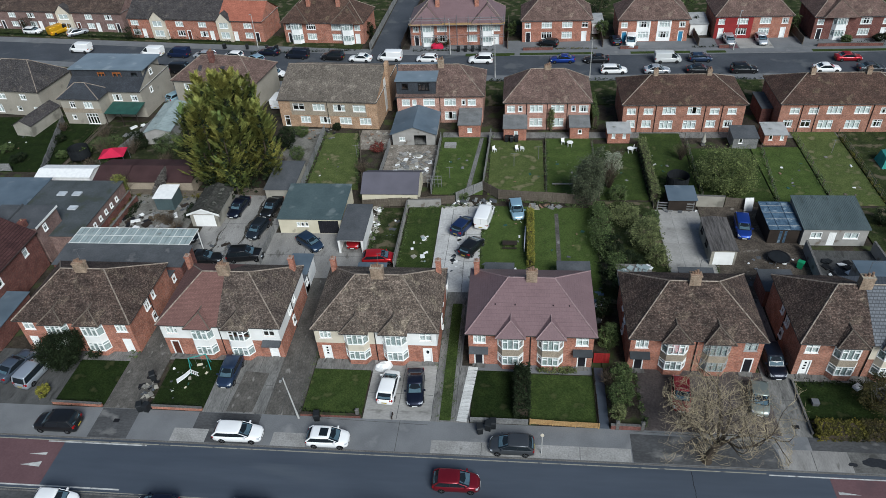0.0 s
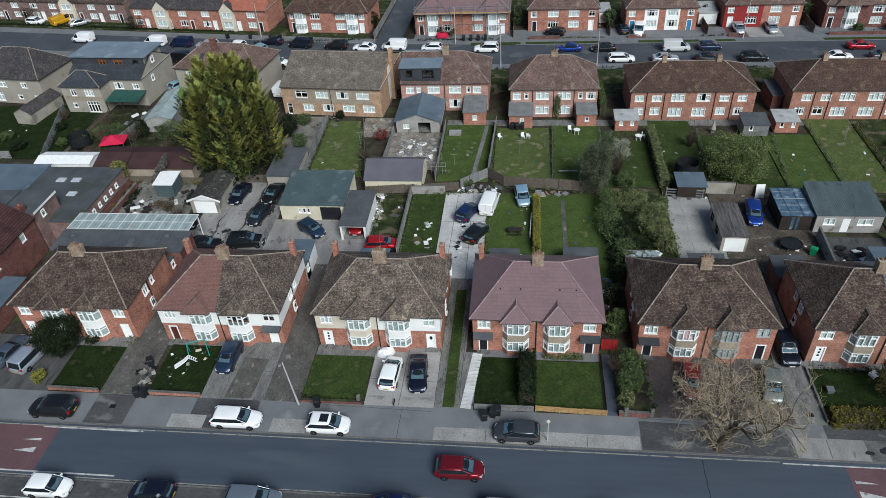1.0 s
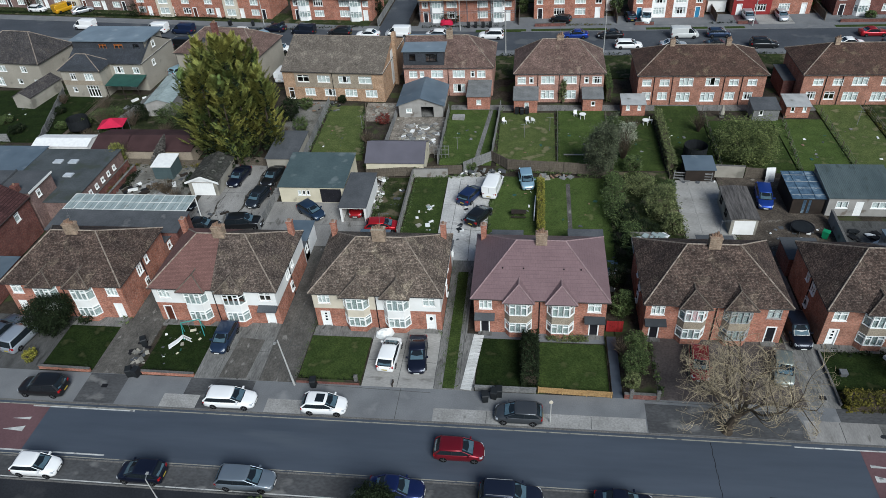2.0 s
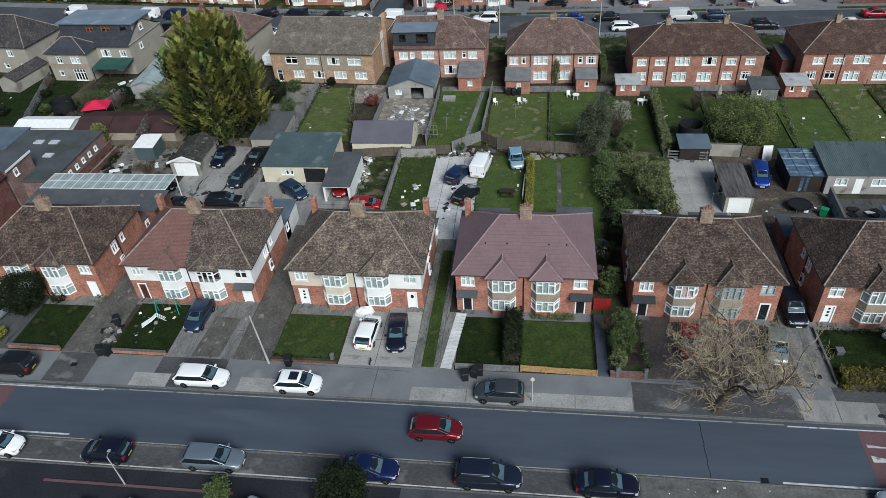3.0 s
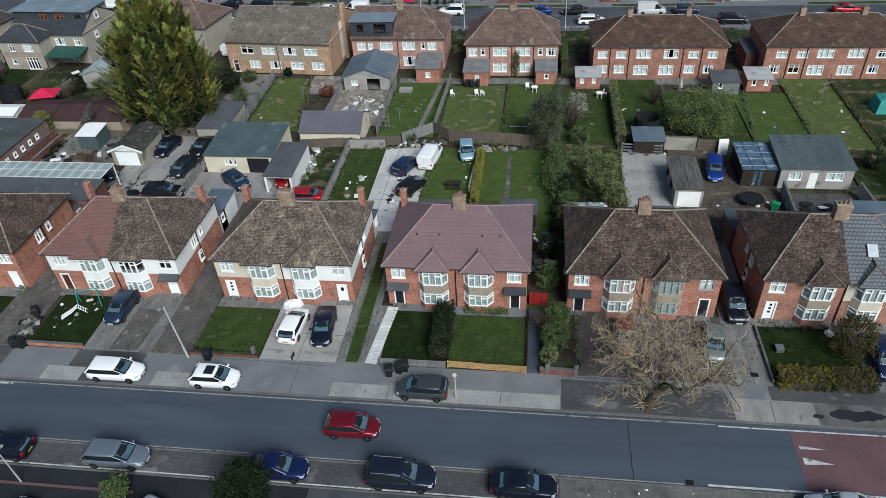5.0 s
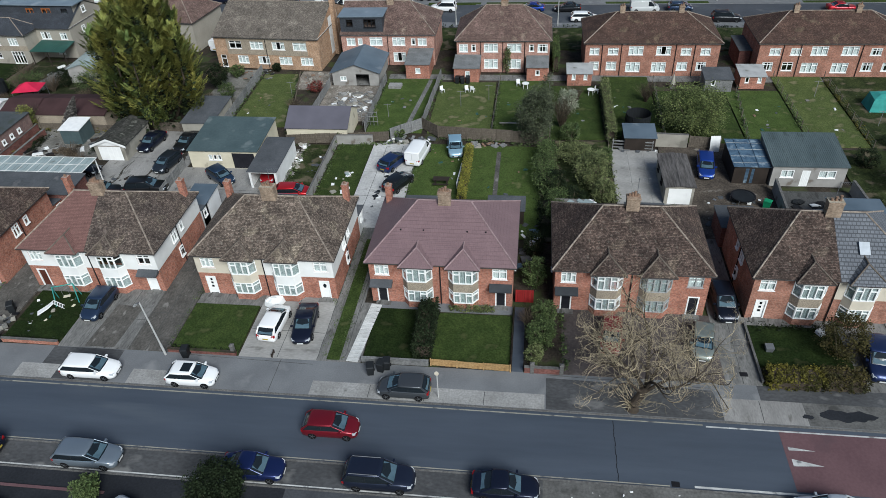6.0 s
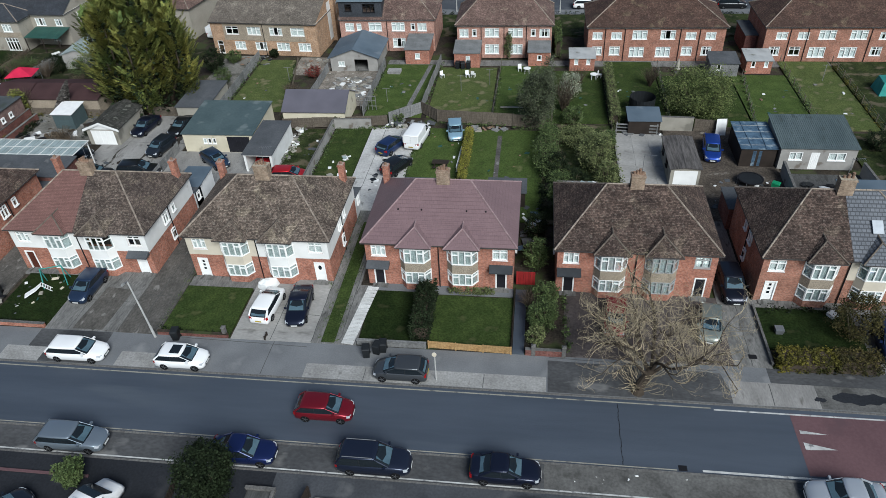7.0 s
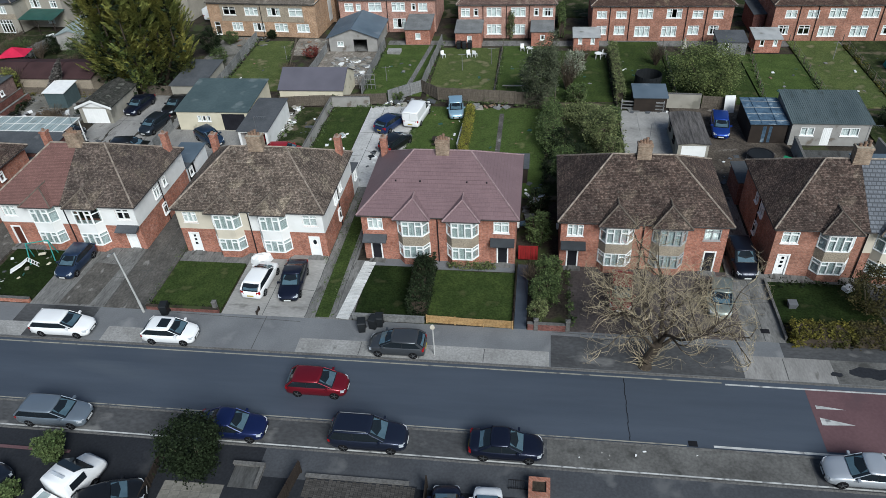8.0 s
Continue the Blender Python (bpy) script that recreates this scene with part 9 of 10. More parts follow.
# ---- small things ----
def lamp_post(x, y, h, arm, label, lean=0.0, z=0.0, k=1.0):
    o = thing("street_lamp", pose(x, y, z, 0, lean, 0), label, "street lamp", "street lamps")
    part("pole", Mesh().tube((0, 0, 0), (0, 0, 1.2), 0.11 * k, 0.1 * k, 8).tube((0, 0, 1.2), (0, 0, h), 0.08 * k, 0.06 * k, 8), LAMPGREY, o, "pale grey steel pole")
    part("arm", Mesh().tube((0, 0, h), (0, arm, h + 0.15), 0.035), STEEL, o)
    part("lantern", Mesh().loft([[(-0.12, arm, h + 0.1), (0.12, arm, h + 0.1), (0.12, arm, h + 0.2), (-0.12, arm, h + 0.2)], [(-0.09, arm * 1.6, h + 0.13), (0.09, arm * 1.6, h + 0.13), (0.09, arm * 1.6, h + 0.19), (-0.09, arm * 1.6, h + 0.19)]]), PALESHEET, o, "pale lantern head", fix=True)


lamp_post(-22.0, 43.05, 5.9, -0.45, "slim pale street lamp leaning at the back of the pavement", -4.4)
lamp_post(-29.3, 30.1, 3.5, 0.35, "slim grey street lamp by the southern pavement", -3, 0.0, 0.6)
lamp_post(39.0, 132.0, 7.5, -0.6, "tall grey street lamp across the far road")
lamp_post(-14.5, 131.6, 7.0, -0.6, "tall grey street lamp across the far road")
lamp_post(-5.4, 120.6, 7.0, 0.6, "tall grey street lamp beside the far road")
lamp_post(11.5, 120.0, 7.0, 0.6, "tall grey street lamp beside the far road")
lamp_post(-55.0, 136.4, 7.0, -0.6, "tall grey street lamp across the far road")

sp = thing("bus_stop_sign", pose(1.5, 40.3, 0), "bus stop pole with small pale flag", "sign post")
part("pole", Mesh().tube((0, 0, 0), (0, 0, 2.9), 0.06, 0.055, 8), LAMPGREY, sp)
part("flag", Mesh().prism([(0.17 * math.cos(a), 0.21 * math.sin(a)) for a in [2 * math.pi * i / 14 for i in range(14)]], -0.02, 0.02), CREAM, sp, "pale rounded flag plate", at=pose(0, -0.08, 2.75, 90))


def wheelie_bin(x, y, turn, mat, label, z=0.0):
    o = thing("wheelie_bin", pose(x, y, z, 0, 0, turn), label, "bin", "wheelie bins")
    part("body", Mesh().prism(rect(-0.24, -0.3, 0.24, 0.3), 0.08, 0.95, rect(-0.29, -0.36, 0.29, 0.36)), mat, o)
    part("lid", Mesh().loft([[(-0.31, -0.4, 0.955), (0.31, -0.4, 0.955), (0.31, 0.38, 0.955), (-0.31, 0.38, 0.955)], [(-0.28, -0.34, 1.03), (0.28, -0.34, 1.03), (0.28, 0.34, 1.06), (-0.28, 0.34, 1.06)]]), mat, o)
    for s in (-0.26, 0.26):
        part("wheel", Mesh().tube((s - 0.03, 0.3, 0.1), (s + 0.03, 0.3, 0.1), 0.1, 0.1, 10), RUBBER, o)
    return o


for x, y, a, m in ((-4.2, 42.3, 10, BLACKPLASTIC), (-3.4, 42.7, -12, BLACKPLASTIC), (-3.0, 42.95, 4, BLACKPLASTIC), (-20.1, 43.0, 8, BLACKPLASTIC), (-38.3, 43.2, 20, BLACKPLASTIC), (-37.6, 43.2, -10, BLACKPLASTIC), (-38.7, 47.2, 30, BLACKPLASTIC)):
    wheelie_bin(x, y, a, m, "black wheelie bin standing by the pavement")
for x, y in ((-2.8, 97.3), (-2.1, 97.2), (-1.3, 97.3), (-13.0, 132.9), (-11.6, 132.9), (-10.2, 132.9), (-8.8, 132.9), (-62.0, 136.0), (-52.5, 134.8), (-50.5, 134.8), (-57.0, 135.6)):
    wheelie_bin(x, y, random.uniform(-15, 15), BLACKPLASTIC, "black wheelie bin by the wall", 0.02)
wheelie_bin(32.0, 67.6, 60, GREENBIN, "green bin lying in the yard")

# slabs of the front path
S1 = Mesh().prism(rect(-0.5, -0.22, 0.5, 0.22), 0.0, 0.03, rect(-0.485, -0.205, 0.485, 0.205)).data("paving_slab", SLABWHITE)
for i in range(15):
    part("paving_slab", S1, None, slab_path, at=pose(-6.02 + 0.05 * i, 43.65 + i * 0.47, 0.031, 0, 0, -6.1))
# concrete bays of the pale yard
BAY = Mesh().prism(rect(-0.88, -3.55, 0.88, 3.55), 0.0, 0.02, rect(-0.86, -3.53, 0.86, 3.53)).data("concrete_bay", CONCRETE_LT)
for i in range(3):
    for k in range(2):
        part("concrete_bay", BAY, None, yardR, at=pose(18.05 + i * 1.83, 68.1 + k * 7.25, 0.046))

# play things on a front lawn
sw = thing("garden_swing", pose(-34.2, 49.0, 0.05, 0, 0, 20), "pale green tubular garden swing frame", "swing")
for s in (-1, 1):
    for d in (-0.6, 0.6):
        part("leg", Mesh().tube((s * 1.0, d, 0), (s * 0.9, 0, 1.8), 0.05), TARPGREEN, sw)
part("top_bar", Mesh().tube((-0.95, 0, 1.8), (0.95, 0, 1.8), 0.05), TARPGREEN, sw)
part("seat", Mesh().box(-0.3, -0.15, 0.5, 0.3, 0.15, 0.56), YELLOWPAINT, sw)
for s in (-0.28, 0.28):
    part("rope", Mesh().tube((s, 0, 0.53), (s, 0, 1.8), 0.012, 0.012, 4), WOODGREY, sw)
sl = thing("toy_slide", pose(-35.3, 47.4, 0.05, 0, 0, 30), "white plastic children's slide lying on the lawn", "slide")
part("chute", Mesh().loft([[(-0.9, -0.28, 0.05), (-0.9, 0.28, 0.05), (-0.9, 0.28, 0.15), (-0.9, -0.28, 0.15)], [(0.1, -0.25, 0.45), (0.1, 0.25, 0.45), (0.1, 0.25, 0.55), (0.1, -0.25, 0.55)], [(0.7, -0.25, 0.85), (0.7, 0.25, 0.85), (0.7, 0.25, 0.9), (0.7, -0.25, 0.9)]]), WHITEPLASTIC, sl, fix=True)
for k in range(4):
    part("rung", Mesh().box(0.75 + k * 0.14, -0.24, 0.72 - k * 0.2, 0.83 + k * 0.14, 0.24, 0.76 - k * 0.2), WHITEPLASTIC, sl)
for s in (-0.26, 0.24):
    part("side_rail", Mesh().tube((0.72, s, 0.88), (1.35, s, 0.03), 0.03), WHITEPLASTIC, sl)


def scraps(name, x, y, rx, ry, n, mats, label, seed, size=0.3, z=0.05):
    """Loose rubbish: each piece a small uneven block of its own."""
    rng = random.Random(seed)
    o = thing(name, pose(x, y, z), label, "rubbish")
    for i in range(n):
        s = size * rng.uniform(0.4, 1.5)
        a, b, c = s, s * rng.uniform(0.3, 1.0), s * rng.uniform(0.05, 0.25)
        m = Mesh().prism([(-a / 2, -b / 2), (a / 2, -b / 2 * rng.uniform(0.5, 1)), (a / 2 * rng.uniform(0.6, 1), b / 2), (-a / 2, b / 2)], 0, c)
        part("scrap", m, rng.choice(mats), o, at=pose(rng.uniform(-rx, rx), rng.uniform(-ry, ry), 0.0, rng.uniform(-6, 6), rng.uniform(-6, 6), rng.uniform(0, 360)))
    return o


scraps("rubbish_bags", -38.9, 46.9, 0.9, 1.1, 9, (GUTTER, FELT, BLACKPLASTIC), "black rubbish bags and junk beside the lawn", 31, 0.5)
scraps("litter", -38.3, 45.7, 0.9, 0.9, 12, (CREAMPALE, FELT, GRAVEL), "pale dirty sheeting and junk by the drive", 32, 0.45)
scraps("litter", -36.0, 46.6, 1.8, 2.2, 9, (WHITEPLASTIC, FELT, FELT, GRAVEL), "scattered toys and litter on the lawn", 1, 0.22)
scraps("rubble_heap", -16.6, 90.6, 2.6, 3.4, 150, (WHITEPLASTIC, CREAMPALE, CONCRETE_LT, GRAVEL, WOODGREY), "heap of builders' rubble and white boards", 2, 0.6)
scraps("garden_rubbish", -13.2, 70.0, 1.1, 2.6, 16, (WHITEPLASTIC, WHITEPLASTIC, CREAMPALE, POLYCARB), "white rubbish strewn on the grass", 3, 0.5)
scraps("garden_rubbish", -18.0, 74.0, 1.2, 3.2, 8, (WHITEPLASTIC, FELT), "a few scraps on the rough grass", 4, 0.4)
scraps("debris", -20.0, 75.4, 0.5, 3.6, 40, (WHITEPLASTIC, ASBESTOS, CREAMPALE), "pale sheets and debris piled along the garage", 5, 0.6)
scraps("debris", -7.0, 80.4, 3.0, 0.8, 40, (WHITEPLASTIC, CREAMPALE, WOODGREY, FELT), "junk piled along the fence", 6, 0.6)
scraps("debris", 2.6, 79.6, 2.0, 0.5, 16, (CREAMPALE, WOODGREY, POT), "boards and junk along the fence", 7, 0.7)
scraps("debris", -3.0, 66.4, 2.2, 0.8, 16, (WHITEPLASTIC, FELT, STEEL), "junk behind the house", 8, 0.5)
scraps("debris", 29.0, 67.0, 3.4, 3.0, 30, (WHITEPLASTIC, FELT, WOOD, STEEL), "odds and ends in the earth yard", 9, 0.4)
scraps("debris", 37.6, 66.4, 3.0, 2.6, 50, (BLACKPLASTIC, WHITEPLASTIC, FELT, GUTTER), "stacked dark building materials in the walled yard", 10, 0.9)
scraps("debris", 8.0, 60.0, 0.8, 3.4, 16, (WHITEPLASTIC, TARPBLUE, FELT), "bags and sheets beside the house", 12, 0.7)
scraps("debris", 12.4, 64.0, 1.7, 0.9, 14, (WHITEPLASTIC, POLYCARB), "white sheets on a shed", 13, 0.7, 2.15)
scraps("debris", -24.0, 98.0, 2.0, 2.0, 24, (WOODGREY, CREAMPALE, POT), "odds and ends in the back yard", 14, 0.5)
scraps("debris", 14.0, 33.0, 6.0, 0.5, 9, (WHITEPLASTIC, CONCRETE_LT), "white paint splashes and litter on the strip", 15, 0.18, -0.06)
scraps("garden_rubbish", 44.0, 88.0, 2.0, 6.0, 8, (WHITEPLASTIC, WOOD, GRAVEL), "white litter on the worn lawn", 16, 0.4)
scraps("debris", -52.6, 76.0, 3.6, 4.0, 50, (GRAVEL, WOODGREY, CONCRETE_LT, SOIL), "rubble and timber scattered in the gravel yard", 17, 0.6)
scraps("debris", 23.0, 130.0, 0.4, 0.4, 2, (STEEL,), "a few metal scraps by the kerb", 18, 0.3, -0.1)

# cover over a small object beside the white car
cv = Mesh()
ring0 = [(0.95 * math.cos(a) * (1 + 0.12 * math.sin(3 * a)), 0.6 * math.sin(a) * (1 + 0.1 * math.cos(4 * a))) for a in [2 * math.pi * i / 14 for i in range(14)]]
cv.loft([[(x, y, 0.03) for x, y in ring0], [(x * 0.85, y * 0.85, 0.5 + 0.07 * math.sin(i * 2.1)) for i, (x, y) in enumerate(ring0)], [(x * 0.4, y * 0.4, 0.75 + 0.05 * math.sin(i * 1.3)) for i, (x, y) in enumerate(ring0)]])
solid("covered_bike", cv, WHITEPLASTIC, "low object under a crumpled white cover", "cover", at=pose(-14.6, 49.9, 0.03, 0, 0, 20), fix=True)

# red canopy tent
tn = thing("garden_gazebo", pose(-63.6, 90.2, 0, 0, 0, 12), "bright red cloth garden gazebo", "gazebo")
part("canopy", Mesh().loft([[(-1.9, -1.5, 2.0), (1.9, -1.5, 2.0), (1.9, 1.5, 2.0), (-1.9, 1.5, 2.0)], [(-0.1, -0.1, 2.9), (0.1, -0.1, 2.9), (0.1, 0.1, 2.9), (-0.1, 0.1, 2.9)]]), REDCLOTH, tn)
for sx in (-1.8, 1.8):
    for sy in (-1.4, 1.4):
        part("pole", Mesh().tube((sx, sy, 0), (sx, sy, 2.0), 0.03), STEEL, tn)


def trampoline(x, y, r, label, z=0.04, net=False):
    o = thing("trampoline", pose(x, y, z), label, "trampoline")
    n = 24
    ring = lambda rr, zz: [(rr * math.cos(2 * math.pi * i / n), rr * math.sin(2 * math.pi * i / n), zz) for i in range(n)]
    part("mat", Mesh().loft([ring(r * 0.86, 0.68), ring(r * 0.86, 0.7)]), BLACKPLASTIC, o, "black jumping mat")
    m = Mesh().loft([ring(r, 0.66), ring(r, 0.72), ring(r * 0.87, 0.73), ring(r * 0.87, 0.66)], False)
    part("rim_pad", m, GUTTER, o, "dark padded rim")
    for i in range(6):
        a = 2 * math.pi * i / 6
        part("leg", Mesh().tube((r * math.cos(a), r * math.sin(a), 0), (r * math.cos(a), r * math.sin(a), 0.7 if not net else 2.2), 0.03), STEEL if not net else BLACKPLASTIC, o)
    if net:
        part("net", Mesh().loft([ring(r * 0.99, 0.8), ring(r * 0.99, 2.2)], False), BLACKPLASTIC, o, "dark safety net")


trampoline(29.9, 68.8, 1.25, "round dark trampoline in the earth yard")
trampoline(20.7, 84.3, 1.5, "round dark trampoline with a black safety net", net=True)
trampoline(-70.1, 91.5, 1.6, "round dark trampoline with a black safety net", net=True)


def table_set(x, y, mat, label, z=0.05):
    o = thing("garden_table", pose(x, y, z), label, "garden table")
    n = 12
    part("tabletop", Mesh().prism([(0.5 * math.cos(2 * math.pi * i / n), 0.5 * math.sin(2 * math.pi * i / n)) for i in range(n)], 0.7, 0.75), mat, o)
    for sx in (-0.3, 0.3):
        for sy in (-0.3, 0.3):
            part("leg", Mesh().tube((sx, sy, 0), (sx * 0.8, sy * 0.8, 0.7), 0.03), mat, o)


def garden_chair(x, y, turn, mat, label, z=0.05):
    o = thing("garden_chair", pose(x, y, z, 0, 0, turn), label, "garden chair", "garden chairs")
    part("seat", Mesh().box(-0.25, -0.25, 0.4, 0.25, 0.25, 0.44), mat, o)
    part("backrest", Mesh().box(-0.25, 0.2, 0.44, 0.25, 0.25, 0.9), mat, o)
    for sx in (-0.22, 0.22):
        for sy in (-0.22, 0.22):
            part("leg", Mesh().box(sx - 0.025, sy - 0.025, 0, sx + 0.025, sy + 0.025, 0.4), mat, o)


table_set(15.6, 94.0, WHITEPLASTIC, "round white plastic garden table on the lawn")
table_set(6.8, 95.8, WHITEPLASTIC, "round white garden table on the patio")
for x, y, a in ((-1.2, 94.4, 20), (-0.4, 94.5, 160), (-4.6, 94.2, 40), (16.4, 94.6, 70), (5.8, 96.6, 10)):
    garden_chair(x, y, a, WHITEPLASTIC, "white plastic garden chair on the grass")
bn = thing("picnic_table", pose(-1.9, 70.6, 0.05), "dark timber picnic table on the lawn", "picnic table")
part("tabletop", Mesh().box(-0.9, -0.4, 0.72, 0.9, 0.4, 0.78), WOODDARK, bn)
for sy in (-0.8, 0.62):
    part("bench", Mesh().box(-0.9, sy, 0.42, 0.9, sy + 0.2, 0.47), WOODDARK, bn)
for sx in (-0.7, 0.6):
    part("frame", Mesh().box(sx, -0.75, 0.36, sx + 0.08, 0.75, 0.42).box(sx, -0.3, 0, sx + 0.08, -0.2, 0.72).box(sx, 0.2, 0, sx + 0.08, 0.3, 0.72), WOODDARK, bn)
wb = thing("windsurf_board", pose(0.0, 72.0, 0.0, 0, 0, 88), "white board leaning along the hedge", "board")
part("board", Mesh().box(-2.2, -0.06, 0.05, 2.2, 0.06, 0.75), WHITEPLASTIC, wb)
st = thing("slab_stack", pose(-11.5, 95.8, 0.05), "stack of pale slabs on the lawn", "slab stack")
for i in range(5):
    part("slab", Mesh().box(-0.9, -0.6, i * 0.08, 0.9, 0.6, i * 0.08 + 0.07), SLAB, st, at=pose(0.02 * (i % 2), 0, 0, 0, 0, 3 * (i % 3 - 1)))
lb = thing("low_bench", pose(6.4, 84.8, 0.05), "long pale timber plank bench on the lawn", "bench")
part("plank", Mesh().box(-2.6, -0.12, 0.3, 2.6, 0.12, 0.36), CREAMPALE, lb)
for sx in (-2.2, 2.1):
    part("leg", Mesh().box(sx, -0.1, 0, sx + 0.1, 0.1, 0.3), WOOD, lb)
ap = thing("plant_cover", pose(51.0, 91.0, 0.0), "turquoise tarpaulin over a garden stack", "tarpaulin")
part("tarpaulin", Mesh().loft([[(-1.6, -1.4, 0.05), (1.6, -1.4, 0.05), (1.6, 1.4, 0.05), (-1.6, 1.4, 0.05)], [(-1.3, -1.1, 1.6), (1.3, -1.1, 1.7), (1.2, 1.0, 1.9), (-1.2, 1.1, 1.7)], [(-0.5, -0.4, 2.0), (0.6, -0.4, 2.1), (0.5, 0.4, 2.1), (-0.5, 0.4, 2.0)]]), TARPGREEN, ap, fix=True)
for x, y, h in ((-1.6, 90.0, 2.2), (2.0, 92.0, 2.2), (13.6, 91.0, 2.0), (44.2, 94.0, 2.2), (-10.8, 86.6, 1.9), (-25.6, 92.4, 2.2), (49.2, 86.0, 2.0)):
    o = thing("washing_line_post", pose(x, y, 0.05), "slim pale washing line post on the lawn", "post")
    part("pole", Mesh().tube((0, 0, 0), (0, 0, h), 0.035), WOODGREY, o)
    part("crossbar", Mesh().tube((-0.5, 0, h - 0.1), (0.5, 0, h - 0.1), 0.025), WOODGREY, o)
pr = thing("parasol", pose(26.6, 96.4, 0.05), "closed white garden parasol", "parasol")
part("base", Mesh().box(-0.3, -0.3, -0.05, 0.3, 0.3, 0.08), KERB, pr)
part("pole", Mesh().tube((0, 0, 0), (0, 0, 2.2), 0.03), STEEL, pr)
part("cloth", Mesh().tube((0, 0, 0.5), (0, 0, 1.9), 0.4, 0.06, 8), CREAMPALE, pr, "folded white cloth")
wl = thing("white_door_panel", pose(28.4, 79.0, 0.03, -12, 0, 4), "white door leaning against the fence", "door panel")
part("panel", Mesh().box(0, 0, 0, 1.1, 0.06, 1.9), WHITEPLASTIC, wl)
gb = thing("grit_box", pose(32.0, 49.4, 0.05, 0, 0, 30), "small white box on the lawn edge", "box")
part("box", Mesh().box(-0.35, -0.3, 0, 0.35, 0.3, 0.3), WHITEPLASTIC, gb)
gr = thing("flower_pot", pose(27.4, 47.2, 0.05), "square grey plant pot on the lawn", "plant pot")
part("pot", Mesh().prism(rect(-0.25, -0.25, 0.25, 0.25), 0, 0.45, rect(-0.32, -0.32, 0.32, 0.32)), STEEL, gr)
fs = thing("trellis", pose(-13.8, 84.2, 0), "pale timber trellis frame by the shed", "trellis")
for i in range(5):
    part("post", Mesh().box(i * 0.5, 0, 0, i * 0.5 + 0.06, 0.06, 2.0), WOODGREY, fs)
for z in (0.6, 1.3, 1.9):
    part("rail", Mesh().box(0, -0.05, z, 2.06, 0, z + 0.06), WOODGREY, fs)
for x, y in ((8.6, 43.4), (10.9, 43.4), (-16.2, 43.6)):
    o = thing("gate_pier", pose(x, y, 0), "square concrete gate pier by the pavement", "gate pier")
    part("pier", Mesh().box(-0.15, -0.15, 0, 0.15, 0.15, 1.0), KERB, o)
    part("cap", Mesh().prism(rect(-0.19, -0.19, 0.19, 0.19), 1.0, 1.1, rect(-0.06, -0.06, 0.06, 0.06)), KERB, o)

# clutter in the left yards and gardens
scraps("debris", -52.0, 74.0, 4.0, 2.6, 40, (WOODDARK, GUTTER, WOODGREY, CONCRETE_LT, WHITEPLASTIC), "dark timber, pipes and sheets in the gravel yard", 21, 0.9)
scraps("debris", -47.4, 79.4, 1.6, 1.6, 18, (WOODDARK, FELT, WOODGREY), "old boards beside the shed", 22, 0.8)
scraps("debris", -64.0, 100.4, 2.4, 2.4, 30, (POLYCARB, WOODGREY, FELT, WHITEPLASTIC), "sheets and junk in the overgrown garden", 23, 0.9, 0.04)
scraps("debris", -33.6, 99.6, 3.0, 1.6, 26, (FELT, WOODGREY, BLACKPLASTIC, POT), "pots and junk in the back yard", 24, 0.5)
scraps("debris", -40.0, 70.0, 2.6, 0.4, 10, (WOODDARK, FELT), "scraps along the fence of the yard", 25, 0.5)
scraps("debris", -28.0, 81.4, 3.4, 0.5, 22, (WOODGREY, WHITEPLASTIC, FELT), "junk behind the garage", 26, 0.6)
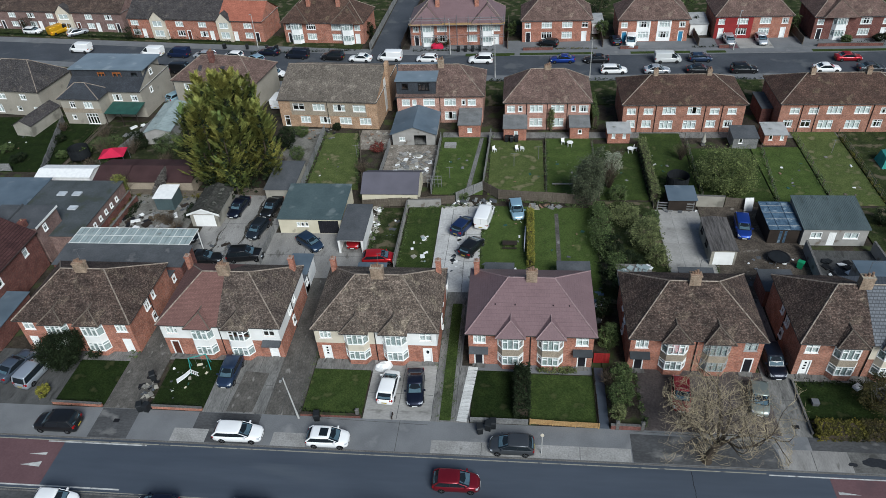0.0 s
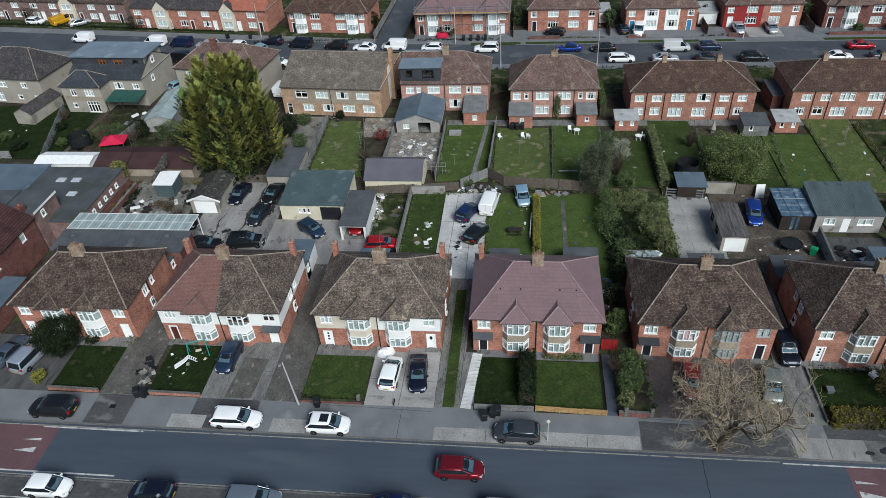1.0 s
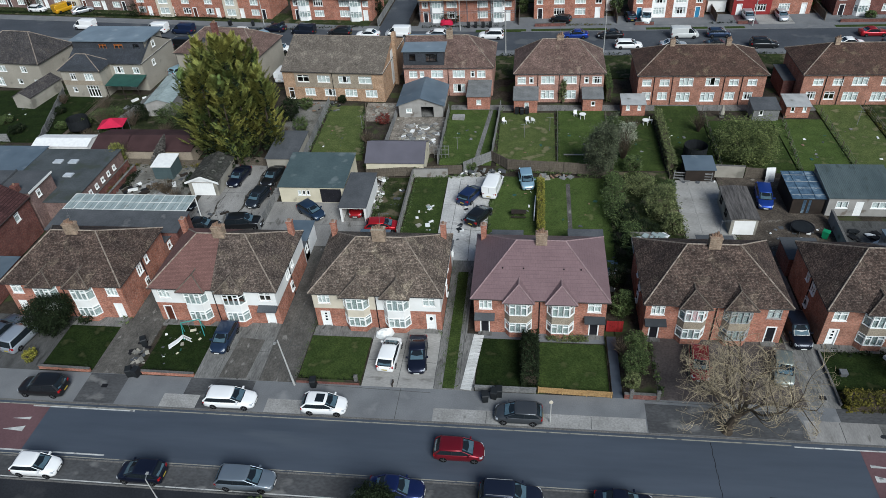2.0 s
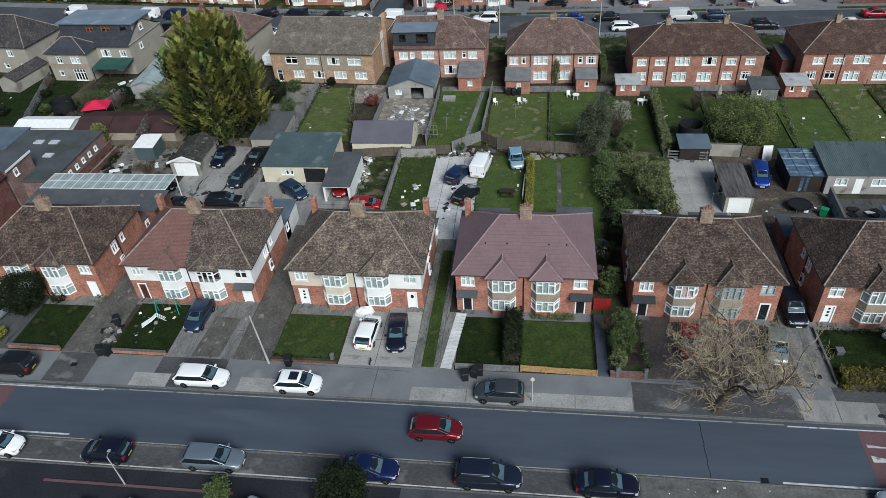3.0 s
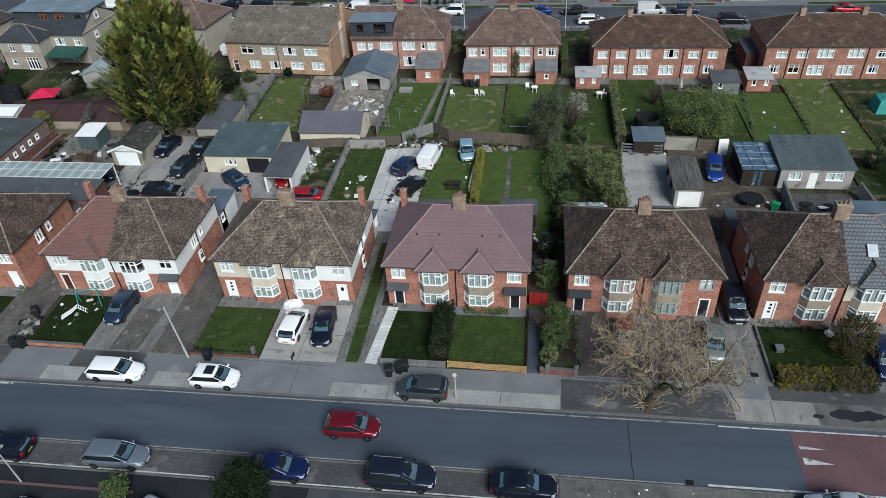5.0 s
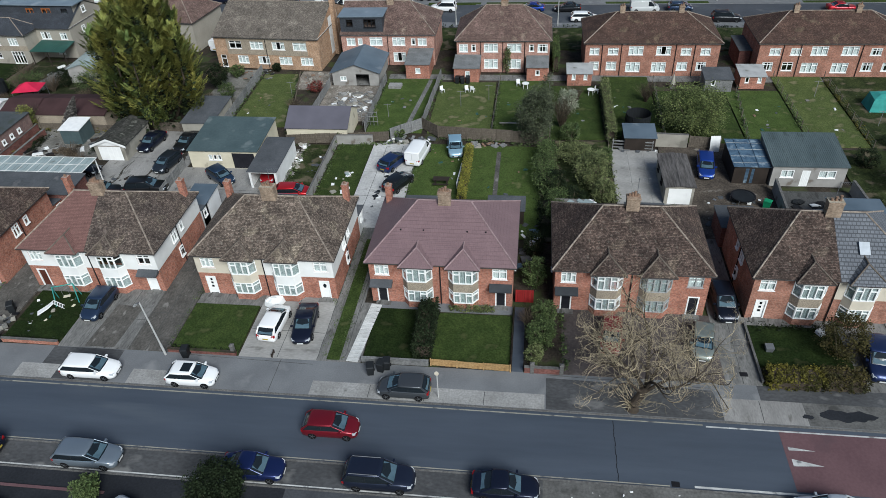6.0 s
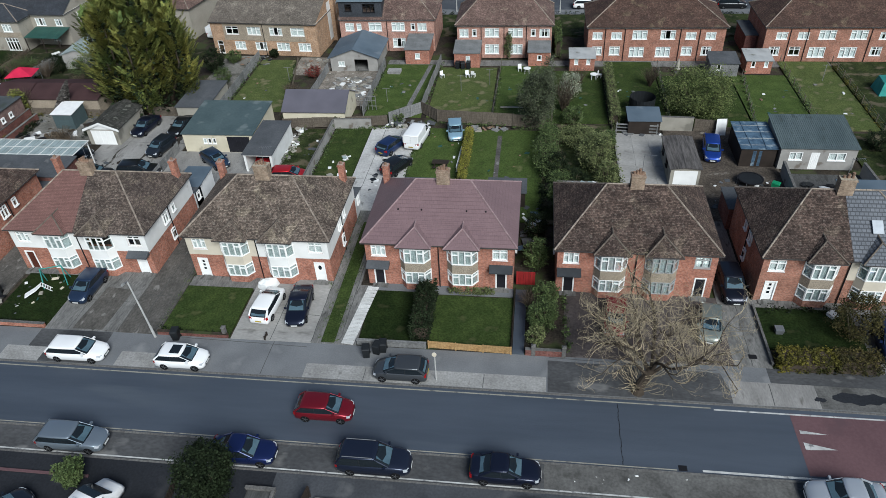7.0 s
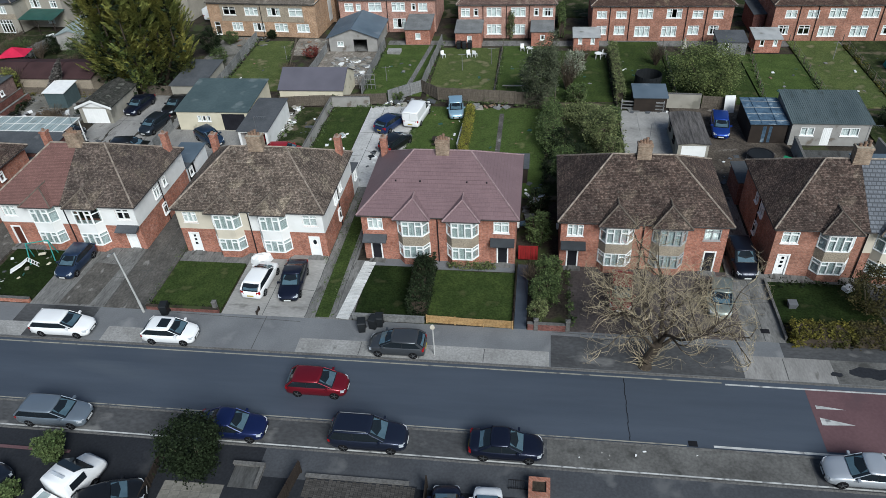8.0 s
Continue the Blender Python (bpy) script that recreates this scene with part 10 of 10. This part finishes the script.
scraps("debris", -8.6, 70.0, 0.3, 5.0, 16, (FELT, WHITEPLASTIC, BLACKPLASTIC), "scraps along the edge of the yard", 27, 0.4)
scraps("debris", 20.4, 79.0, 2.0, 0.4, 12, (WOODGREY, FELT, WHITEPLASTIC), "boards against the fence", 28, 0.6)
scraps("garden_rubbish", -34.6, 47.8, 1.4, 1.6, 8, (CREAMPALE, GREENPLASTIC, YELLOWPAINT, FELT), "scattered toys on the front lawn", 29, 0.28)

# boundaries of the houses across the far road
for x in (15.0, 33.0, 52.0, 70.4, -3.4):
    fence((x, 134.0), (x, 148.0), WOOD, "brown board fence between the far houses", 1.6)
for x0, x1 in ((-0.4, 5.4), (18.2, 21.6), (36.6, 38.4), (54.4, 66.0)):
    wall_run((x0, 133.1), (x1, 133.1), BRICK3, "low brick front wall across the far road", 0.6)
annex(32.2, 139.4, 35.6, 144.4, 2.2, WHITE, PALESHEET, "white lean-to beside a far house", "lean_to", "outbuilding", "lean", 0.5)
annex(13.4, 141.0, 15.6, 146.4, 2.2, WHITEPLASTIC, PALESHEET, "pale garage beside a far house", "garage", "garage", "flat")
plot("forecourt", rect(40.4, 132.7, 46.6, 137.5), CONCRETE_LT, "pale paved forecourt", "forecourt", 0.022)
plot("forecourt", rect(36.6, 132.7, 40.2, 137.5), REDROAD, "red block-paved forecourt", "forecourt", 0.022)
plot("verge", [(-128, 147.4), (-62, 139.3), (-62, 140.2), (-128, 148.6)], GRASS_DARK, "strip of dark grass by the pavement", "grass", 0.03)
# a few things on the far lawns
for x, y, n, sd in ((-9.6, 90.0, 7, 41), (0.4, 86.4, 6, 42), (6.4, 90.4, 8, 43), (13.2, 85.0, 6, 44), (20.4, 91.0, 6, 45), (37.0, 88.0, 8, 46), (50.6, 92.0, 12, 47), (-29.0, 90.0, 6, 48), (-85.0, 97.0, 8, 49), (5.2, 71.4, 6, 50), (-2.4, 75.0, 9, 51)):
    scraps("garden_rubbish", x, y, 2.2, 3.4, n, (WOODGREY, FELT, GREENPLASTIC, WHITEPLASTIC, POT), "small odds and ends on the grass", sd, 0.35)
